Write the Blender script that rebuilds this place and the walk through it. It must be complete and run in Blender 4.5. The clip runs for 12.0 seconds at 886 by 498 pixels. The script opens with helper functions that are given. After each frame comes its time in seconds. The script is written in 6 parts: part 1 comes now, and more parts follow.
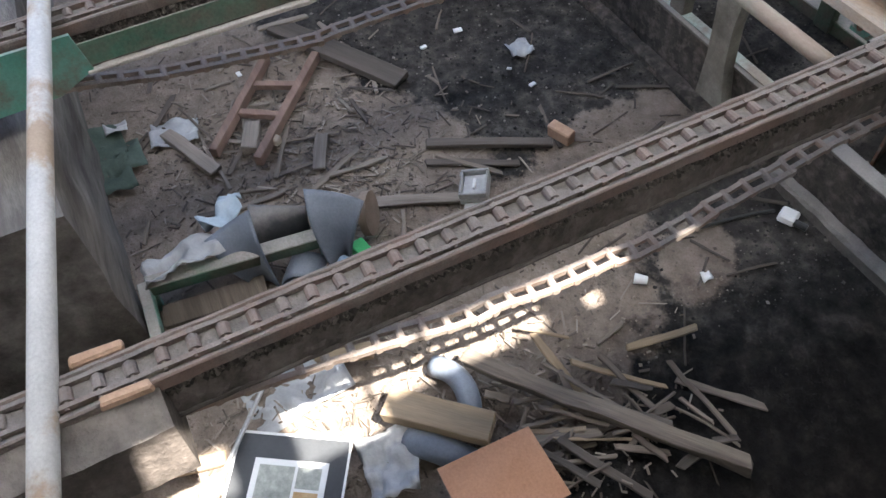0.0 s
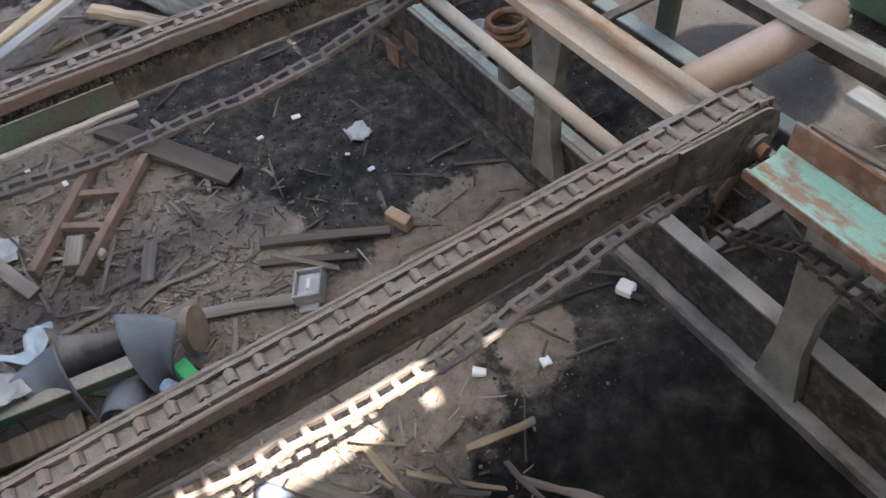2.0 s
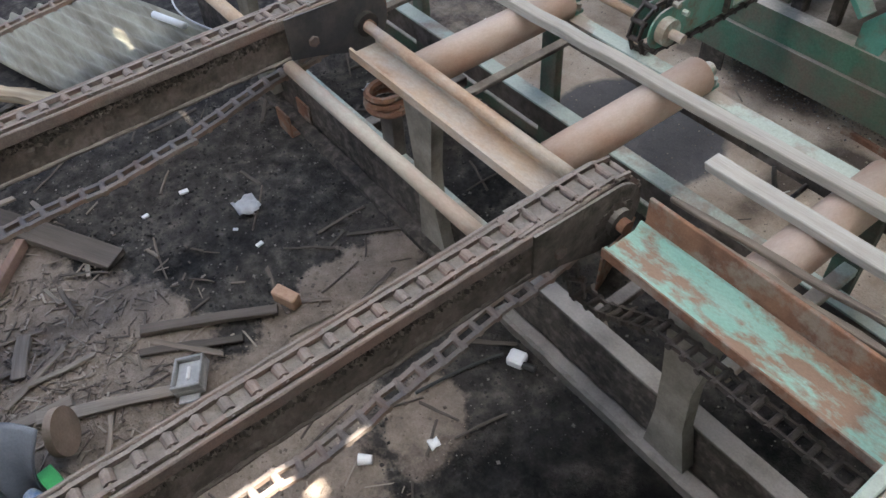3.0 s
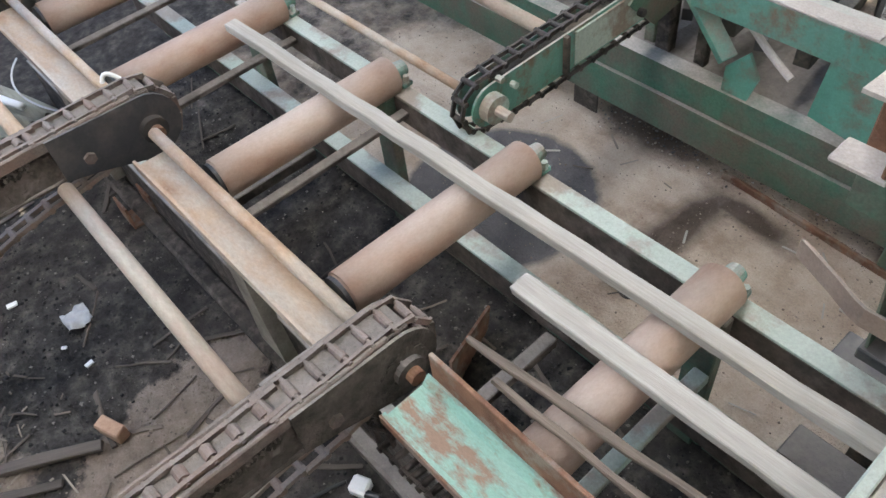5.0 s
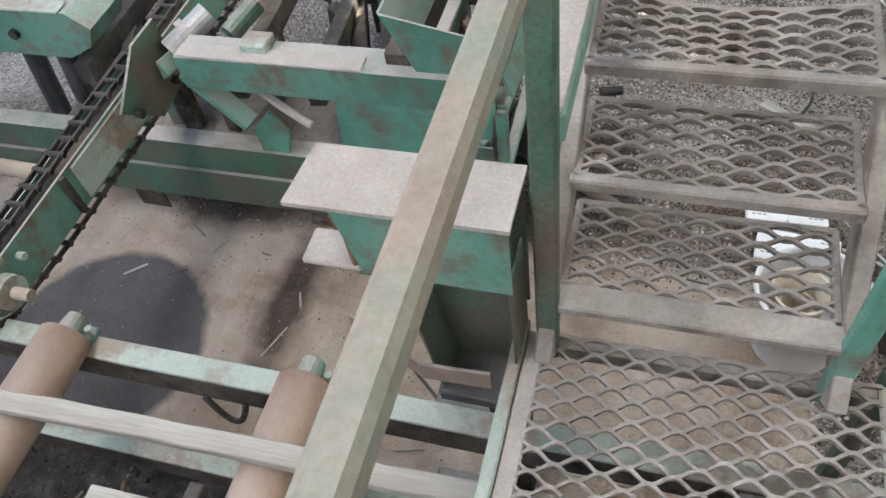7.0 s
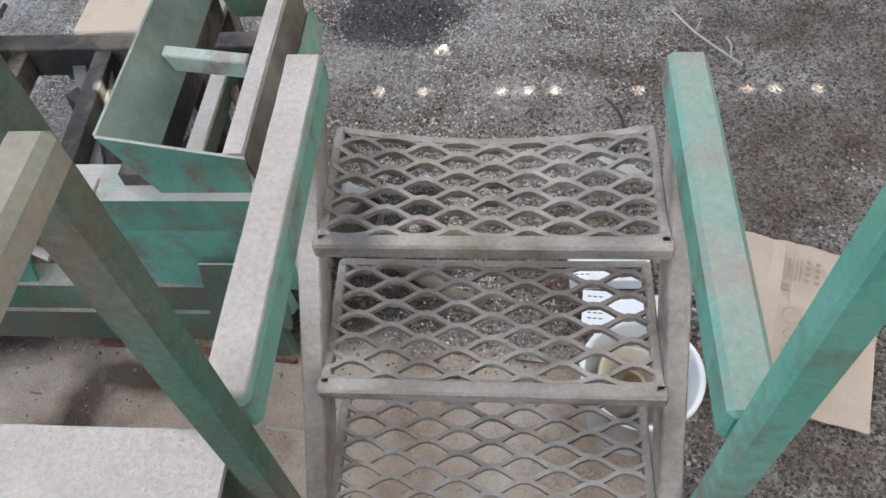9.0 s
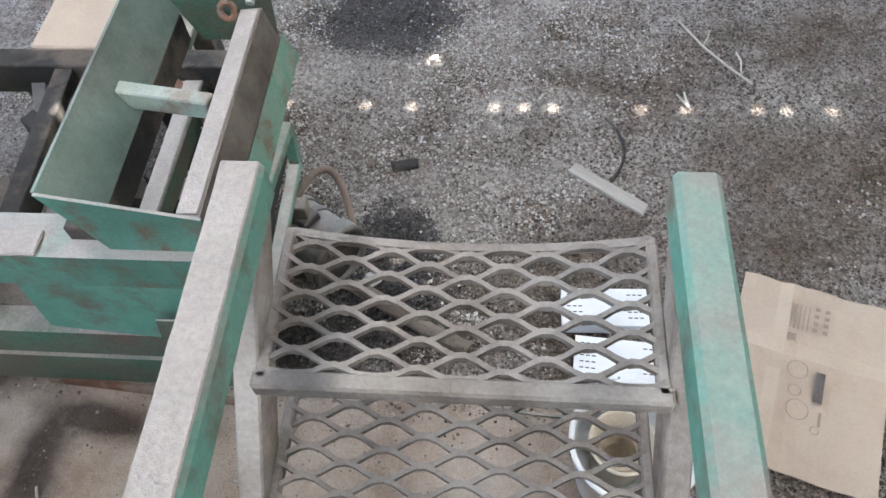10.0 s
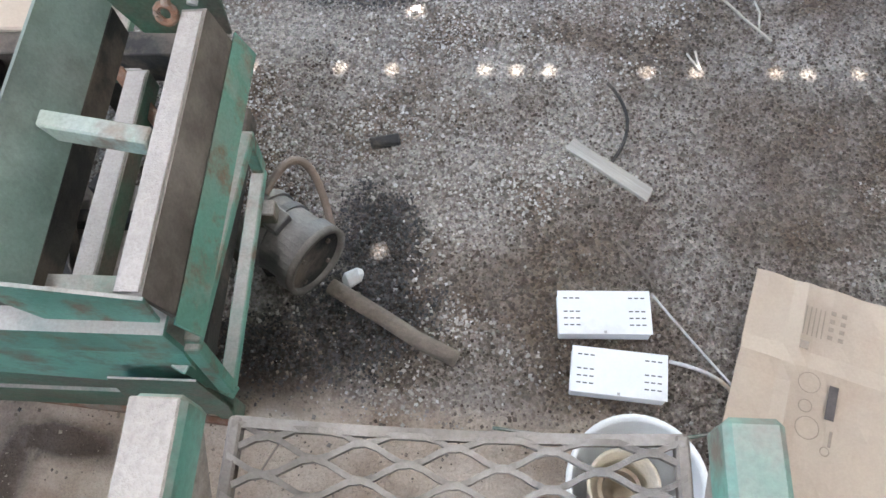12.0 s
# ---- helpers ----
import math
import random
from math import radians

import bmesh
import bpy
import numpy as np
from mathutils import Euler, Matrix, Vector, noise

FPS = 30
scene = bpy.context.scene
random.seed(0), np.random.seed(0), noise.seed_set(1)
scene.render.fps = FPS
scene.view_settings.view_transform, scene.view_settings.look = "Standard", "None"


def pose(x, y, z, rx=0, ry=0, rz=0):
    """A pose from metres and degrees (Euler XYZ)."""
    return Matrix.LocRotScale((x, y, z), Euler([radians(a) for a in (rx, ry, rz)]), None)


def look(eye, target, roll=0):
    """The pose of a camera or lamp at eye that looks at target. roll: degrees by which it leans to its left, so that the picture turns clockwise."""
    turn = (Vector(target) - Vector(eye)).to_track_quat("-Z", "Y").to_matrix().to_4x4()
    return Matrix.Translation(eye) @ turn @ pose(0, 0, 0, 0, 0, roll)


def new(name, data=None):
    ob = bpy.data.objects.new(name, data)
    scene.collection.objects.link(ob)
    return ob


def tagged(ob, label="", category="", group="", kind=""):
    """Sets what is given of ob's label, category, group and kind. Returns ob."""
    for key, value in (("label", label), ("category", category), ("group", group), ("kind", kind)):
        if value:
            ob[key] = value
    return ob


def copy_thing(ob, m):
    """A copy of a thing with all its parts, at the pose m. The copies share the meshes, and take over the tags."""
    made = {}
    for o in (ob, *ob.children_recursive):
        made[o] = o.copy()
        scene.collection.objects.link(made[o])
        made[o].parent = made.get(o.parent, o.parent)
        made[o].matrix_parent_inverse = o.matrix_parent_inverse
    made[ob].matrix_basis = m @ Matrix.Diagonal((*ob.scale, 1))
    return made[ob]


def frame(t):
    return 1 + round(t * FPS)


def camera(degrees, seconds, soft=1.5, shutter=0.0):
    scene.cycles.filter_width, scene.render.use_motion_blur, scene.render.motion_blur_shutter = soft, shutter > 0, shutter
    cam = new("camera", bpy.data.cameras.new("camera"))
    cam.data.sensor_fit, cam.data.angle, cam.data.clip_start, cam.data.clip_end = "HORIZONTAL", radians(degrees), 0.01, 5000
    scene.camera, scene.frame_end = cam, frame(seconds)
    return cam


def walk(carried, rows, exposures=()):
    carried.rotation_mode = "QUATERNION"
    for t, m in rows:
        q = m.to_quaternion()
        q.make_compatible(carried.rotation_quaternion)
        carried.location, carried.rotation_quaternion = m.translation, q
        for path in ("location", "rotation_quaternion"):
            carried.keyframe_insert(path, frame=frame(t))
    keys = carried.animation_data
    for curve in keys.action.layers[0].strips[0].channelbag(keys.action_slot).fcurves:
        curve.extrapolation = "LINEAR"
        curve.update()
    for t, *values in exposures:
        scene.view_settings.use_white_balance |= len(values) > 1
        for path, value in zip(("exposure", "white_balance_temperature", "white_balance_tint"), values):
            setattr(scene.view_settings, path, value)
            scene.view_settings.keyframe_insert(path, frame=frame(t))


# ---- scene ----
cam = camera(59.8, 12.0)
PATH = [
    (0, (0.416, 0.726, 2.236), (-0.719, 1.183, 0.653), -5.2),
    (0.5, (0.468, 0.861, 2.24), (-0.693, 1.34, 0.684), -6.8),
    (1, (0.465, 0.972, 2.243), (-0.676, 1.481, 0.682), -5.9),
    (1.5, (0.426, 1.088, 2.249), (-0.689, 1.61, 0.673), -5.4),
    (2, (0.403, 1.199, 2.267), (-0.722, 1.825, 0.736), -5.3),
    (2.5, (0.413, 1.337, 2.279), (-0.697, 2.056, 0.778), -4.8),
    (3, (0.423, 1.509, 2.291), (-0.69, 2.269, 0.814), -4.4),
    (3.2, (0.426, 1.576, 2.292), (-0.68, 2.336, 0.809), -4.5),
    (4.8, (0.372, 2.18, 2.298), (-0.681, 2.967, 0.792), -8.5),
    (5, (0.379, 2.247, 2.306), (-0.693, 3.017, 0.803), -8.5),
    (5.5, (0.427, 2.387, 2.318), (-0.635, 3.204, 0.834), -8.7),
    (6, (0.491, 2.521, 2.319), (-0.388, 3.489, 0.806), -9.5),
    (6.5, (0.544, 2.657, 2.322), (-0.135, 3.738, 0.782), -10.1),
    (7, (0.593, 2.763, 2.326), (0.092, 3.896, 0.756), -11.1),
    (7.5, (0.664, 2.858, 2.324), (0.312, 4.026, 0.739), -10.7),
    (7.7, (0.698, 2.912, 2.323), (0.389, 4.087, 0.734), -10.1),
    (9.3, (0.732, 3.366, 2.266), (0.575, 4.505, 0.63), -6.1),
    (9.5, (0.738, 3.42, 2.261), (0.586, 4.55, 0.618), -6.1),
    (10, (0.757, 3.566, 2.256), (0.589, 4.656, 0.587), -5.7),
    (10.5, (0.76, 3.684, 2.25), (0.593, 4.713, 0.543), -6.5),
    (11, (0.757, 3.809, 2.253), (0.613, 4.776, 0.509), -6.0),
    (11.5, (0.749, 3.922, 2.248), (0.609, 4.808, 0.461), -6.8),
    (12, (0.738, 4.002, 2.239), (0.608, 4.824, 0.42), -6.6),
]
walk(cam, [(t, look(eye, target, roll)) for t, eye, target, roll in PATH], [(0, 2.9, 6850, 10), (3, 3.0, 7150, 10), (5, 3.3, 7300, 10), (7.5, 3.2, 7200, 10), (9.5, 3.28, 6850, 10), (12, 3.45, 6850, 10)])

# ---- world, sun and roof light ----
SUN = Vector((0.27, 0.11, 0.58)).normalized()
world = bpy.data.worlds.new("world")
scene.world = world
world.use_nodes = True
wn = world.node_tree.nodes
sky = wn.new("ShaderNodeTexSky")
sky.sky_type = "NISHITA"
sky.sun_disc = False
sky.sun_elevation = math.asin(SUN.z)
sky.sun_rotation = math.atan2(SUN.x, SUN.y)
wn["Background"].inputs["Strength"].default_value = 0.15
world.node_tree.links.new(sky.outputs["Color"], wn["Background"].inputs["Color"])
sun = new("sun", bpy.data.lights.new("sun", "SUN"))
sun.data.energy = 5.0
sun.data.angle = radians(0.5)
sun.data.color = (1.0, 0.98, 0.95)
sun.matrix_world = look(SUN * 20, (0, 0, 0))


# ---- helpers of this scene ----
def thing(name, at, label, category, group="", kind=""):
    ob = new(name)
    ob.empty_display_size = 0.1
    ob.location = at
    return tagged(ob, label, category, group, kind)


def origin(ob):
    p = Vector((0, 0, 0))
    while ob is not None:
        p = p + ob.location
        ob = ob.parent
    return p


def part(name, bm, material, parent=None, label="", smooth=False):
    """Links a bmesh, given in world places, as one mesh under a thing or part."""
    off = origin(parent)
    bmesh.ops.translate(bm, verts=bm.verts, vec=-off)
    me = bpy.data.meshes.new(name)
    for f in bm.faces:
        f.smooth = smooth
    bm.to_mesh(me)
    bm.free()
    me.materials.append(material)
    ob = new(name, me)
    ob.parent = parent
    return tagged(ob, label)


def lone(name, bm, material, at, label, category, group="", kind="", smooth=False):
    """A thing of one mesh."""
    bmesh.ops.translate(bm, verts=bm.verts, vec=-Vector(at))
    me = bpy.data.meshes.new(name)
    for f in bm.faces:
        f.smooth = smooth
    bm.to_mesh(me)
    bm.free()
    me.materials.append(material)
    ob = new(name, me)
    ob.location = at
    return tagged(ob, label, category, group, kind)


def box(bm, lo, hi, turn=None, bevel=0.004, jitter=0.0):
    """A bevelled box between two corners, turned about its centre."""
    lo, hi = Vector(lo), Vector(hi)
    mid, size = (lo + hi) / 2, hi - lo
    m = Matrix.Translation(mid) @ (turn or Matrix()) @ Matrix.Diagonal((abs(size.x), abs(size.y), abs(size.z), 1))
    made = bmesh.ops.create_cube(bm, size=1, matrix=m)["verts"]
    if jitter:
        for v in made:
            v.co += Vector([random.uniform(-jitter, jitter) for _ in range(3)])
    if bevel:
        edges = list({e for v in made for e in v.link_edges})
        bmesh.ops.bevel(bm, geom=edges, offset=bevel, segments=1, affect="EDGES", clamp_overlap=True)
    return bm


def bar(bm, a, b, w, h, spin=0.0, bevel=0.003, jitter=0.0):
    """A bar of rectangular section from a to b: w across, h upwards."""
    a, b = Vector(a), Vector(b)
    way = (b - a)
    turn = way.to_track_quat("X", "Z").to_matrix().to_4x4() @ Matrix.Rotation(radians(spin), 4, "X")
    mid = (a + b) / 2
    size = Vector((way.length, w, h))
    return box(bm, mid - size / 2, mid + size / 2, turn, bevel, jitter)


def tube(bm, a, b, r, seg=20, r2=None, caps=True):
    a, b = Vector(a), Vector(b)
    way = b - a
    m = Matrix.Translation((a + b) / 2) @ way.to_track_quat("Z", "Y").to_matrix().to_4x4()
    bmesh.ops.create_cone(bm, cap_ends=caps, segments=seg, radius1=r, radius2=r if r2 is None else r2, depth=way.length, matrix=m)
    return bm


def hose(bm, pts, r, seg=8, close=True):
    """A round hose through points."""
    rings = []
    pts = [Vector(p) for p in pts]
    for i, p in enumerate(pts):
        way = (pts[min(i + 1, len(pts) - 1)] - pts[max(i - 1, 0)]).normalized()
        side = way.cross(Vector((0.13, 0.2, 0.97))).normalized()
        up = side.cross(way)
        rings.append([bm.verts.new(p + (side * math.cos(a) + up * math.sin(a)) * r) for a in [k * 2 * math.pi / seg for k in range(seg)]])
    for r0, r1 in zip(rings, rings[1:]):
        for k in range(seg):
            bm.faces.new((r0[k], r0[(k + 1) % seg], r1[(k + 1) % seg], r1[k]))
    if close:
        bm.faces.new(rings[0][::-1])
        bm.faces.new(rings[-1])
    return bm


def curve_pts(a, b, c, n=12):
    """Points of a bent line from a past b to c."""
    a, b, c = Vector(a), Vector(b), Vector(c)
    return [a * (1 - t) ** 2 + b * 2 * t * (1 - t) + c * t * t for t in [i / n for i in range(n + 1)]]


def prism(bm, outline, way):
    """A plate: an outline of places, pushed along way."""
    way = Vector(way)
    lo = [bm.verts.new(Vector(p)) for p in outline]
    hi = [bm.verts.new(Vector(p) + way) for p in outline]
    bm.faces.new(lo[::-1])
    bm.faces.new(hi)
    n = len(lo)
    for i in range(n):
        bm.faces.new((lo[i], lo[(i + 1) % n], hi[(i + 1) % n], hi[i]))
    bmesh.ops.recalc_face_normals(bm, faces=bm.faces)
    return bm


def profile_x(bm, yz, x0, x1):
    """A rolled section, outline in y and z, drawn out along x."""
    return prism(bm, [(x0, y, z) for y, z in yz], (x1 - x0, 0, 0))


def B():
    return bmesh.new()


# ---- materials ----
def material(name, colours, scale=6.0, rough=0.8, metal=0.0, bump=0.3, fine=90.0, stretch=(1, 1, 1), spread=0.12, second=None, amount=0.5, edge=0.12, second_scale=4.0, second_rough=None, dust=0.0):
    """Broad stains between colours, fine grain, relief and a second colour (rust, bare paint) in patches, with dust on upward faces."""
    m = bpy.data.materials.new(name)
    m.use_nodes = True
    n, l = m.node_tree.nodes, m.node_tree.links
    bsdf = n["Principled BSDF"]
    tex, info = n.new("ShaderNodeTexCoord"), n.new("ShaderNodeObjectInfo")
    shift = n.new("ShaderNodeVectorMath")
    shift.operation = "MULTIPLY_ADD"
    l.new(info.outputs["Random"], shift.inputs[0])
    shift.inputs[1].default_value = (17, 11, 23)
    l.new(tex.outputs["Object"], shift.inputs[2])
    mapping = n.new("ShaderNodeMapping")
    mapping.inputs["Scale"].default_value = stretch
    l.new(shift.outputs[0], mapping.inputs["Vector"])

    def noise_node(s, detail=6, rough_=0.6):
        k = n.new("ShaderNodeTexNoise")
        k.inputs["Scale"].default_value, k.inputs["Detail"].default_value, k.inputs["Roughness"].default_value = s, detail, rough_
        l.new(mapping.outputs[0], k.inputs["Vector"])
        return k

    def mix(fac, a, b, mode="MIX"):
        k = n.new("ShaderNodeMix")
        k.data_type, k.blend_type = "RGBA", mode
        for src, sock in ((fac, k.inputs[0]), (a, k.inputs[6]), (b, k.inputs[7])):
            if hasattr(src, "is_output"):
                l.new(src, sock)
            else:
                sock.default_value = src if sock == k.inputs[0] else (*src, 1)
        return k.outputs[2]

    broad, grain = noise_node(scale), noise_node(fine, 3, 0.7)
    ramp = n.new("ShaderNodeValToRGB")
    ramp.color_ramp.elements[0].position, ramp.color_ramp.elements[1].position = 0.3, 0.7
    ramp.color_ramp.elements[0].color, ramp.color_ramp.elements[1].color = (*colours[0], 1), (*colours[-1], 1)
    for i, c in enumerate(colours[1:-1]):
        e = ramp.color_ramp.elements.new(0.3 + 0.4 * (i + 1) / (len(colours) - 1))
        e.color = (*c, 1)
    l.new(broad.outputs["Fac"], ramp.inputs["Fac"])
    col = ramp.outputs["Color"]
    if second:
        k = noise_node(second_scale, 8, 0.65)
        r = n.new("ShaderNodeMapRange")
        r.inputs["From Min"].default_value, r.inputs["From Max"].default_value = 0.5 + (0.5 - amount) * 0.5 - edge / 2, 0.5 + (0.5 - amount) * 0.5 + edge / 2
        l.new(k.outputs["Fac"], r.inputs["Value"])
        col = mix(r.outputs[0], col, second)
        if second_rough is not None:
            q = n.new("ShaderNodeMapRange")
            q.inputs["To Min"].default_value, q.inputs["To Max"].default_value = rough, second_rough
            l.new(r.outputs[0], q.inputs["Value"])
            l.new(q.outputs[0], bsdf.inputs["Roughness"])
    if dust:
        geo, sep = n.new("ShaderNodeNewGeometry"), n.new("ShaderNodeSeparateXYZ")
        l.new(geo.outputs["Normal"], sep.inputs[0])
        k = noise_node(9, 5, 0.6)
        up = n.new("ShaderNodeMath")
        up.operation = "MULTIPLY_ADD"
        l.new(sep.outputs["Z"], up.inputs[0])
        up.inputs[1].default_value = 0.8
        l.new(k.outputs["Fac"], up.inputs[2])
        r = n.new("ShaderNodeMapRange")
        r.inputs["From Min"].default_value, r.inputs["From Max"].default_value, r.inputs["To Max"].default_value = 0.85, 1.35, dust
        l.new(up.outputs[0], r.inputs["Value"])
        col = mix(r.outputs[0], col, (0.38, 0.345, 0.315))
    value = n.new("ShaderNodeMapRange")
    value.inputs["To Min"].default_value, value.inputs["To Max"].default_value = 1 - 2.4 * spread, 1 + 2.4 * spread
    l.new(grain.outputs["Fac"], value.inputs["Value"])
    hsv = n.new("ShaderNodeHueSaturation")
    l.new(value.outputs[0], hsv.inputs["Value"])
    l.new(col, hsv.inputs["Color"])
    l.new(hsv.outputs[0], bsdf.inputs["Base Color"])
    bsdf.inputs["Metallic"].default_value = metal
    if second_rough is None:
        bsdf.inputs["Roughness"].default_value = rough
    if rough >= 0.7:
        bsdf.inputs["Specular IOR Level"].default_value = 0.2
    height = n.new("ShaderNodeMath")
    height.operation = "MULTIPLY_ADD"
    l.new(grain.outputs["Fac"], height.inputs[0])
    height.inputs[1].default_value = 0.5
    l.new(broad.outputs["Fac"], height.inputs[2])
    b = n.new("ShaderNodeBump")
    b.inputs["Strength"].default_value, b.inputs["Distance"].default_value = bump, 0.01
    l.new(height.outputs[0], b.inputs["Height"])
    l.new(b.outputs[0], bsdf.inputs["Normal"])
    return m


SHEET_GREY = material("dusty_grey_brown_sheet", [(0.14, 0.125, 0.108), (0.225, 0.202, 0.178)], 5, 0.8, 0, 0.35, 120, second=(0.06, 0.052, 0.046), amount=0.45, edge=0.3, dust=0.6)
OLIVE = material("dusty_olive_sheet", [(0.22, 0.205, 0.175), (0.33, 0.31, 0.27)], 5, 0.85, 0, 0.35, 120, second=(0.12, 0.105, 0.09), amount=0.38, edge=0.3, second_scale=6, dust=0.4)
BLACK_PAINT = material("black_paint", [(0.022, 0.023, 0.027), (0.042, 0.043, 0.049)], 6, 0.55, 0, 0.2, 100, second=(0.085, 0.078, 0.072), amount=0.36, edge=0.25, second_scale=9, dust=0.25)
GREEN = material("green_paint", [(0.058, 0.17, 0.128), (0.098, 0.258, 0.202), (0.17, 0.252, 0.212)], 3, 0.55, 0, 0.25, 120, second=(0.17, 0.125, 0.09), amount=0.36, edge=0.16, second_scale=11, second_rough=0.85, dust=0.9, spread=0.14)
GREEN_BARE = material("green_paint_wiped", [(0.058, 0.195, 0.148), (0.098, 0.295, 0.228), (0.17, 0.285, 0.238)], 3, 0.5, 0, 0.15, 120, second=(0.17, 0.135, 0.105), amount=0.32, edge=0.2, second_scale=9, second_rough=0.85, dust=0.55)
# Black patches in this green stand in for shade inside the trough.
GREEN_SHADED = material("shaded_green_paint", [(0.16, 0.24, 0.20), (0.25, 0.31, 0.275)], 4, 0.5, 0, 0.2, 120, second=(0.03, 0.028, 0.025), amount=0.30, edge=0.3, second_scale=2.2, dust=0.2)
WEB = material("caked_dark_web", [(0.033, 0.029, 0.026), (0.09, 0.077, 0.067)], 14, 0.95, 0, 1.0, 70, second=(0.15, 0.128, 0.112), amount=0.35, edge=0.2, second_scale=20)
BROWN_WOOD = material("brown_weathered_wood", [(0.14, 0.112, 0.09), (0.25, 0.205, 0.165)], 7, 0.9, 0, 0.6, 60, stretch=(0.15, 3, 3), second=(0.10, 0.082, 0.068), amount=0.45, edge=0.2)
GREEN_DIRTY = material("dirty_green_paint", [(0.042, 0.105, 0.072), (0.085, 0.20, 0.145)], 3, 0.75, 0, 0.5, 100, second=(0.135, 0.11, 0.088), amount=0.52, edge=0.28, second_scale=4.5, dust=0.85, spread=0.18)
PALE_GREEN = material("pale_worn_green_paint", [(0.30, 0.38, 0.33), (0.40, 0.46, 0.40)], 6, 0.7, 0, 0.2, 100, second=(0.24, 0.20, 0.16), amount=0.42, edge=0.1, dust=0.3)
TEAL = material("teal_paint_with_rust", [(0.17, 0.36, 0.29), (0.25, 0.43, 0.36)], 5, 0.65, 0, 0.35, 120, stretch=(0.7, 1.6, 1), second=(0.22, 0.115, 0.065), amount=0.50, edge=0.10, second_scale=8, dust=0.15)
RUSTED = material("rusted_steel", [(0.12, 0.062, 0.043), (0.28, 0.15, 0.095)], 9, 0.85, 0.1, 0.6, 140, second=(0.24, 0.19, 0.155), amount=0.42, second_scale=12)
ORANGE = material("orange_rusted_steel", [(0.27, 0.165, 0.11), (0.40, 0.28, 0.195), (0.46, 0.365, 0.275)], 6, 0.85, 0.0, 0.5, 120, stretch=(0.5, 1, 1), spread=0.12, second=(0.41, 0.37, 0.325), amount=0.45, edge=0.2, second_scale=5)
ROLLER = material("roller_rusted_steel", [(0.20, 0.105, 0.075), (0.33, 0.19, 0.13), (0.37, 0.25, 0.18)], 4, 0.65, 0.0, 0.2, 150, stretch=(1, 0.5, 1), spread=0.09, second=(0.41, 0.325, 0.27), amount=0.45, edge=0.3, second_scale=3.5, dust=0.35)
GREASE = material("greasy_black_steel", [(0.028, 0.026, 0.026), (0.06, 0.055, 0.05)], 9, 0.75, 0.0, 0.5, 90, second=(0.13, 0.105, 0.085), amount=0.4)
CRUST = material("crusted_brown_steel", [(0.075, 0.063, 0.055), (0.16, 0.134, 0.117)], 10, 0.95, 0, 1.0, 70, second=(0.055, 0.046, 0.04), amount=0.42, edge=0.25, second_scale=14, dust=0.35)
CHAIN = material("dusty_chain_steel", [(0.105, 0.084, 0.075), (0.185, 0.152, 0.135)], 20, 0.8, 0.0, 0.4, 160, second=(0.17, 0.118, 0.098), amount=0.45, dust=0.25)
PALE_CHAIN = material("brown_dusty_chain", [(0.18, 0.142, 0.12), (0.29, 0.235, 0.20)], 20, 0.8, 0.0, 0.4, 160, second=(0.24, 0.165, 0.13), amount=0.45, dust=0.3)
DARK_CHAIN = material("dark_chain_steel", [(0.03, 0.027, 0.025), (0.09, 0.07, 0.06)], 20, 0.6, 0.4, 0.4, 160)
PIPE = material("dusty_pipe", [(0.34, 0.255, 0.21), (0.42, 0.34, 0.285)], 7, 0.8, 0, 0.2, 120, second=(0.30, 0.34, 0.28), amount=0.32, edge=0.25, stretch=(0.4, 1, 1))
WHITE_PIPE = material("grey_white_pipe", [(0.42, 0.42, 0.42), (0.55, 0.54, 0.53)], 6, 0.6, 0, 0.2, 120, second=(0.36, 0.27, 0.20), amount=0.36, edge=0.1)
BROWN_RAIL = material("brown_worn_rail", [(0.26, 0.20, 0.165), (0.33, 0.26, 0.215)], 6, 0.7, 0, 0.2, 120, second=(0.17, 0.26, 0.205), amount=0.44, edge=0.2, dust=0.3)
MESH_STEEL = material("dusty_mesh_steel", [(0.25, 0.22, 0.195), (0.39, 0.35, 0.315)], 8, 0.85, 0, 0.4, 130, second=(0.15, 0.122, 0.10), amount=0.45, edge=0.25, second_scale=7, dust=0.45)
STRIP = material("brown_dusty_strip", [(0.19, 0.14, 0.11), (0.29, 0.225, 0.18)], 6, 0.85, 0, 0.3, 120, dust=0.3)
DUSTY = material("thick_dust", [(0.35, 0.315, 0.285), (0.43, 0.39, 0.355)], 9, 0.95, 0, 0.6, 120)
WOOD = material("grey_weathered_wood", [(0.19, 0.16, 0.135), (0.31, 0.265, 0.225)], 7, 0.9, 0, 0.6, 60, stretch=(0.15, 3, 3), second=(0.16, 0.135, 0.115), amount=0.4, edge=0.2)
BOARD = material("dusty_sawn_board", [(0.36, 0.34, 0.31), (0.45, 0.43, 0.395)], 6, 0.9, 0, 0.4, 70, stretch=(0.15, 3, 3), second=(0.29, 0.26, 0.22), amount=0.4, edge=0.3)
DARK_WOOD = material("dark_oily_wood", [(0.07, 0.06, 0.052), (0.12, 0.10, 0.085)], 7, 0.85, 0, 0.5, 60, stretch=(0.15, 3, 3))
RED_WOOD = material("reddish_brown_wood", [(0.17, 0.11, 0.09), (0.25, 0.17, 0.135)], 7, 0.85, 0, 0.4, 60, stretch=(0.2, 3, 3))
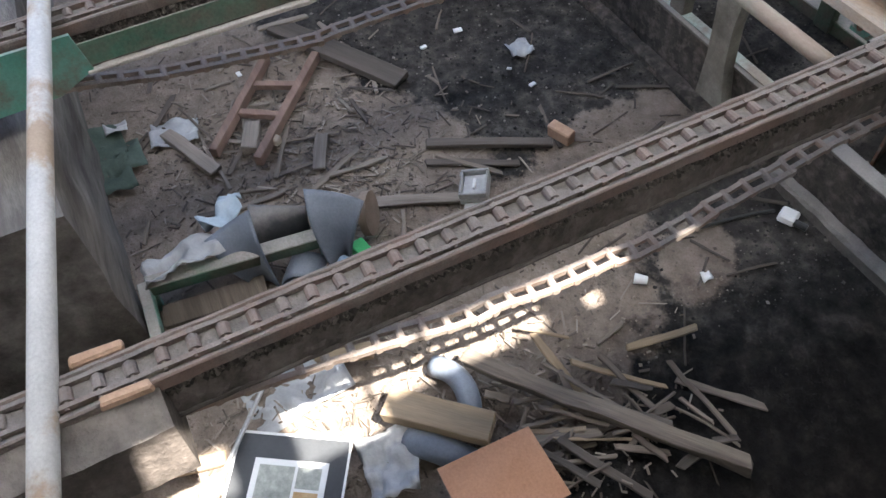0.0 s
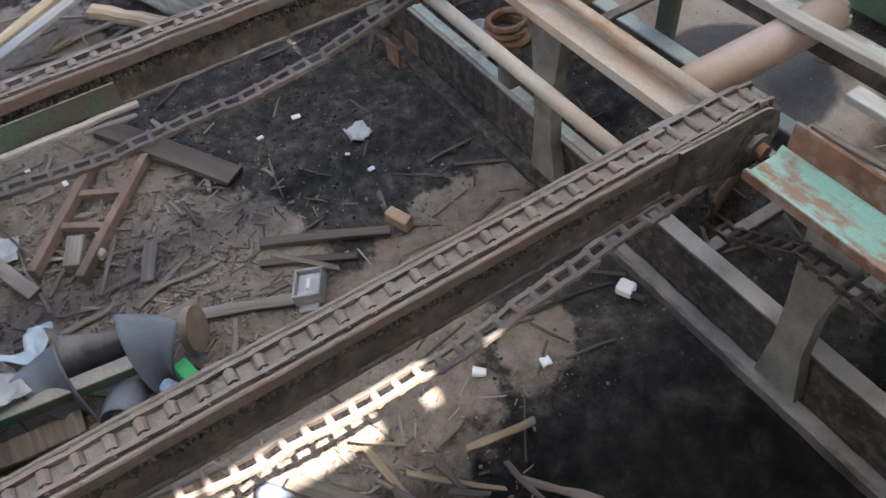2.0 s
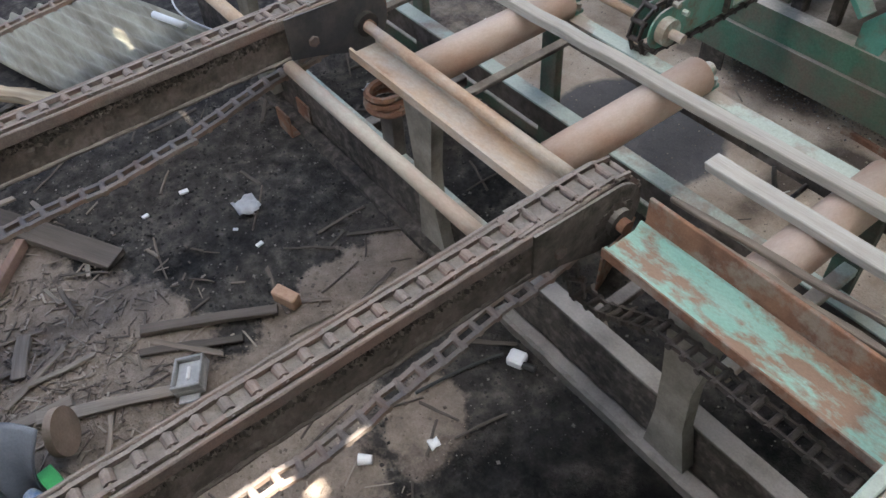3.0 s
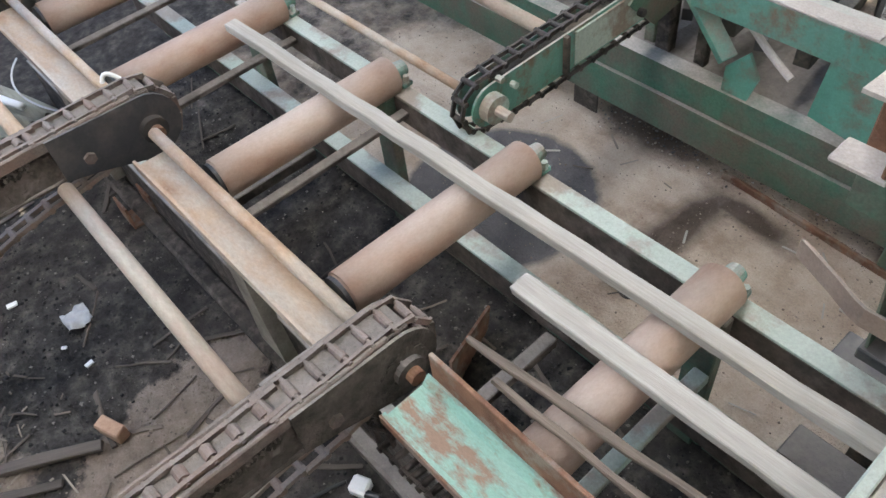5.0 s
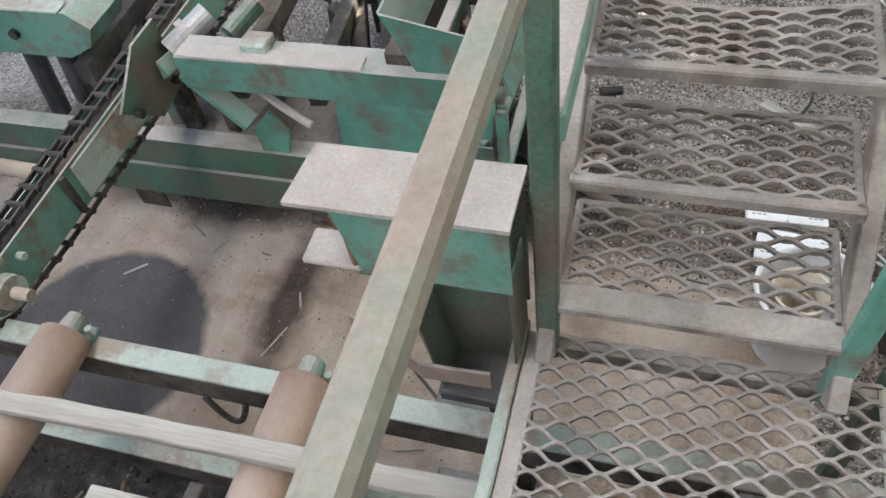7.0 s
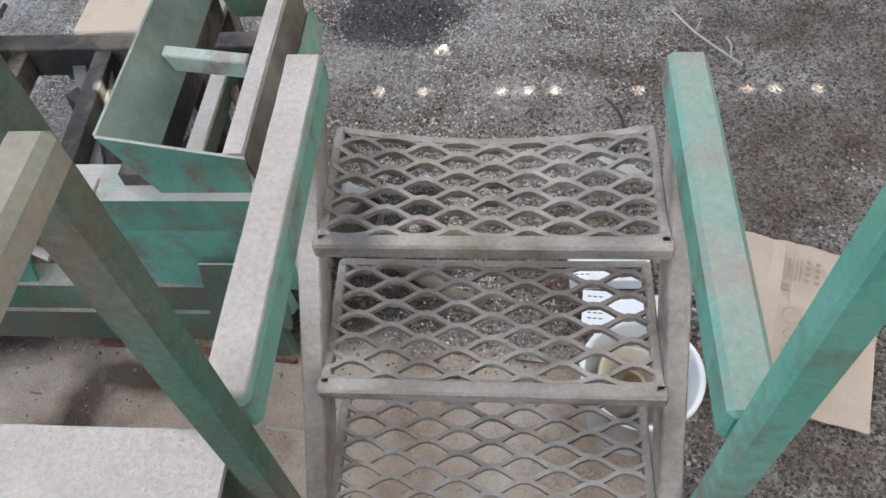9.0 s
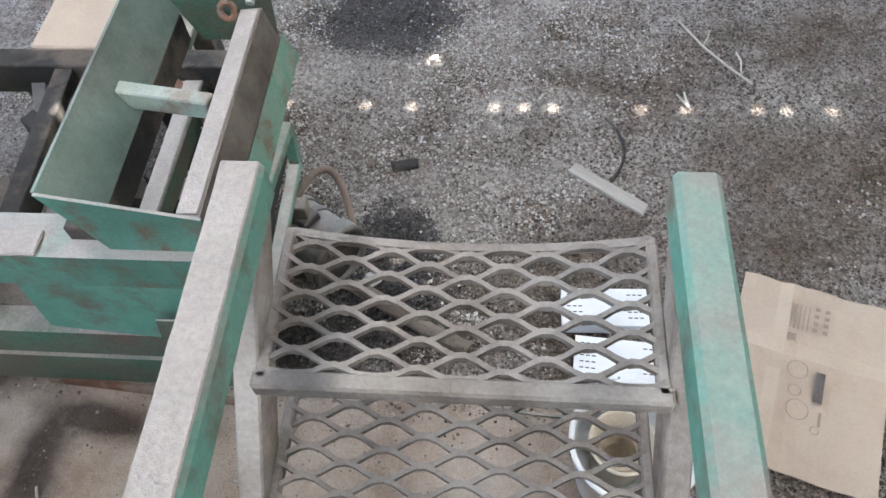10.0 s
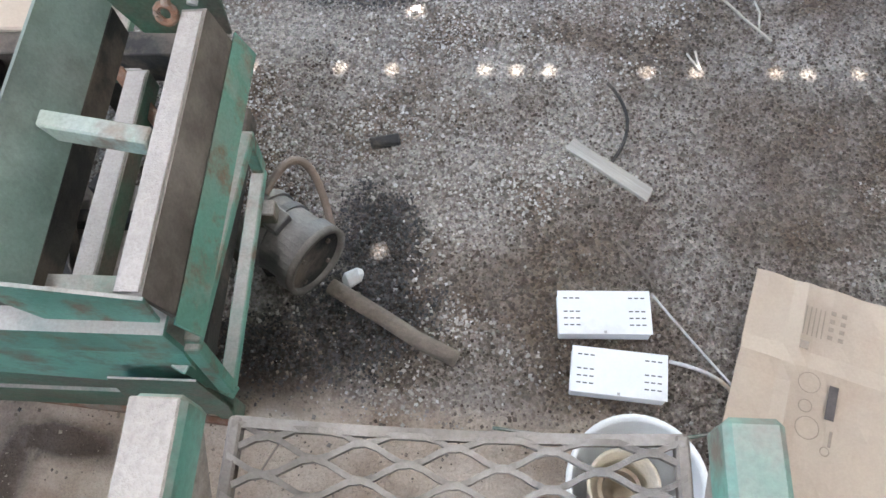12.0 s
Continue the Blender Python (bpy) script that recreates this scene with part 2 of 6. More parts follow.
YELLOW_WOOD = material("yellowed_wood", [(0.24, 0.175, 0.11), (0.33, 0.25, 0.165)], 7, 0.85, 0, 0.4, 60, stretch=(0.2, 3, 3), second=(0.19, 0.15, 0.115), amount=0.45, edge=0.3)
RUBBER = material("grey_rubber", [(0.10, 0.122, 0.155), (0.175, 0.197, 0.235)], 6, 0.5, 0, 0.2, 120)
BLACK = material("black_plastic", [(0.02, 0.02, 0.02), (0.035, 0.035, 0.035)], 8, 0.5, 0, 0.1)
WHITE = material("white_plastic", [(0.66, 0.66, 0.65), (0.75, 0.75, 0.74)], 6, 0.5, 0, 0.1, 120, spread=0.04)
WHITE_METAL = material("white_enamelled_sheet", [(0.72, 0.73, 0.75), (0.80, 0.81, 0.82)], 6, 0.45, 0, 0.05, 120, spread=0.03, second=(0.55, 0.52, 0.49), amount=0.3, edge=0.2)
CARD = material("brown_cardboard", [(0.45, 0.36, 0.28), (0.51, 0.42, 0.335)], 4, 0.9, 0, 0.15, 120, spread=0.05, second=(0.40, 0.31, 0.24), amount=0.35, edge=0.3)
BRICK = material("clay_brick", [(0.36, 0.22, 0.15), (0.45, 0.30, 0.21)], 12, 0.9, 0, 0.4)
CHIPBOARD = material("orange_brown_board", [(0.34, 0.17, 0.10), (0.40, 0.215, 0.135)], 8, 0.8, 0, 0.25, 120)
PIT_WALL = material("rough_grey_bank", [(0.15, 0.136, 0.125), (0.27, 0.246, 0.226)], 5, 0.9, 0, 0.8, 50, stretch=(0.5, 2, 2), second=(0.07, 0.062, 0.056), amount=0.5, edge=0.3, second_scale=3)

# ---- ground ----
def smoothstep(a, b, x):
    t = min(1.0, max(0.0, (x - a) / (b - a)))
    return t * t * (3 - 2 * t)


def blob(x, y, cx, cy, rx, ry, turn=0.0):
    c, s = math.cos(radians(turn)), math.sin(radians(turn))
    u, v = (x - cx) * c + (y - cy) * s, -(x - cx) * s + (y - cy) * c
    return 1 - math.hypot(u / rx, v / ry)


SAND = [(-1.95, 0.75, 1.25, 0.75, 12), (-1.75, 1.45, 0.45, 0.3, 20), (-1.35, 2.2, 0.22, 0.5, 15), (-1.15, 1.7, 0.3, 0.5, 0), (-0.72, 1.35, 0.40, 0.66, 22), (-0.75, 2.2, 0.13, 0.2, 40), (-3.7, 0.9, 0.6, 0.6, 0), (-0.9, 0.5, 0.9, 0.7, 0)]


# Oil and dirt blobs; first is walkway shade, second a cast shadow, both painted.
STAINS_AND_SHADE = [(0.15, 2.15, 0.72, 1.15, -20), (-0.655, 4.12, 0.10, 0.42, 0), (-1.10, 4.53, 0.36, 0.14, 0), (-0.5, 4.36, 0.25, 0.07, -12), (0.33, 4.78, 0.26, 0.20, 0), (0.37, 5.0, 0.16, 0.27, 12), (0.20, 6.24, 0.34, 0.26, 3), (0.05, 4.62, 0.3, 0.16, 0)]


def gravel_edge(x):
    return 4.62 - 0.12 * smoothstep(0.2, 0.42, x) - 1.5 * smoothstep(1.08, 1.30, x)


def ground_height(x, y):
    pit = smoothstep(3.4, 3.0, y)
    z = -0.06 * pit
    z += 0.025 * pit * noise.noise(Vector((x * 1.6, y * 1.6, 0))) + 0.012 * pit * noise.noise(Vector((x * 7, y * 7, 3)))
    z += 0.006 * noise.noise(Vector((x * 9, y * 9, 8)))
    return z


def ground_sheet():
    """One sheet: oily pit, sand, dusty concrete and gravel, carried on outside the shed."""
    xs = list(np.arange(-5.0, 3.6, 0.035))
    ys = list(np.arange(-1.2, 7.5, 0.035))
    xs = [-400.0, -60.0, -12.0] + xs + [12.0, 60.0, 400.0]
    ys = [-400.0, -60.0, -12.0] + ys + [14.0, 60.0, 400.0]
    verts, sand, floor_, gravel, dark_patch_ = [], [], [], [], []
    for x in xs:
        for y in ys:
            verts.append((x, y, ground_height(x, y)))
            sand.append(max(blob(x, y, *s) for s in SAND) * 0.5 + 0.5)
            dark_patch_.append(max(blob(x, y, *s) for s in STAINS_AND_SHADE) * 0.5 + 0.5)
            floor_.append(smoothstep(3.46, 3.56, y) * (0.46 + 0.54 * smoothstep(-2.6, -1.5, x + 0.5 * noise.noise(Vector((x * 2, y * 2, 2))))) * smoothstep(-4.2, -3.4, x))
            g = y - gravel_edge(x) - 0.14 * noise.noise(Vector((x * 2, y * 2, 5)))
            gravel.append(smoothstep(-0.16, 0.16, g))
    ny = len(ys)
    faces = [(i * ny + j, (i + 1) * ny + j, (i + 1) * ny + j + 1, i * ny + j + 1) for i in range(len(xs) - 1) for j in range(ny - 1)]
    me = bpy.data.meshes.new("ground")
    me.from_pydata(verts, [], faces)
    for name, data in (("sand", sand), ("concrete", floor_), ("gravel", gravel), ("dark_patch", dark_patch_)):
        me.attributes.new(name, "FLOAT", "POINT").data.foreach_set("value", data)
    me.polygons.foreach_set("use_smooth", [True] * len(faces))
    return me


def ground_material():
    m = bpy.data.materials.new("shed_ground")
    m.use_nodes = True
    n, l = m.node_tree.nodes, m.node_tree.links
    bsdf = n["Principled BSDF"]
    tex = n.new("ShaderNodeTexCoord")

    def nz(s, detail=6, rough_=0.62):
        k = n.new("ShaderNodeTexNoise")
        k.inputs["Scale"].default_value, k.inputs["Detail"].default_value, k.inputs["Roughness"].default_value = s, detail, rough_
        l.new(tex.outputs["Object"], k.inputs["Vector"])
        return k.outputs["Fac"]

    def ramp(fac, stops):
        k = n.new("ShaderNodeValToRGB")
        while len(k.color_ramp.elements) < len(stops):
            k.color_ramp.elements.new(0.5)
        for e, (p, c) in zip(k.color_ramp.elements, stops):
            e.position, e.color = p, (*c, 1)
        l.new(fac, k.inputs[0])
        return k.outputs[0]

    def mask(name, wobble, lo, hi, scale):
        a = n.new("ShaderNodeAttribute")
        a.attribute_name = name
        k = n.new("ShaderNodeMath")
        k.operation = "MULTIPLY_ADD"
        l.new(nz(scale, 8, 0.65), k.inputs[0])
        k.inputs[1].default_value = wobble
        l.new(a.outputs["Fac"], k.inputs[2])
        r = n.new("ShaderNodeMapRange")
        r.inputs["From Min"].default_value, r.inputs["From Max"].default_value = lo + wobble / 2, hi + wobble / 2
        l.new(k.outputs[0], r.inputs["Value"])
        return r.outputs[0]

    def mix(fac, a, b):
        k = n.new("ShaderNodeMix")
        k.data_type = "RGBA"
        l.new(fac, k.inputs[0])
        l.new(a, k.inputs[6])
        l.new(b, k.inputs[7])
        return k.outputs[2]

    grain, mid = nz(120, 3, 0.75), nz(14, 7)
    oil = ramp(mid, [(0.3, (0.023, 0.0208, 0.0195)), (0.5, (0.053, 0.048, 0.044)), (0.62, (0.09, 0.08, 0.071)), (0.78, (0.16, 0.14, 0.125))])
    sand_ = ramp(mid, [(0.25, (0.15, 0.118, 0.095)), (0.5, (0.225, 0.182, 0.15)), (0.75, (0.30, 0.25, 0.21))])
    conc = ramp(nz(3.5, 8), [(0.32, (0.26, 0.192, 0.145)), (0.48, (0.39, 0.31, 0.247)), (0.66, (0.47, 0.395, 0.328))])
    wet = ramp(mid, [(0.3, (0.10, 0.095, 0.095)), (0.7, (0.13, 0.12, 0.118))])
    grav = ramp(nz(1.6, 8), [(0.38, (0.17, 0.126, 0.096)), (0.50, (0.29, 0.246, 0.214)), (0.64, (0.43, 0.388, 0.35))])
    soil = mix(mask("sand", 0.55, 0.44, 0.52, 7), oil, sand_)
    dark_patch = n.new("ShaderNodeVectorMath")
    dark_patch.operation = "DISTANCE"
    l.new(tex.outputs["Object"], dark_patch.inputs[0])
    dark_patch.inputs[1].default_value = (-1.32, 3.80, 0.0)
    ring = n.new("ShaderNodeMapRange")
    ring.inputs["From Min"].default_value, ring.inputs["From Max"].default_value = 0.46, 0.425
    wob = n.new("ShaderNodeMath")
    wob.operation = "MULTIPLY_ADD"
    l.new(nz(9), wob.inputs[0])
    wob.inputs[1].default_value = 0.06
    l.new(dark_patch.outputs["Value"], wob.inputs[2])
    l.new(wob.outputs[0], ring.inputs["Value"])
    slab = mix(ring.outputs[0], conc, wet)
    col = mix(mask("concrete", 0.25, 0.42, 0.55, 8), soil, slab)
    col = mix(mask("gravel", 0.7, 0.35, 0.65, 5), col, grav)
    # Darkens real stains and the two painted shade patches alike.
    dark = n.new("ShaderNodeMix")
    dark.data_type, dark.blend_type = "RGBA", "MULTIPLY"
    soft = n.new("ShaderNodeMath")
    soft.operation = "MULTIPLY"
    l.new(mask("dark_patch", 0.6, 0.40, 0.75, 6), soft.inputs[0])
    soft.inputs[1].default_value = 0.92
    l.new(soft.outputs[0], dark.inputs[0])
    l.new(col, dark.inputs[6])
    dark.inputs[7].default_value = (0.19, 0.178, 0.182, 1)
    col = dark.outputs[2]
    v = n.new("ShaderNodeMapRange")
    v.inputs["To Min"].default_value, v.inputs["To Max"].default_value = 0.65, 1.35
    l.new(grain, v.inputs["Value"])
    hsv = n.new("ShaderNodeHueSaturation")
    l.new(v.outputs[0], hsv.inputs["Value"])
    l.new(col, hsv.inputs["Color"])
    l.new(hsv.outputs[0], bsdf.inputs["Base Color"])
    bsdf.inputs["Roughness"].default_value = 0.92
    bsdf.inputs["Specular IOR Level"].default_value = 0.1
    cells = n.new("ShaderNodeTexVoronoi")
    cells.inputs["Scale"].default_value = 88
    cells.inputs["Randomness"].default_value = 1.0
    l.new(tex.outputs["Object"], cells.inputs["Vector"])
    at_gravel = n.new("ShaderNodeAttribute")
    at_gravel.attribute_name = "gravel"
    dome = n.new("ShaderNodeMath")
    dome.operation = "MULTIPLY"
    l.new(cells.outputs["Distance"], dome.inputs[0])
    l.new(at_gravel.outputs["Fac"], dome.inputs[1])
    h0 = n.new("ShaderNodeMath")
    h0.operation = "MULTIPLY_ADD"
    l.new(grain, h0.inputs[0])
    h0.inputs[1].default_value = 0.5
    lumps = n.new("ShaderNodeMath")
    lumps.operation = "ADD"
    l.new(nz(40, 5, 0.7), lumps.inputs[0])
    l.new(mid, lumps.inputs[1])
    l.new(lumps.outputs[0], h0.inputs[2])
    h = n.new("ShaderNodeMath")
    h.operation = "MULTIPLY_ADD"
    l.new(dome.outputs[0], h.inputs[0])
    h.inputs[1].default_value = -2.3
    l.new(h0.outputs[0], h.inputs[2])
    tone = n.new("ShaderNodeSeparateColor")
    l.new(cells.outputs["Color"], tone.inputs[0])
    vary = n.new("ShaderNodeMapRange")
    vary.inputs["To Min"].default_value, vary.inputs["To Max"].default_value = 0.6, 1.4
    l.new(tone.outputs[0], vary.inputs["Value"])
    per_stone = n.new("ShaderNodeMix")
    l.new(at_gravel.outputs["Fac"], per_stone.inputs[0])
    per_stone.inputs[2].default_value = 1.0
    l.new(vary.outputs[0], per_stone.inputs[3])
    both = n.new("ShaderNodeMath")
    both.operation = "MULTIPLY"
    l.new(per_stone.outputs[0], both.inputs[0])
    l.new(v.outputs[0], both.inputs[1])
    l.new(both.outputs[0], hsv.inputs["Value"])
    b = n.new("ShaderNodeBump")
    b.inputs["Strength"].default_value, b.inputs["Distance"].default_value = 0.9, 0.016
    l.new(h.outputs[0], b.inputs["Height"])
    l.new(b.outputs[0], bsdf.inputs["Normal"])
    return m


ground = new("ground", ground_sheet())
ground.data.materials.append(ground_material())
tagged(ground, "shed ground of oily black soil, sand, dusty concrete and grey gravel", "ground", kind="structure")

# ---- shed out of view: roof sheet with gaps and nail holes, walls ----
ROOF = 4.5
SHEET = material("corrugated_roof_sheet", [(0.30, 0.30, 0.30), (0.36, 0.35, 0.34)], 2, 0.6, 0.3, 0.1)
WALL = material("plastered_wall", [(0.42, 0.40, 0.37), (0.50, 0.48, 0.45)], 2, 0.9, 0, 0.2)


def lit_gap(x0, y0, x1, y1, z):
    """The gap in the roof through which the sun reaches a patch at the height z."""
    dx, dy = SUN.x / SUN.z * (ROOF - z), SUN.y / SUN.z * (ROOF - z)
    return (x0 + dx, y0 + dy, x1 + dx, y1 + dy)


GAPS = [lit_gap(-0.86, 0.93, -0.75, 1.56, -0.06), lit_gap(-0.87, 0.62, -0.66, 0.90, -0.06), lit_gap(-0.85, 0.21, -0.68, 0.42, -0.06), lit_gap(-0.81, 1.73, -0.75, 1.785, -0.06)]
for dot_x in (-0.16, 0.17, 0.36, 0.69, 0.80, 0.92, 1.26, 1.43, 1.70, 1.81, 1.98):
    GAPS.append(lit_gap(dot_x - 0.013, 5.703, dot_x + 0.013, 5.729, 0))
GAPS.append(lit_gap(0.36, 4.985, 0.39, 5.015, 0))
GAPS.append(lit_gap(0.405, 5.965, 0.445, 6.0, 0))
GAPS.append(lit_gap(-0.90, 4.96, -0.86, 5.0, 0))
# Wide opening added out of view, lets sky light in from the west.
GAPS.append((-6.6, -6.0, -3.5, 7.7))
GAPS.append(lit_gap(-1.49, 4.96, -1.45, 5.0, 0))
GAPS.append(lit_gap(-1.84, 5.58, -1.80, 5.62, 0))
# Two strips left open for the added milky panels.
GAPS.append((-1.7, -6.0, -0.7, 7.7))
GAPS.append((2.9, -6.0, 3.6, 6.2))


def roof_sheet():
    xs = sorted({-9.0, 4.6, *[g[0] for g in GAPS], *[g[2] for g in GAPS]})
    ys = sorted({-6.0, 7.7, *[g[1] for g in GAPS], *[g[3] for g in GAPS]})
    bm = B()
    grid = [[bm.verts.new((x, y, ROOF)) for y in ys] for x in xs]
    for i in range(len(xs) - 1):
        for j in range(len(ys) - 1):
            cx, cy = (xs[i] + xs[i + 1]) / 2, (ys[j] + ys[j + 1]) / 2
            if not any(g[0] < cx < g[2] and g[1] < cy < g[3] for g in GAPS):
                bm.faces.new((grid[i][j], grid[i + 1][j], grid[i + 1][j + 1], grid[i][j + 1]))
    bmesh.ops.delete(bm, geom=[v for v in bm.verts if not v.link_faces], context="VERTS")
    return bm


roof = lone("ceiling", roof_sheet(), SHEET, (0, 0, 0), "grey steel roof sheets out of view with nail holes and an added sky gap", "ceiling", kind="structure")
thick = roof.modifiers.new("thickness", "SOLIDIFY")
thick.thickness, thick.offset = 0.004, 1
PANEL = bpy.data.materials.new("milky_rooflight")
PANEL.use_nodes = True
milky = PANEL.node_tree.nodes.new("ShaderNodeBsdfTranslucent")
milky.inputs["Color"].default_value = (0.72, 0.73, 0.74, 1)
PANEL.node_tree.links.new(milky.outputs[0], PANEL.node_tree.nodes["Material Output"].inputs["Surface"])
# Unseen translucent panels, added to give soft light from above.
for k in range(6):
    y0_ = -6.0 + k * 13.7 / 6
    lone("added_rooflight_panel", box(B(), (-1.72, y0_ + 0.005, ROOF + 0.006), (-0.68, y0_ + 13.7 / 6 - 0.005, ROOF + 0.010), bevel=0), PANEL, (-1.2, y0_, ROOF), "milky translucent roof panel out of view, added for soft top light", "rooflight", group="rooflight panels", kind="structure")
# Another added panel, brightening the gravel side.
lone("added_rooflight_panel", box(B(), (2.88, -6.0, ROOF + 0.006), (3.62, 6.22, ROOF + 0.010), bevel=0), PANEL, (2.0, 0, ROOF), "milky translucent roof panel out of view, added for soft top light", "rooflight", group="rooflight panels", kind="structure")
# Unseen walls, added to block light from the sides.
lone("wall_east", box(B(), (4.6, -6, -0.1), (4.8, 7.7, ROOF)), WALL, (4.6, 0, 0), "plain plastered wall out of view, added to cut side light", "wall", kind="structure")
lone("wall_north", box(B(), (-9, 7.7, 1.2), (4.6, 7.9, ROOF)), WALL, (0, 7.7, 0), "plain plastered wall out of view, added to cut side light above a low opening", "wall", kind="structure")
lone("wall_west", box(B(), (-9.2, -6, -0.1), (-9.0, 7.7, ROOF)), WALL, (-9, 0, 0), "plain plastered wall out of view, added to cut side light", "wall", kind="structure")
lone("wall_south", box(B(), (-9, -6.2, -0.1), (4.6, -6.0, ROOF)), WALL, (0, -6, 0), "plain plastered wall out of view, added to cut side light", "wall", kind="structure")
for px in (-8.8, -4.0, 0.4, 4.5):
    lone("roof_post", box(B(), (px - 0.1, 7.5, -0.1), (px + 0.1, 7.7, ROOF)), RUSTED, (px, 7.6, 0), "rusted steel roof post on the ground", "post", group="roof posts")


# ---- chain conveyors ----
def link_mesh(name, pitch, w, mat, side=0.0075, barrel=0.0115, low=0.0):
    """One ladder-chain link: two side bars and a barrel."""
    bm = B()
    for s in (-1, 1):
        box(bm, (s * w / 2 - side, -pitch * 0.55, -0.008), (s * w / 2 + side, pitch * 0.55, 0.008), bevel=0)
    tube(bm, (-w / 2 - 0.010, -pitch * 0.36, 0.001), (w / 2 + 0.010, -pitch * 0.36, 0.001), barrel, 10)
    if low:
        tube(bm, (-w * 0.30, -pitch * 0.36, -0.003), (w * 0.30, -pitch * 0.36, -0.003), low, 12)
    me = bpy.data.meshes.new(name)
    bm.to_mesh(me)
    bm.free()
    me.materials.append(mat)
    return me


def run_chain(parent, mesh, pts, pitch):
    """Lays links along a line of places, as children of a thing."""
    off = origin(parent)
    pts = [Vector(p) for p in pts]
    left, i, p = 0.0, 0, pts[0]
    places = []
    for a, b in zip(pts, pts[1:]):
        d = (b - a).length
        s = left
        while s < d:
            places.append((a.lerp(b, s / d), (b - a).normalized()))
            s += pitch
        left = s - d
    for p, way in places:
        ob = new("chain_link", mesh)
        ob.parent = parent
        side = Vector((1, 0, 0)) if abs(way.x) < 0.7 else Vector((0, 1, 0))
        up = side.cross(way).normalized()
        m = Matrix((side, way, up)).transposed().to_4x4()
        k = Matrix.Rotation(random.uniform(-0.06, 0.06), 4, "Z") @ Matrix.Rotation(random.uniform(-0.05, 0.05), 4, "Y")
        ob.matrix_basis = Matrix.Translation(p - off) @ m @ k


PITCH = 0.066
LINK = link_mesh("chain_link", PITCH, 0.042, PALE_CHAIN)
LINK_TOP = link_mesh("chain_link", PITCH, 0.056, CHAIN, 0.0055, 0.005, 0.0145)
LINK_DARK = link_mesh("dark_chain_link", PITCH, 0.046, DARK_CHAIN, 0.0035, 0.010)
LINK_NOSE = link_mesh("nose_chain_link", PITCH, 0.078, CHAIN, 0.0045, 0.0065, 0.012)


def crusted(bm, amount):
    """Roughens a beam as caked sawdust does."""
    bmesh.ops.subdivide_edges(bm, edges=[e for e in bm.edges if e.calc_length() > 0.5], cuts=60, use_grid_fill=True)
    for v in bm.verts:
        v.co += Vector((noise.noise(v.co * 23), 0, noise.noise(v.co * 19 + Vector((4, 4, 4))))) * amount
    return bm


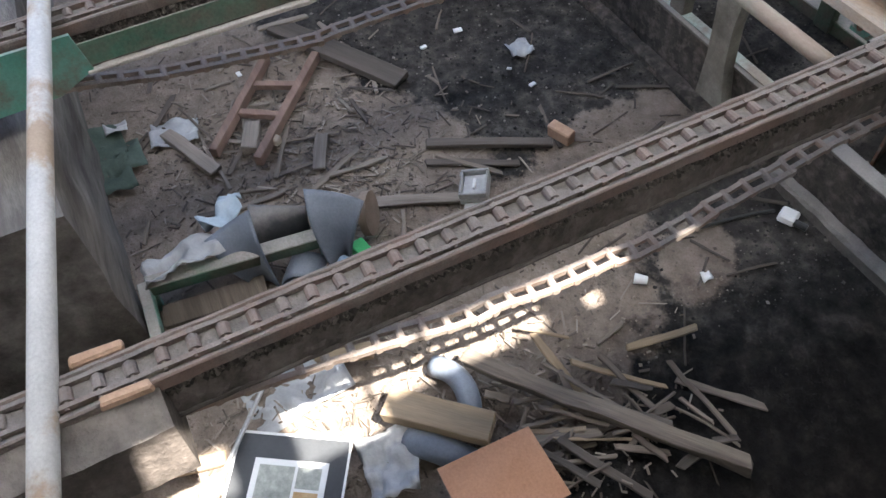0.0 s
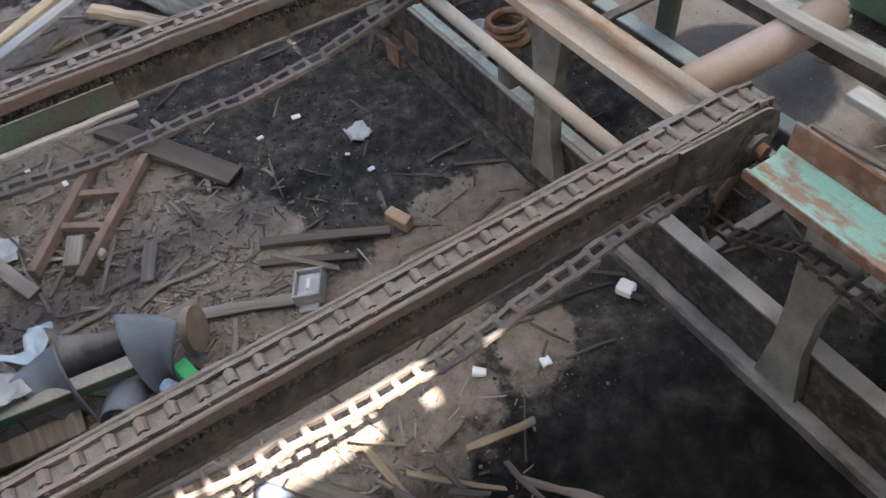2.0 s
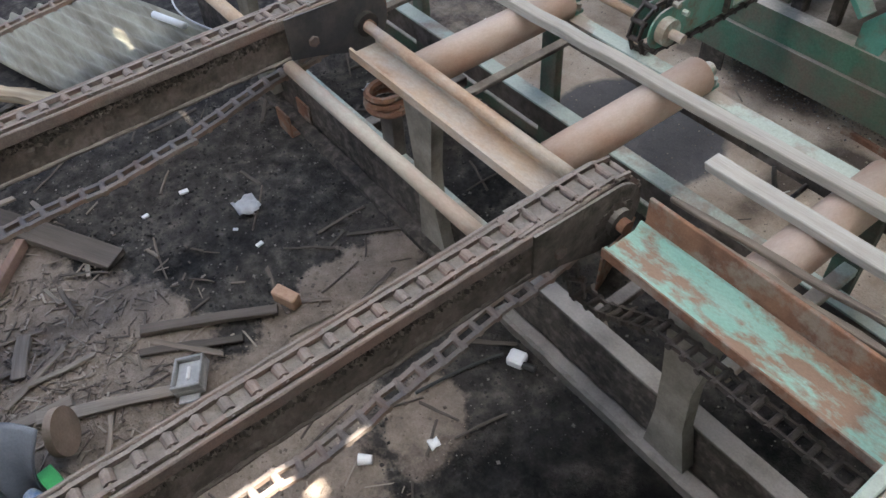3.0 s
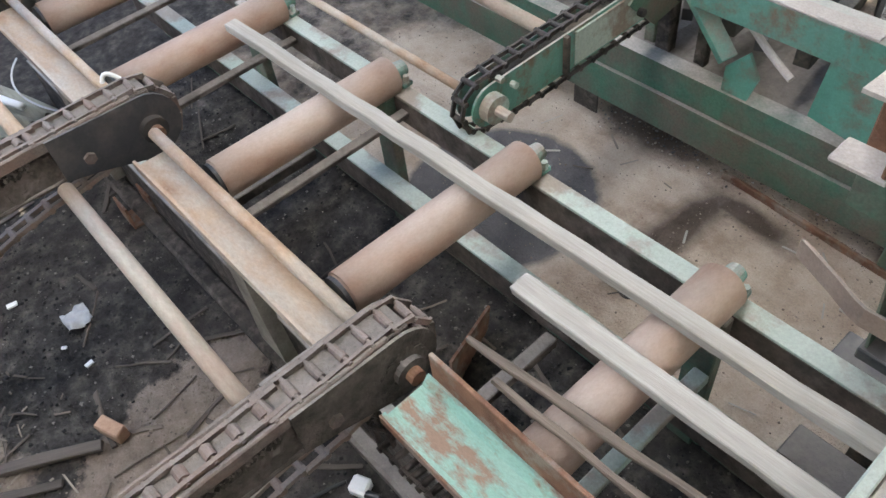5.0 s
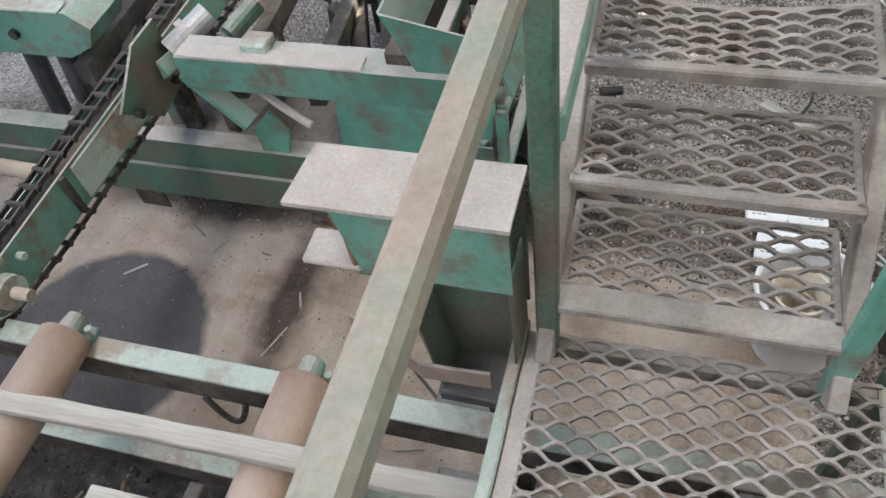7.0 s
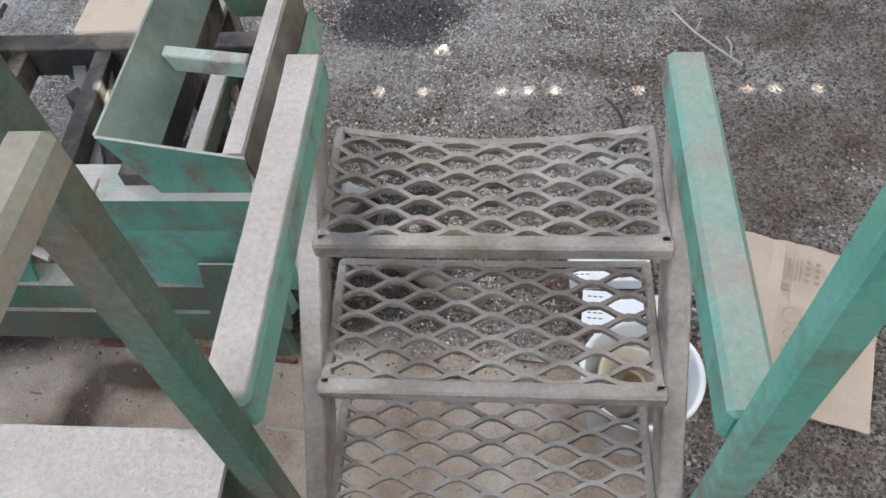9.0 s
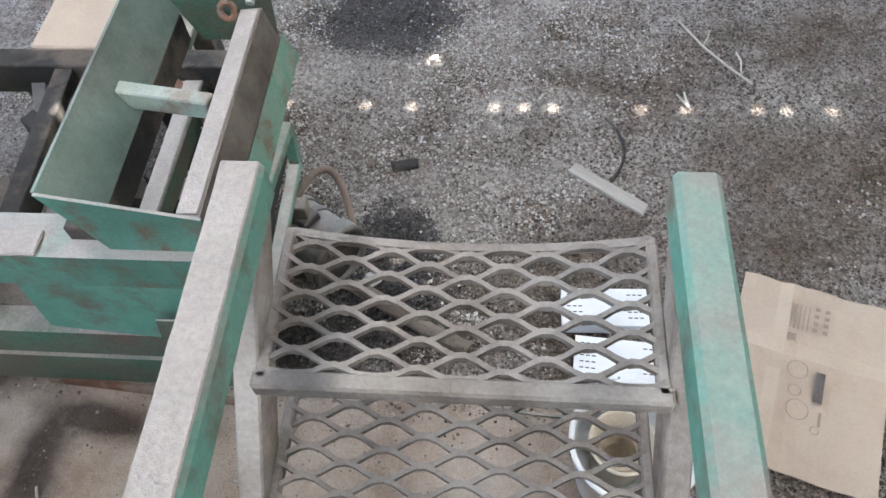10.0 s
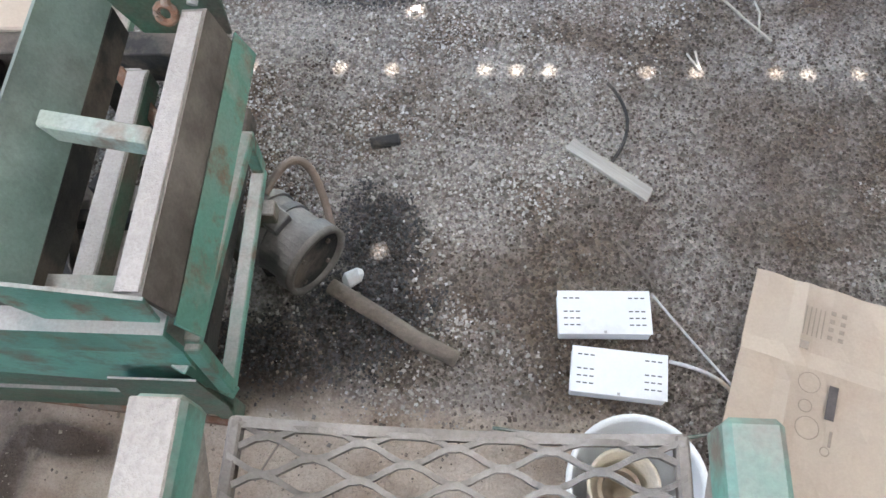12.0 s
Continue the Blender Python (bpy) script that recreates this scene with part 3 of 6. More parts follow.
def chain_beam(x, y0, y1, top, label, hang):
    """A long chain conveyor: recessed web, caked channel below it, top rails, nose plates and both runs of the chain."""
    at = (x, (y0 + y1) / 2, 0)
    t = thing("chain_conveyor", at, label, "conveyor", group="chain conveyors in the pit")
    bm = B()
    ny, nz_ = 300, 9
    for s_ in (-1, 1):
        grid = []
        for i in range(ny + 1):
            y = y0 + (y1 - 0.38 - y0) * i / ny
            row = []
            for j in range(nz_ + 1):
                z = top - 0.138 + 0.088 * j / nz_
                p = Vector((s_, y, z))
                caked = 0.010 * max(0.0, noise.noise(p * 30) + 0.6 * noise.noise(p * 67)) + 0.004 * noise.noise(p * 8) + 0.012 * (1 - j / nz_)
                row.append(bm.verts.new((x + s_ * (0.040 + caked), y, z)))
            grid.append(row)
        for i in range(ny):
            for j in range(nz_):
                f = (grid[i][j], grid[i + 1][j], grid[i + 1][j + 1], grid[i][j + 1])
                bm.faces.new(f if s_ > 0 else f[::-1])
    part("caked_channel", bm, CRUST, t, "lower channel caked with brown sawdust")
    part("web", box(B(), (x - 0.022, y0, top - 0.138), (x + 0.022, y1 - 0.30, top - 0.032)), WEB, t, "recessed dark web")
    part("lower_flange", crusted(box(B(), (x - 0.058, y0, top - 0.152), (x + 0.060, y1 - 0.38, top - 0.139)), 0.004), CRUST, t)
    part("top_plate", box(B(), (x - 0.05, y0, top - 0.032), (x + 0.05, y1 - 0.06, top - 0.003)), CRUST, t)
    for s in (-1, 1):
        part("guide_rail", crusted(box(B(), (x + s * 0.048 - 0.007, y0, top - 0.034), (x + s * 0.048 + 0.007, y1 - 0.12, top + 0.007)), 0.003), CHAIN, t)
    for s in (-1, 1):
        bm = B()
        n = [(y1 - 0.40, top - 0.150), (y1 - 0.30, top - 0.175), (y1 - 0.16, top - 0.222)]
        n += [(y1 - 0.105 + 0.105 * math.sin(a), top - 0.118 - 0.112 * math.cos(a)) for a in [radians(d) for d in range(0, 181, 15)]]
        n += [(y1 - 0.40, top + 0.004)]
        prism(bm, [(x + s * 0.054, y, z) for y, z in n], (s * 0.009, 0, 0))
        part("nose_plate", bm, BLACK_PAINT if x < -1 else CAKED_PLATE, t, "greasy black nose plate" if x < -1 else "nose plate caked with grey-brown dirt")
    if x > -1:
        bm = B()
        bmesh.ops.create_icosphere(bm, subdivisions=4, radius=1.0)
        for v in bm.verts:
            k = 1 + 0.35 * noise.noise(v.co * 2.3) + 0.22 * noise.noise(v.co * 6.1) + 0.12 * noise.noise(v.co * 13)
            v.co = Vector((x + 0.060 + v.co.x * 0.017 * k, y1 - 0.105 + v.co.y * 0.072 * k, top - 0.125 + v.co.z * 0.070 * k))
        part("caked_dirt", bm, CAKED_PLATE, t, "lump of dirt caked round the bearing")
    part("nose_core", box(B(), (x - 0.04, y1 - 0.36, top - 0.17), (x + 0.04, y1 - 0.06, top - 0.02)), WEB, t)
    nose = part("bearing", tube(B(), (x - 0.075, y1 - 0.10, top - 0.125), (x + 0.088, y1 - 0.10, top - 0.125), 0.044, 18), GREASE if x < -1 else CAKED_PLATE, t)
    part("shaft_end", tube(B(), (x + 0.088, y1 - 0.10, top - 0.125), (x + 0.112, y1 - 0.10, top - 0.125), 0.022, 14), RUSTED, nose)
    part("bolt", tube(B(), (x + 0.064, y1 - 0.31, top - 0.11), (x + 0.075, y1 - 0.31, top - 0.11), 0.020, 6), CHAIN, t)
    part("support_leg", box(B(), (x - 0.03, y0 + 0.12, -0.08), (x + 0.03, y0 + 0.19, top - 0.15)), CRUST, t)
    arc = [(x, y1 - 0.105 + 0.112 * math.sin(a), top - 0.112 - 0.114 * math.cos(a)) for a in [radians(d) for d in range(180, 30, -20)]]
    run_chain(t, LINK_TOP, [(x, y0 + 0.02, top + 0.004), (x, y1 - 0.40, top + 0.004)], PITCH)
    run_chain(t, LINK_NOSE, [(x, y1 - 0.40, top + 0.004), (x, y1 - 0.13, top + 0.006)] + arc, PITCH)
    pts = [(x, y1 - 0.12, top - 0.235)]
    for (ya, za), (yb, zb) in zip(hang, hang[1:]):
        for k in range(6):
            f = k / 6
            pts.append((x + 0.008 * math.sin(ya * 7 + f), ya + (yb - ya) * f, za + (zb - za) * (f * f * (3 - 2 * f) * 0.4 + f * 0.6)))
    run_chain(t, LINK, pts, PITCH)
    return t


CAKED_PLATE = material("caked_grey_brown_plate", [(0.075, 0.066, 0.058), (0.15, 0.13, 0.112)], 12, 0.95, 0, 1.0, 70, second=(0.05, 0.044, 0.039), amount=0.42, edge=0.25, second_scale=16, dust=0.5)
b1 = chain_beam(-0.585, -0.5, 2.835, 0.873, "long rusty chain conveyor caked with sawdust, chain sagging below", [(2.60, 0.60), (2.42, 0.585), (2.2, 0.548), (1.92, 0.50), (1.65, 0.478), (1.40, 0.492), (1.22, 0.522), (0.83, 0.608), (0.44, 0.69), (0.30, 0.71)])
b0 = chain_beam(-3.02, -0.6, 2.82, 0.945, "far rusty chain conveyor of the pit", [(2.60, 0.72), (2.2, 0.66), (1.5, 0.60), (0.7, 0.65), (0.3, 0.74)])
b2 = chain_beam(-1.80, -0.6, 2.82, 0.942, "rusty chain conveyor with black nose and sagging chain", [(2.60, 0.735), (2.40, 0.71), (2.0, 0.635), (1.6, 0.598), (1.22, 0.595), (0.72, 0.648), (0.39, 0.728), (0.25, 0.75)])

# ---- rollers and their bed ----
def roller(x):
    t = thing("conveyor_roller", (x, 3.16, 0.70), "rust-brown steel roller lying across the roller bed", "roller", group="rollers of the bed")
    bm = B()
    tube(bm, (x, 2.775, 0.70), (x, 3.485, 0.70), 0.069, 40)
    bmesh.ops.bevel(bm, geom=[e for e in bm.edges if len(e.link_faces) == 2 and abs(e.calc_face_angle(0)) > 1], offset=0.006, segments=2, affect="EDGES")
    part("roller_tube", bm, ROLLER, t, smooth=False)
    part("end_cap", tube(B(), (x, 2.763, 0.70), (x, 2.775, 0.70), 0.062, 24), BLACK, t, "black recessed end cap")
    part("axle", tube(B(), (x, 2.68, 0.70), (x, 3.552, 0.70), 0.012, 10), RUSTED, t)
    for y, s in ((2.725, -1), (3.515, 1)):
        h = part("bearing", tube(B(), (x, y - 0.028, 0.70), (x, y + 0.028, 0.70), 0.036, 16, 0.028), GREEN, t, "green cast bearing")
        part("bearing_foot", box(B(), (x - 0.05, y - 0.022, 0.655), (x + 0.055, y + 0.022, 0.675)), GREEN, t)
        part("bolt", tube(B(), (x + 0.045, y, 0.67), (x + 0.045, y, 0.70), 0.011, 6), PALE_GREEN, t)
    for o in t.children:
        if o.name.startswith("roller_tube"):
            for f in o.data.polygons:
                f.use_smooth = abs(f.normal.y) < 0.3
    return t


r0 = roller(-2.90)
for x in (-2.20, -1.50, -0.845, -0.15):
    copy_thing(r0, Matrix.Translation((x, 3.16, 0.70)))

bed = thing("roller_bed", (-1.2, 3.1, 0), "welded steel bed of the roller conveyor, pale green and rusted", "conveyor frame")
U_LOW = [(2.60, 0.765), (2.72, 0.765), (2.72, 0.815), (2.71, 0.815), (2.71, 0.775), (2.61, 0.775), (2.61, 0.80), (2.60, 0.80)]
part("west_channel", profile_x(B(), [(2.60, 0.765), (2.744, 0.765), (2.744, 0.80), (2.738, 0.80), (2.72, 0.778), (2.612, 0.775), (2.612, 0.792), (2.60, 0.792)], -0.44, 1.2), TEAL, bed, "teal channel with rust in patches")
part("channel_flange", box(B(), (-0.43, 2.745, 0.765), (1.2, 2.757, 0.887), bevel=0.002), RUSTED, bed, "rust-brown upright flange")
part("channel_lip", box(B(), (-0.44, 2.594, 0.765), (1.2, 2.5995, 0.797), bevel=0.001), RUSTED, bed, "rust-brown lip")
part("west_channel", profile_x(B(), U_LOW, -1.66, -0.68), ORANGE, bed, "channel rusted to orange")
part("west_channel", profile_x(B(), U_LOW, -3.6, -1.93), ORANGE, bed, "channel rusted to orange")
# Dark web material here also stands in for shade from the walkway.
part("base_web", crusted(box(B(), (-3.6, 2.722, -0.08), (1.2, 2.738, 0.198), bevel=0.004), 0.006), WEB, bed, "dirt-caked base channel web, coloured dark for the walkway's shade")
part("base_top_flange", crusted(box(B(), (-3.6, 2.715, 0.199), (1.2, 2.785, 0.212), bevel=0.002), 0.003), SHEET_GREY, bed, "dusty top flange of the base channel")
part("rail_flange", box(B(), (-2.6, 2.735, 0.214), (-0.95, 2.783, 0.219), bevel=0.001), PALE_GREEN, bed, "worn pale green paint on the flange")
part("west_sill", crusted(box(B(), (-0.95, 2.655, -0.08), (1.2, 2.72, -0.01), bevel=0.012), 0.010), SHEET_GREY, bed, "low sill thick with dust")
part("west_sill", crusted(box(B(), (-3.6, 2.645, -0.08), (-0.96, 2.72, -0.02), bevel=0.012), 0.012), WEB, bed, "low sill buried in black dirt")
for x in (-2.75, -1.36, -0.16, 0.95):
    part("west_post", prism(B(), [(x - 0.06, 2.668, 0.02), (x + 0.10, 2.668, 0.02), (x + 0.055, 2.668, 0.22), (x + 0.045, 2.668, 0.40), (x + 0.085, 2.668, 0.764), (x - 0.10, 2.668, 0.764), (x - 0.06, 2.668, 0.40), (x - 0.05, 2.668, 0.22)], (0, 0.052, 0)), OLIVE, bed, "flared sheet-steel post")
part("east_rail", box(B(), (-3.6, 3.455, 0.645), (1.2, 3.52, 0.655), bevel=0.002), PALE_GREEN, bed, "pale green top flange of the rail")
part("east_rail_web", box(B(), (-3.6, 3.456, 0.545), (1.2, 3.468, 0.6445), bevel=0.002), CRUST, bed, "dirt-brown web of the rail")
part("east_lower_rail", box(B(), (-3.6, 3.335, 0.29), (1.2, 3.41, 0.30), bevel=0.002), PALE_GREEN, bed)
part("east_lower_web", box(B(), (-3.6, 3.336, 0.19), (1.2, 3.348, 0.2895), bevel=0.002), CRUST, bed)
part("east_sill", box(B(), (-3.6, 3.43, -0.03), (1.2, 3.51, 0.06)), GREEN_DIRTY, bed)
for x in (-2.42, -1.50, -0.13, 0.9):
    part("east_post", box(B(), (x - 0.045, 3.412, 0.0), (x + 0.045, 3.454, 0.645)), GREEN_DIRTY, bed)
part("cross_tie", box(B(), (-0.62, 2.79, 0.14), (-0.57, 3.333, 0.18)), CRUST, bed)
part("cross_tie", box(B(), (-2.0, 2.79, 0.14), (-1.94, 3.333, 0.19)), CRUST, bed)
part("cross_tie", box(B(), (-0.135, 2.79, 0.38), (-0.085, 3.41, 0.415)), PALE_GREEN, bed)
for x in (-2.79, -2.09, -1.40):
    part("under_strip", bar(B(), (x, 2.745, 0.595), (x, 3.454, 0.605), 0.04, 0.02), CRUST, bed)

lone("cross_pipe", tube(B(), (-1.735, 2.402, 0.775), (-0.645, 2.395, 0.775), 0.025, 18), PIPE, (-1.2, 2.4, 0.85), "dusty steel cross pipe between the chain conveyors", "pipe", smooth=True)
lone("drive_shaft", tube(B(), (-1.69, 2.705, 0.828), (-0.65, 2.705, 0.826), 0.020, 16), ORANGE, (-1.2, 2.7, 0.83), "rusted drive shaft beside the channel", "shaft", group="drive shafts", smooth=True)
lone("drive_shaft", tube(B(), (-2.93, 2.705, 0.82), (-1.87, 2.705, 0.82), 0.018, 16), ORANGE, (-2.6, 2.7, 0.83), "rusted drive shaft beside the channel", "shaft", group="drive shafts", smooth=True)
lone("cross_pipe", tube(B(), (-2.95, 2.40, 0.79), (-1.865, 2.40, 0.79), 0.026, 18), ORANGE, (-2.5, 2.4, 0.85), "rust-orange cross pipe beyond the conveyor", "pipe", smooth=True)


def plank(a, b, w, h, mat, label, spin=0.0, name="wooden_plank", cat="plank", group="", jitter=0.004, z_fix=True):
    a, b = Vector(a), Vector(b)
    L = (b - a).length
    n = max(3, int(L / 0.12))
    bm = B()
    bar(bm, (-L / 2, 0, 0), (L / 2, 0, 0), w, h, spin, bevel=0.003)
    bmesh.ops.subdivide_edges(bm, edges=[e for e in bm.edges if e.calc_length() > L * 0.7], cuts=n)
    seed = Vector((random.uniform(0, 50), 0, 0))
    for v in bm.verts:
        v.co.y += jitter * 2 * noise.noise(Vector((v.co.x * 5, 3, 0)) + seed) + (jitter * noise.noise(v.co * 30 + seed))
        v.co.z += jitter * noise.noise(Vector((v.co.x * 4, 9, 0)) + seed)
        if abs(v.co.x) > L / 2 - 0.02:
            v.co.x += jitter * 3 * noise.noise(v.co * 40 + seed)
    me = bpy.data.meshes.new(name)
    bm.to_mesh(me)
    bm.free()
    me.materials.append(mat)
    ob = new(name, me)
    ob.matrix_basis = Matrix.Translation((a + b) / 2) @ (b - a).to_track_quat("X", "Z").to_matrix().to_4x4()
    return tagged(ob, label, cat, group)


plank((-2.10, 3.222, 0.786), (1.10, 3.292, 0.786), 0.05, 0.034, BOARD, "long dusty sawn board lying on the rollers", group="boards on the rollers")
plank((-0.48, 3.082, 0.784), (1.10, 3.105, 0.784), 0.062, 0.03, BOARD, "short dusty sawn board lying on the rollers", group="boards on the rollers")
plank((-0.45, 2.872, 0.79), (1.0, 3.03, 0.778), 0.022, 0.014, BROWN_WOOD, "split grey batten lying on a roller", group="boards on the rollers", jitter=0.008)
plank((-0.33, 2.848, 0.775), (0.9, 2.88, 0.79), 0.02, 0.012, BROWN_WOOD, "thin yellowed lath lying on a roller", group="boards on the rollers", jitter=0.008)

# ---- chain conveyor beyond the roller bed ----
b3 = thing("chain_conveyor", (-1.12, 4.4, 0), "green chain conveyor arm with a dark chain round its nose", "conveyor")
for s in (-1, 1):
    bm = B()
    n = [(5.6, 0.63), (3.72, 0.63)] + [(3.62 - 0.075 * math.sin(a), 0.705 + 0.075 * -math.cos(a)) for a in [radians(d) for d in range(0, 181, 20)]] + [(5.6, 0.79)]
    prism(bm, [(-1.12 + s * 0.034, y, z) for y, z in n], (s * 0.008, 0, 0))
    part("side_plate", bm, GREEN, b3, "green painted side plate")
part("inner_beam", box(B(), (-1.148, 3.7, 0.66), (-1.092, 5.6, 0.775)), GREASE, b3)
part("patch_plate", box(B(), (-1.078, 4.02, 0.64), (-1.07, 4.50, 0.775)), PALE_GREEN, b3, "pale dusty patch plate")
hub = part("sprocket_hub", tube(B(), (-1.08, 3.62, 0.705), (-1.04, 3.62, 0.705), 0.05, 20), PALE_GREEN, b3)
part("shaft_end", tube(B(), (-1.04, 3.62, 0.705), (-0.985, 3.62, 0.705), 0.018, 12), PIPE, hub)
for y, z in ((3.72, 0.735), (3.66, 0.79)):
    part("bolt", tube(B(), (-1.08, y, z), (-1.055, y, z), 0.012, 6), PALE_GREEN, b3)
part("leg", box(B(), (-1.15, 4.60, -0.02), (-1.09, 4.66, 0.63)), WEB, b3)
part("end_bracket", prism(B(), [(-1.066, 4.28, 0.75), (-1.066, 4.46, 0.88), (-1.066, 4.60, 0.88), (-1.066, 4.60, 0.62), (-1.066, 4.44, 0.595)], (0.010, 0, 0)), GREEN_DIRTY, b3, "green end bracket smeared with grease")
for y, z in ((4.34, 0.70), (4.56, 0.66)):
    part("bolt", tube(B(), (-1.056, y, z), (-1.035, y, z), 0.016, 8), GREASE, b3)
for y in (3.96, 4.53):
    part("stiffener", box(B(), (-1.0775, y, 0.637), (-1.058, y + 0.02, 0.785), bevel=0.002), GREASE, b3, "greasy black stiffener")
arc3 = [(-1.12, 3.62 - 0.10 * math.sin(a), 0.705 + 0.10 * math.cos(a)) for a in [radians(d) for d in range(0, 181, 20)]]
run_chain(b3, LINK_DARK, [(-1.12, 5.6, 0.805)] + arc3 + [(-1.12, 3.9, 0.585), (-1.12, 5.6, 0.585)], PITCH)
lone("drive_shaft", tube(B(), (-3.2, 3.56, 0.74), (-1.17, 3.56, 0.74), 0.016, 14), ORANGE, (-2.2, 3.62, 0.7), "thin rusted shaft into the green conveyor arm", "shaft", group="drive shafts", smooth=True)
lone("cross_pipe", tube(B(), (-3.2, 4.06, 0.735), (-1.16, 3.98, 0.735), 0.027, 16), PIPE, (-2.2, 4.05, 0.7), "dusty grey cross pipe into the green conveyor arm", "pipe", smooth=True)

b3.location += Vector((0, -0.06, 0.035))

# ---- walkway, stair and handrails ----
def strands(bm, x0, x1, y0, y1, z, sag=0.0, lwd=0.108, swd=0.042):
    """Expanded metal: wavy strands that meet at their knuckles."""
    rows = max(2, round((y1 - y0) / (swd / 2)))
    step = (y1 - y0) / rows
    for j in range(rows + 1):
        y = y0 + j * step
        nx = int((x1 - x0) / lwd * 8)
        ph = 0.5 if j % 2 else 0.0
        prev = None
        for i in range(nx + 1):
            x = x0 + (x1 - x0) * i / nx
            w = math.cos(2 * math.pi * (x / lwd + ph))
            yy = min(y1, max(y0, y + w * step * 0.47))
            u = (x - x0) / (x1 - x0) * 2 - 1
            zz = z - sag * (1 - u * u) * (j / rows) + 0.004 * w + 0.003 * noise.noise(Vector((x * 6, y * 6, z)))
            ring = [bm.verts.new((x, yy + dy, zz + dz)) for dy, dz in ((-0.0038, -0.006), (0.0031, -0.004), (0.0038, 0.005), (-0.0036, 0.003))]
            if prev:
                for k in range(4):
                    bm.faces.new((prev[k], prev[(k + 1) % 4], ring[(k + 1) % 4], ring[k]))
            prev = ring
    return bm


walkway = thing("walkway", (0.72, 1.4, 0.90), "raised walkway of dusty expanded metal on green angles", "walkway")
part("mesh_deck", strands(B(), 0.415, 1.07, 2.2, 3.615, 0.892, 0.0, 0.088, 0.046), MESH_STEEL, walkway, "expanded metal deck")
part("deck_border", box(B(), (0.379, 2.2, 0.88), (0.42, 3.62, 0.894)), DUSTY, walkway, "deck border thick with dust")
part("deck_border", box(B(), (1.065, 2.2, 0.88), (1.10, 3.62, 0.894)), DUSTY, walkway)
part("deck_plate", box(B(), (0.379, -1.0, 0.885), (1.10, 2.2, 0.90)), MESH_STEEL, walkway)
part("edge_angle", box(B(), (0.35, -1.0, 0.83), (0.378, 3.64, 0.905)), PALE_GREEN, walkway, "pale green edge angle")
part("edge_angle", box(B(), (1.10, -1.0, 0.83), (1.135, 3.70, 0.905)), GREEN, walkway)
for y in (-0.8, 1.0, 2.3):
    for x in (0.34, 1.12):
        part("leg", box(B(), (x - 0.02, y - 0.02, -0.08), (x + 0.02, y + 0.02, 0.83)), GREEN_DIRTY, walkway)
part("end_angle", box(B(), (0.405, 3.59, 0.84), (1.065, 3.625, 0.889)), MESH_STEEL, walkway)
bm = B()
for lo_, hi_ in (((1.075, 3.705, 0.87), (1.135, 3.711, 0.955)), ((1.075, 3.759, 0.87), (1.135, 3.765, 0.955)), ((1.075, 3.7111, 0.87), (1.081, 3.7589, 0.955)), ((1.129, 3.7111, 0.87), (1.135, 3.7589, 0.955))):
    box(bm, lo_, hi_, bevel=0.0015)
part("end_socket", bm, CRUST, walkway, "rusted open square socket")
for x in (0.335, 1.115):
    part("leg", box(B(), (x - 0.02, 3.66, -0.02), (x + 0.02, 3.70, 0.83)), GREEN_DIRTY, walkway)

# Unseen walls below the walkway, added to darken the pit.
lone("wall_pit_east", box(B(), (1.15, -1.0, -0.1), (1.25, 3.40, 0.82)), PIT_WALL, (1.2, 0, 0), "plain grey wall added out of view to keep east light from the pit", "wall", kind="structure")
lone("wall_pit_south", box(B(), (-1.25, -1.1, -0.1), (1.15, -1.0, 0.82)), PIT_WALL, (0.5, -1, 0), "plain grey wall added out of view at the pit end", "wall", kind="structure")

stair = thing("steel_stair", (0.70, 3.9, 0.9), "short steel stair with sagging expanded-metal treads", "stair")
for k, (z, y, sag) in enumerate(((1.045, 3.635, 0.0), (1.205, 3.785, 0.004), (1.36, 3.945, 0.032))):
    tread = part("tread", strands(B(), 0.445, 0.955, y + 0.012, y + 0.225, z, sag), MESH_STEEL, stair, "expanded-metal tread")
    part("lip", box(B(), (0.435, y - (0.05 if k == 0 else 0.012), z - (0.02 if k == 0 else 0.026)), (0.965, y + 0.014, z + 0.004)), MESH_STEEL, tread)
    bm = B()
    for i in range(12):
        u0, u1 = -1 + i / 6, -1 + (i + 1) / 6
        bar(bm, (0.70 + 0.255 * u0, y + 0.229, z - 0.002 - sag * (1 - u0 * u0)), (0.70 + 0.255 * u1, y + 0.229, z - 0.002 - sag * (1 - u1 * u1)), 0.013, 0.011, bevel=0)
    part("back_strip", bm, MESH_STEEL, tread)
    for x in (0.447, 0.953):
        part("side_strip", bar(B(), (x, y, z - 0.006), (x, y + 0.235, z - 0.006), 0.016, 0.02), MESH_STEEL, tread)
part("rail_dust", crusted(box(B(), (0.399, 3.62, 1.5305), (0.449, 4.16, 1.535), bevel=0.002), 0.0012), DUSTY, stair, "thick pale dust on the rail")
for x in (0.425, 0.978):
    part("stringer", bar(B(), (x, 3.55, 0.90), (x, 4.13, 1.475), 0.035, 0.075), MESH_STEEL, stair, "stringer grey with dust")
    part("side_rail", box(B(), (x - 0.028, 3.61, 1.465), (x + 0.028, 4.165, 1.53), bevel=0.007), GREEN_BARE, stair, "green square tube rail")
    part("post", box(B(), (x - 0.022, 3.575, 0.86), (x + 0.022, 3.608, 2.03), bevel=0.005), GREEN_DIRTY if x < 0.7 else GREEN_BARE, stair, "green upright post browned by dirt")
handrail = thing("handrail", (0.50, 3.1, 0.905), "worn brown square-tube handrail along the walkway", "handrail")
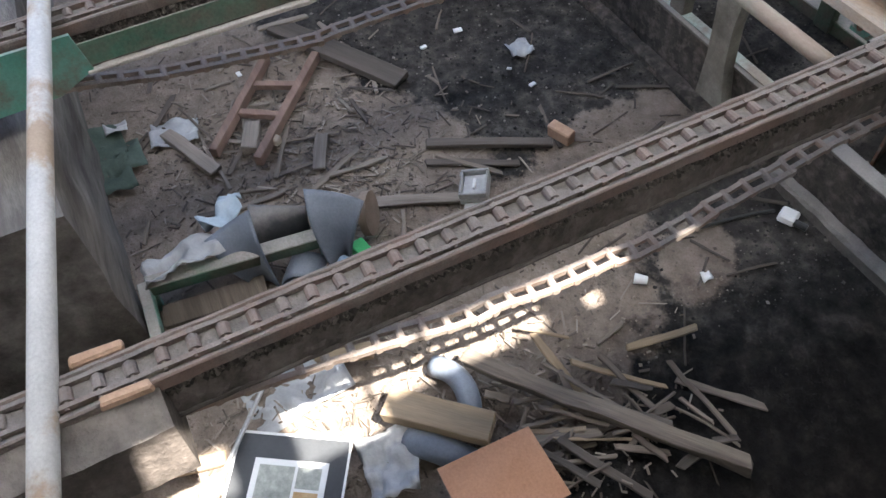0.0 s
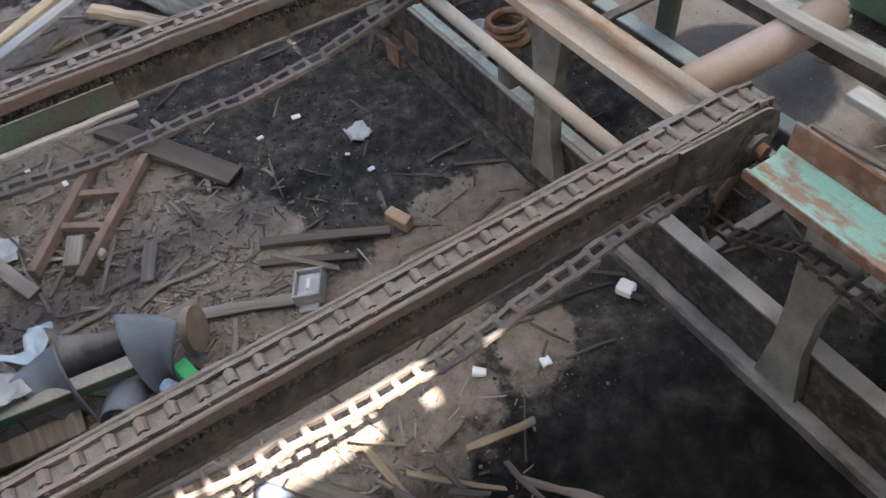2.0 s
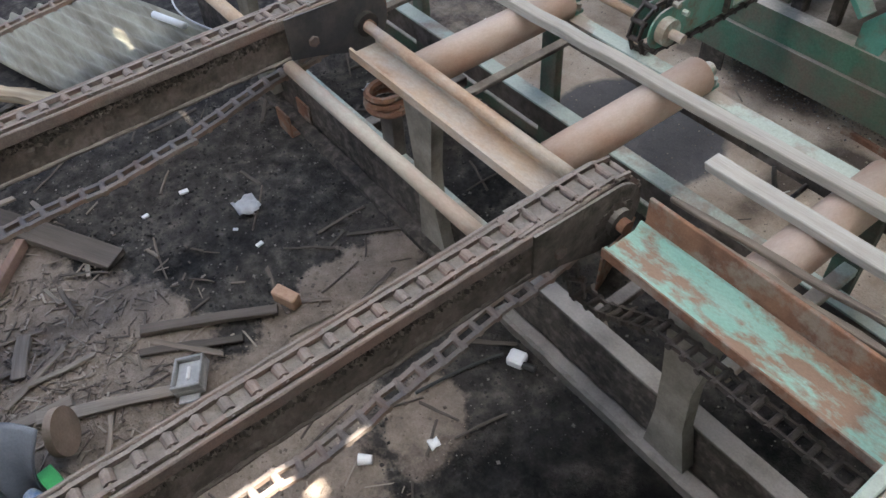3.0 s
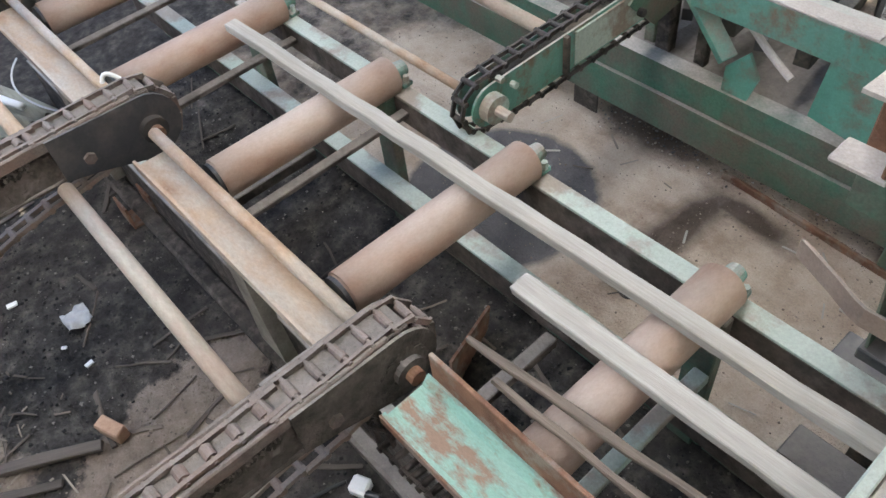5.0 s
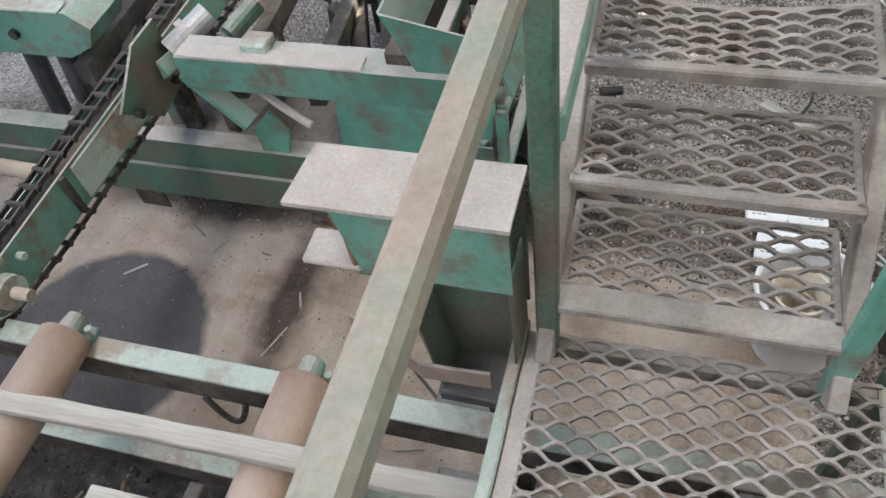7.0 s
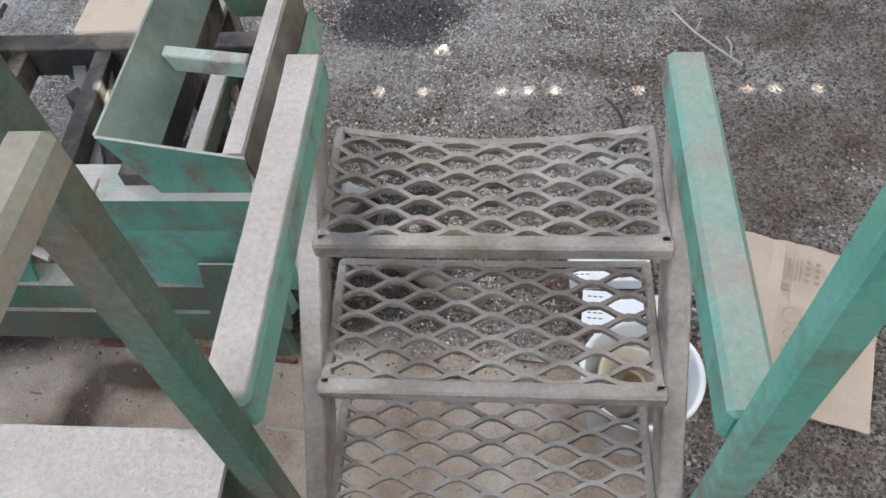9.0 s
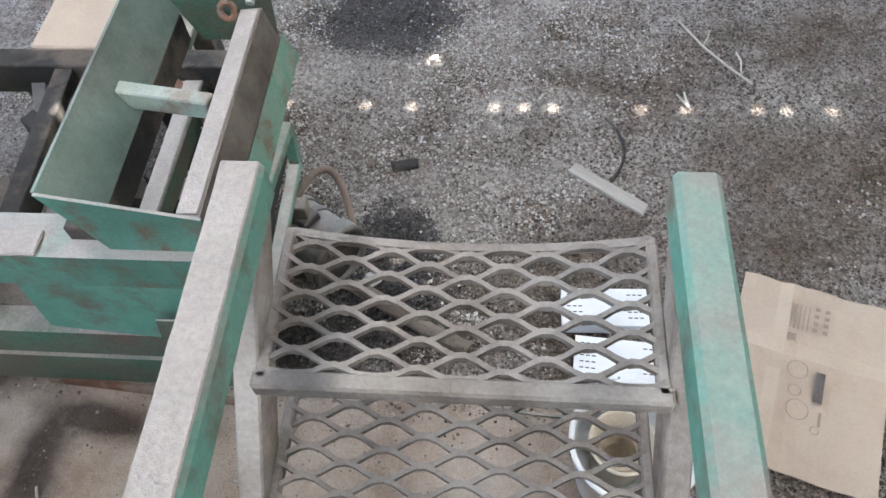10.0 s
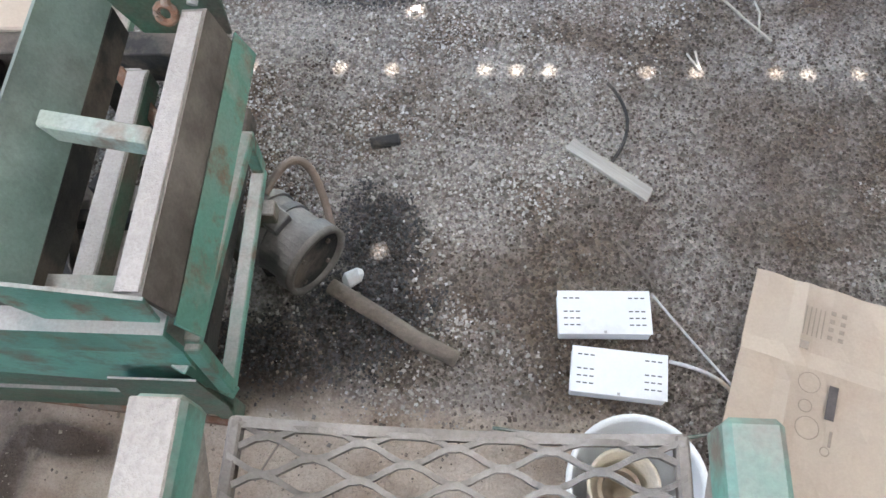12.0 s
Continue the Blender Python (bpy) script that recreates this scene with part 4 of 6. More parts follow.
part("top_rail", box(B(), (0.447, 2.662, 1.955), (0.478, 3.573, 1.986), bevel=0.006), BROWN_RAIL, handrail)
part("post", box(B(), (0.449, 2.663, 0.905), (0.476, 2.688, 1.953)), BROWN_RAIL, handrail)

# ---- pit: end wall and leaning pole ----
bm = box(B(), (-4.0, -1.0, -0.1), (-1.33, 0.30, 0.655), bevel=0)
bmesh.ops.subdivide_edges(bm, edges=list(bm.edges), cuts=24, use_grid_fill=True)
for v in bm.verts:
    v.co += Vector((noise.noise(v.co * 4), noise.noise(v.co * 5 + Vector((7, 0, 0))), 0.6 * noise.noise(v.co * 5 + Vector((0, 9, 0))))) * 0.022
lone("wall_pit", bm, PIT_WALL, (-2.6, 0, 0), "rough grey bank closing the end of the pit", "wall", kind="structure")
lone("brace_pipe", tube(B(), (0.33, 0.082, 0.789), (-3.1, 0.7, 1.144), 0.030, 24), WHITE_PIPE, (0.33, 0.082, 0.789), "grey-white pipe with rust spots lying across the conveyors", "pipe", smooth=True)

# ---- tail ends of the chain conveyors ----
part("tail_cover", crusted(prism(B(), [(-0.61, -0.5, 0.66), (-0.43, -0.5, 0.66), (-0.45, -0.5, 0.82), (-0.54, -0.5, 0.862), (-0.61, -0.5, 0.862)], (0, 0.96, 0)), 0.006), CRUST, b1, "tail cover caked with sawdust")
part("worn_face", box(B(), (-1.737, 0.50, 0.808), (-1.731, 1.32, 0.888), bevel=0.002), GREEN_DIRTY, b2, "channel face with worn green paint")
part("worn_flange", crusted(box(B(), (-1.738, 0.50, 0.785), (-1.715, 1.36, 0.801), bevel=0.003), 0.003), DUSTY, b2, "bare dusty lower flange")
part("tail_plate", prism(B(), [(-1.72, -0.6, 0.72), (-1.72, 0.40, 0.745), (-1.72, 0.52, 0.80), (-1.72, 0.50, 0.93), (-1.72, -0.6, 0.93)], (-0.012, 0, 0)), GREEN_BARE, b2, "green tail plate")
for x, y, z, r in ((-0.535, 0.40, 0.872, 28), (-0.655, 0.36, 0.874, 30)):
    lone("brick_fragment", box(B(), (x - 0.014, y - 0.055, z - 0.012), (x + 0.014, y + 0.055, z + 0.012), Matrix.Rotation(radians(r - 30), 4, "Z"), 0.005, 0.006), BRICK, (x, y, z), "broken orange brick fragment on the conveyor", "brick", group="brick fragments")



# ---- pit: things on the floor ----
def floor_z(x, y):
    return ground_height(x, y)


def on(x, y, h=0.0):
    return Vector((x, y, floor_z(x, y) + h))


def sheet(name, corners, n, material_, label, category, bend=0.02, freq=6.0, thick_=0.002, smooth=True, group=""):
    """A thin crumpled sheet between four places."""
    a, b, c, d = [Vector(p) for p in corners]
    bm = B()
    mid = (a + b + c + d) / 4
    normal = (b - a).cross(d - a).normalized()
    seed = Vector((random.uniform(0, 90), 5, 1))
    grid = []
    for i in range(n + 1):
        row = []
        for j in range(n + 1):
            u, v = i / n, j / n
            p = a.lerp(b, u).lerp(d.lerp(c, u), v)
            p = p + normal * bend * (noise.noise(p * freq + seed) + 0.5 * noise.noise(p * freq * 2.7 + seed))
            row.append(bm.verts.new(p))
        grid.append(row)
    for i in range(n):
        for j in range(n):
            bm.faces.new((grid[i][j], grid[i + 1][j], grid[i + 1][j + 1], grid[i][j + 1]))
    ob = lone(name, bm, material_, mid, label, category, group=group, smooth=smooth)
    if thick_:
        s = ob.modifiers.new("thickness", "SOLIDIFY")
        s.thickness = thick_
    return ob


ladder = thing("ladder_frame", on(-2.42, 0.98), "small reddish wooden ladder frame lying in the pit", "ladder")
LA, LB = (on(-2.11, 0.755, 0.05), on(-2.60, 1.145, 0.05)), (on(-1.98, 0.905, 0.05), on(-2.50, 1.355, 0.05))
for p, q in (LA, LB):
    part("side_rail", bar(B(), p, q, 0.036, 0.05), RED_WOOD, ladder)
for f in (0.40, 0.69):
    part("rung", bar(B(), LA[0].lerp(LA[1], f), LB[0].lerp(LB[1], f), 0.034, 0.03), RED_WOOD, ladder)

plank(on(-2.80, 1.25, 0.05), on(-2.14, 1.63, 0.03), 0.11, 0.035, DARK_WOOD, "dark weathered plank lying in the pit", group="planks in the pit")
plank(on(-2.80, 1.17, 0.06), on(-2.76, 1.41, 0.08), 0.03, 0.015, WOOD, "pale grey lath on the oily soil", group="planks in the pit")
plank(on(-1.75, 1.56, 0.02), on(-1.50, 2.03, 0.03), 0.045, 0.025, DARK_WOOD, "dark half-buried plank in the pit", group="planks in the pit")
plank(on(-1.66, 1.52, 0.015), on(-1.48, 1.86, 0.01), 0.035, 0.015, DARK_WOOD, "dark half-buried lath in the pit", group="planks in the pit")
plank(on(-0.72, 1.225, 0.10), on(-0.02, 1.82, 0.06), 0.052, 0.04, BROWN_WOOD, "long grey weathered beam across the debris", group="planks in the pit", jitter=0.01)
plank(on(-2.36, 0.60, 0.02), on(-2.02, 0.735, 0.03), 0.06, 0.03, WOOD, "short grey board among the debris", group="planks in the pit")
plank(on(-2.22, 0.955, 0.03), on(-2.07, 0.89, 0.03), 0.07, 0.05, WOOD, "grey wood block under the ladder frame", group="planks in the pit")
plank(on(-2.02, 1.20, 0.015), on(-1.84, 1.12, 0.015), 0.055, 0.02, WOOD, "short grey board on the sand", group="planks in the pit")
plank(on(-1.62, 1.12, 0.02), on(-1.40, 1.60, 0.02), 0.05, 0.02, WOOD, "cracked grey lath on the sand", group="planks in the pit", jitter=0.01)
plank(on(-1.775, 1.145, 0.02), on(-1.75, 1.40, 0.02), 0.02, 0.015, WOOD, "long thin stick on the sand", group="planks in the pit", jitter=0.01)
plank(on(-1.68, 0.62, 0.02), on(-1.62, 1.25, 0.02), 0.05, 0.02, WOOD, "grey lath behind the torn sheet", group="planks in the pit")
plank((-0.70, 0.94, 0.03), (-0.46, 1.185, 0.05), 0.10, 0.05, YELLOW_WOOD, "thick yellowed timber offcut in the debris", group="planks in the pit")
plank(on(-1.0, 0.80, 0.03), on(-0.92, 0.98, 0.05), 0.05, 0.04, YELLOW_WOOD, "small yellow wood block under the conveyor", group="planks in the pit")
plank(on(-0.85, 0.02, 0.1), on(-0.80, 0.42, 0.02), 0.05, 0.02, YELLOW_WOOD, "brown lath leaning below the conveyor", group="planks in the pit")
random.seed(7)
for i in range(60):
    x, y = random.gauss(-0.36, 0.12), random.gauss(1.48, 0.15)
    a, L = random.gauss(0.75, 0.6), random.uniform(0.07, 0.32)
    dx, dy, h = math.cos(a) * L / 2, math.sin(a) * L / 2, random.uniform(0.01, 0.09)
    plank(on(x - dx, y - dy, h), on(x + dx, y + dy, random.uniform(0.01, 0.07)), random.uniform(0.008, 0.03), random.uniform(0.006, 0.016), random.choice((BROWN_WOOD, BROWN_WOOD, BROWN_WOOD, BROWN_WOOD, DARK_WOOD, YELLOW_WOOD)), "splintered grey stick in the debris pile", name="wood_stick", cat="stick", group="splintered sticks", jitter=0.006)
for i in range(46):
    x, y = random.gauss(-2.15, 0.38), random.gauss(0.95, 0.33)
    a, L = random.uniform(0, 6.3), random.uniform(0.10, 0.34)
    dx, dy = math.cos(a) * L / 2, math.sin(a) * L / 2
    if y < 0.28:
        continue
    plank(on(x - dx, max(0.24, y - dy), 0.012), on(x + dx, max(0.24, y + dy), 0.02), random.uniform(0.008, 0.03), random.uniform(0.005, 0.014), random.choice((WOOD, BROWN_WOOD, DARK_WOOD)), "grey wood splinter on the sand", name="wood_stick", cat="stick", group="splinters on the sand", jitter=0.006)
for i in range(80):
    x, y = random.uniform(-3.1, -0.2), random.uniform(1.5, 3.35)
    a, L = random.uniform(0, 6.3), random.uniform(0.08, 0.3)
    dx, dy = math.cos(a) * L / 2, math.sin(a) * L / 2
    plank(on(x - dx, y - dy, 0.008), on(x + dx, y + dy, 0.01), random.uniform(0.006, 0.022), 0.008, random.choice((DARK_WOOD, DARK_WOOD, BROWN_WOOD)), "black oily stick on the soil", name="wood_stick", cat="stick", group="oily sticks", jitter=0.006)

random.seed(33)
for i in range(18):
    x, y = random.uniform(-1.7, 0.2), random.uniform(3.62, 4.4)
    a, L = random.uniform(0, 6.3), random.uniform(0.04, 0.16)
    dx, dy = math.cos(a) * L / 2, math.sin(a) * L / 2
    plank(on(x - dx, y - dy, 0.006), on(x + dx, y + dy, 0.007), random.uniform(0.004, 0.012), 0.005, random.choice((DARK_WOOD, WOOD, BOARD)), "small wood splinter on the dusty concrete", name="wood_stick", cat="stick", group="splinters on the concrete", jitter=0.0012)

random.seed(21)
for i in range(36):
    x, y = random.gauss(-3.55, 0.28), random.gauss(1.05, 0.34)
    a, L = random.uniform(0, 6.3), random.uniform(0.12, 0.5)
    dx, dy = math.cos(a) * L / 2, math.sin(a) * L / 2
    plank(on(x - dx, max(0.26, y - dy), 0.015), on(x + dx, max(0.26, y + dy), random.uniform(0.015, 0.06)), random.uniform(0.01, 0.04), random.uniform(0.008, 0.016), random.choice((WOOD, BROWN_WOOD, YELLOW_WOOD, YELLOW_WOOD)), "splintered wood in the far debris", name="wood_stick", cat="stick", group="far splinters", jitter=0.008)

# green angle frame with torn rubber sheet over it
gf = thing("tipped_stand", on(-1.45, 0.65), "old green steel frame lying under torn rubber sheet", "frame")
part("long_bar", bar(B(), on(-1.48, 0.36, 0.13), on(-1.40, 1.0, 0.13), 0.06, 0.05), GREEN_DIRTY, gf)
part("end_bar", bar(B(), on(-1.49, 0.355, 0.13), on(-1.22, 0.335, 0.06), 0.04, 0.06), GREEN, gf)
part("corner_leg", bar(B(), on(-1.48, 0.36, 0.0), on(-1.48, 0.36, 0.12), 0.04, 0.04), GREEN, gf)
part("far_leg", bar(B(), on(-1.40, 0.99, 0.0), on(-1.40, 0.99, 0.12), 0.04, 0.04), GREEN, gf)
part("side_board", bar(B(), on(-1.40, 0.37, 0.03), on(-1.36, 0.74, 0.03), 0.10, 0.02), BROWN_WOOD, gf, "grey board in the frame")


def curl(name, x, y, z, r, a0, a1, axis_turn, length, label):
    bm = B()
    rows = []
    for i in range(17):
        a = radians(a0 + (a1 - a0) * i / 16)
        row = []
        for j in range(7):
            u = j / 6 - 0.5
            rr = r * (1 + 0.12 * math.sin(3 * u + a))
            p = Vector((rr * math.cos(a), u * length * (1 - 0.25 * abs(math.sin(a))), rr * math.sin(a)))
            row.append(bm.verts.new(Matrix.Rotation(radians(axis_turn), 3, "Z") @ p + Vector((x, y, z))))
        rows.append(row)
    for r0_, r1_ in zip(rows, rows[1:]):
        for j in range(6):
            bm.faces.new((r0_[j], r1_[j], r1_[j + 1], r0_[j + 1]))
    ob = lone(name, bm, RUBBER, (x, y, z), label, "rubber sheet", group="torn rubber sheets", smooth=True)
    s = ob.modifiers.new("thickness", "SOLIDIFY")
    s.thickness = 0.006
    return ob


def flap(corners, bulge, label, mat=RUBBER):
    """A stiff rubber flap standing curved between four places."""
    a_, b_, c_, d_ = [Vector(p) for p in corners]
    out = (b_ - a_).cross(d_ - a_).normalized()
    bm_ = B()
    rows_ = []
    for i_ in range(15):
        u_ = i_ / 14
        row_ = []
        for j_ in range(15):
            v_ = j_ / 14
            p_ = a_.lerp(b_, u_).lerp(d_.lerp(c_, u_), v_)
            row_.append(bm_.verts.new(p_ + out * (bulge * math.sin(math.pi * u_) * (0.5 + 0.5 * v_) - bulge * 0.7 * math.sin(math.pi * v_) + 0.012 * noise.noise(p_ * 7))))
        rows_.append(row_)
    for ra_, rb_ in zip(rows_, rows_[1:]):
        for j_ in range(14):
            bm_.faces.new((ra_[j_], rb_[j_], rb_[j_ + 1], ra_[j_ + 1]))
    ob_ = lone("rubber_sheet", bm_, mat, (a_ + b_ + c_ + d_) / 4, label, "rubber sheet", group="torn rubber sheets", smooth=True)
    ob_.modifiers.new("thickness", "SOLIDIFY").thickness = 0.007


flap([(-1.50, 0.985, 0.23), (-1.342, 1.155, 0.23), (-1.32, 1.06, -0.04), (-1.305, 0.985, -0.04)], 0.06, "blue-grey rubber flap standing curled in the debris")
flap([(-1.53, 0.60, 0.13), (-1.51, 0.785, 0.22), (-1.327, 0.785, -0.04), (-1.40, 0.69, -0.03)], 0.05, "blue-grey rubber flap bent over the stand")
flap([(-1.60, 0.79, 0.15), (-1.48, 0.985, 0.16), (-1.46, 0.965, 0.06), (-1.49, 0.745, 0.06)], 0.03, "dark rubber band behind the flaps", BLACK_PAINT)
curl("rubber_sheet", -1.345, 0.88, -0.03, 0.06, -30, 250, 60, 0.15, "grey rolled rubber sheet on the soil")
PLASTIC = material("pale_plastic_film", [(0.28, 0.285, 0.29), (0.45, 0.45, 0.45)], 9, 0.35, 0, 0.6, 60, spread=0.08)
BLUE_FILM = material("pale_blue_film", [(0.28, 0.36, 0.42), (0.42, 0.48, 0.52)], 9, 0.45, 0, 0.4, 60, spread=0.06)
CLOTH = material("dull_green_cloth", [(0.06, 0.085, 0.07), (0.10, 0.13, 0.105)], 9, 0.95, 0, 0.4)
sheet("plastic_bag", [on(-1.68, 0.60, 0.13), on(-1.72, 0.78, 0.16), on(-1.56, 0.77, 0.24), on(-1.56, 0.62, 0.20)], 14, BLUE_FILM, "crumpled white and pale blue plastic sack", "plastic bag", 0.07, 9)
sheet("plastic_film", [on(-1.56, 0.36, 0.14), on(-1.60, 0.62, 0.17), on(-1.45, 0.66, 0.17), on(-1.44, 0.37, 0.16)], 14, PLASTIC, "clouded plastic film hanging over the frame", "plastic film", 0.05, 12)
sheet("plastic_film", [on(-1.0, 0.52, 0.02), on(-1.02, 0.86, 0.03), on(-0.84, 0.88, 0.03), on(-0.80, 0.54, 0.02)], 14, PLASTIC, "crumpled pale plastic film below the conveyor", "plastic film", 0.05, 12)
sheet("plastic_film", [on(-0.66, 0.80, 0.02), on(-0.62, 1.0, 0.04), on(-0.42, 0.92, 0.06), on(-0.44, 0.78, 0.02)], 14, PLASTIC, "crumpled clear plastic bag beside the board", "plastic film", 0.06, 14)
sheet("plastic_film", [on(-2.45, 0.55, 0.02), on(-2.40, 0.75, 0.02), on(-2.25, 0.72, 0.02), on(-2.30, 0.52, 0.02)], 12, PLASTIC, "torn pale plastic film on the sand", "plastic film", 0.03, 14)
sheet("plastic_film", [on(-2.56, 0.36, 0.03), on(-2.54, 0.46, 0.03), on(-2.44, 0.46, 0.03), on(-2.46, 0.36, 0.03)], 8, PLASTIC, "torn pale plastic film on the sand", "plastic film", 0.03, 14)
for x, y in ((-2.45, 0.34), (-2.22, 0.34), (-2.32, 0.40)):
    sheet("cloth_rag", [on(x - 0.12, y - 0.08, 0.02), on(x - 0.10, y + 0.08, 0.03), on(x + 0.12, y + 0.09, 0.03), on(x + 0.10, y - 0.08, 0.02)], 10, CLOTH, "dull green cloth rag on the sand", "rag", 0.035, 10, group="rags")

# small single things in the pit
disc = tube(B(), (-1.45, 1.175, 0.04), (-1.435, 1.20, 0.045), 0.085, 36)
lone("steel_disc", disc, STRIP, (-1.6, 1.2, 0.03), "rusted round steel disc standing in the debris", "disc")
GREEN_PLASTIC = material("bright_green_plastic", [(0.03, 0.30, 0.09), (0.045, 0.36, 0.12)], 5, 0.4, 0, 0.05)
BLUE_PRINT = material("blue_printed_tin", [(0.08, 0.22, 0.50), (0.55, 0.60, 0.68)], 40, 0.35, 0.3, 0.05)
lone("green_board", box(B(), (-1.34, 1.075, 0.0), (-1.24, 1.13, 0.055), Matrix.Rotation(radians(12), 4, "Z")), GREEN_PLASTIC, (-1.39, 1.12, 0.0), "bright green plastic piece beside the frame", "plastic piece")
lone("drink_can", tube(B(), (-1.31, 1.02, 0.0), (-1.25, 1.05, 0.01), 0.028, 18), BLUE_PRINT, (-1.35, 1.05, -0.02), "crushed blue and white drink can", "can")
lone("brick", box(B(), (-1.575, 2.055, -0.06), (-1.465, 2.105, 0.0), Matrix.Rotation(radians(20), 4, "Z"), 0.005, 0.003), BRICK, (-1.52, 2.08, -0.06), "half clay brick on the black soil", "brick")
lone("wood_stub", box(B(), (-2.10, 0.99, -0.05), (-2.05, 1.03, -0.01), Matrix.Rotation(0.5, 4, "Z"), 0.008), ORANGE, (-2.07, 1.0, -0.05), "small orange wood stub on the sand", "wood block")

lamp = thing("floodlight", on(-1.46, 1.645), "broken grey floodlight lying face up on the sand", "lamp")
lx, ly, lz, lr = -1.42, 1.63, -0.05, Matrix.Rotation(radians(-32), 4, "Z")
GREY_METAL = material("dull_grey_metal", [(0.30, 0.30, 0.29), (0.42, 0.41, 0.40)], 8, 0.5, 0.4, 0.1)


def lamp_box(lo, hi):
    bm = box(B(), lo, hi, None, 0.004)
    bmesh.ops.transform(bm, matrix=Matrix.Translation((lx, ly, lz)) @ lr @ Matrix.Rotation(radians(10), 4, "X") @ Matrix.Diagonal((0.8, 0.8, 1, 1)), verts=bm.verts)
    return bm


part("housing", lamp_box((-0.085, -0.07, 0.0), (0.085, 0.07, 0.03)), GREY_METAL, lamp)
for lo, hi in (((-0.085, -0.07, 0.0301), (-0.07, 0.07, 0.06)), ((0.07, -0.07, 0.0301), (0.085, 0.07, 0.06)), ((-0.07, -0.07, 0.0301), (0.07, -0.058, 0.06)), ((-0.07, 0.058, 0.0301), (0.07, 0.07, 0.06))):
    part("rim", lamp_box(lo, hi), GREY_METAL, lamp)
part("reflector", lamp_box((-0.069, -0.057, 0.031), (0.069, 0.057, 0.037)), PLASTIC, lamp, "pale reflector")
part("bulb", lamp_box((-0.035, -0.008, 0.038), (0.035, 0.008, 0.050)), WHITE, lamp)
part("foil", lamp_box((-0.12, -0.09, 0.002), (-0.0855, 0.03, 0.02)), PLASTIC, lamp, "crumpled foil edge")
part("bracket", lamp_box((0.0855, -0.05, 0.005), (0.13, 0.05, 0.012)), GREY_METAL, lamp)

jb = thing("junction_box", on(-0.73, 2.59), "white plastic junction box with a black cable gland", "electric box")
part("body", box(B(), (-0.766, 2.553, -0.055), (-0.70, 2.613, -0.012), Matrix.Rotation(radians(25), 4, "Z"), 0.008), WHITE, jb)
part("gland", tube(B(), (-0.70, 2.58, -0.03), (-0.655, 2.60, -0.03), 0.014, 10), BLACK, jb)
part("cable", hose(B(), curve_pts((-0.78, 2.56, -0.035), (-0.83, 2.45, -0.045), (-0.86, 2.22, -0.05)), 0.007), BLACK, jb)
sheet("crumpled_paper", [on(-2.14, 2.15, 0.03), on(-2.13, 2.25, 0.05), on(-2.03, 2.25, 0.03), on(-2.04, 2.15, 0.03)], 10, PLASTIC, "crumpled white paper on the black soil", "paper", 0.04, 16)
sheet("crumpled_paper", [on(-0.675, 2.135, 0.015), on(-0.67, 2.17, 0.02), on(-0.635, 2.165, 0.015), on(-0.64, 2.13, 0.015)], 6, WHITE, "small crumpled white paper scrap", "paper", 0.02, 25, group="paper scraps")
random.seed(11)
for x, y in ((-2.34, 1.83), (-2.38, 2.03), (-1.86, 2.14), (-2.78, 0.88), (-2.86, 0.52), (-2.0, 2.1), (-0.62, 0.62), (-2.6, 1.0)):
    s = random.uniform(0.010, 0.022)
    lone("paper_scrap", box(B(), on(x - s, y - s * 0.6, 0.004), on(x, y, 0.014) + Vector((s, s * 0.6, 0)), Matrix.Rotation(random.uniform(0, 3), 4, "Z"), 0.002), WHITE, on(x, y), "tiny white scrap on the soil", "scrap", group="paper scraps")
cap_ = thing("plastic_cup", on(-0.75, 1.95), "small white plastic cup lying on the sand", "cup")
part("body", tube(B(), on(-0.765, 1.92, 0.02), on(-0.735, 1.955, 0.02), 0.02, 16, 0.015), WHITE, cap_)

poster = thing("framed_picture", on(-0.65, 0.58), "dark mounted picture with a white border lying face up", "picture")
pm = Matrix.Translation((-0.597, 0.566, 0.03)) @ Matrix.Rotation(radians(59), 4, "Z") @ Matrix.Rotation(radians(4), 4, "Y") @ Matrix.Diagonal((0.9, 1, 1, 1))


def pic(lo, hi, bevel=0.0):
    bm = box(B(), lo, hi, None, bevel)
    bmesh.ops.transform(bm, matrix=pm, verts=bm.verts)
    return bm


DARK_CARD = material("dark_card", [(0.025, 0.028, 0.032), (0.04, 0.042, 0.045)], 8, 0.5, 0, 0.05)
PIC_A = material("picture_grey_green", [(0.20, 0.22, 0.19), (0.42, 0.42, 0.38)], 30, 0.4, 0, 0.0)
PIC_B = material("picture_warm", [(0.45, 0.25, 0.10), (0.60, 0.42, 0.22)], 30, 0.4, 0, 0.0)
part("backing", pic((-0.19, -0.155, -0.010), (0.19, 0.155, -0.002)), DARK_CARD, poster)
for lo, hi in (((-0.19, 0.150, -0.0019), (0.19, 0.158, 0.001)), ((-0.19, -0.158, -0.0019), (0.19, -0.150, 0.001)), ((-0.196, -0.158, -0.0019), (-0.188, 0.158, 0.001)), ((0.188, -0.158, -0.0019), (0.196, 0.158, 0.001))):
    part("border", pic(lo, hi), WHITE, poster)
part("print", pic((-0.12, -0.12, -0.0019), (0.13, 0.075, 0.0)), WHITE, poster, "white-edged colour print")
for i, (x0, y0, x1, y1, mm) in enumerate(((-0.10, -0.10, 0.02, 0.055, PIC_A), (0.03, -0.10, 0.11, -0.02, PIC_B), (0.03, -0.01, 0.11, 0.055, PIC_A))):
    part("print_field", pic((x0, y0, 0.0001), (x1, y1, 0.0016)), mm, poster)
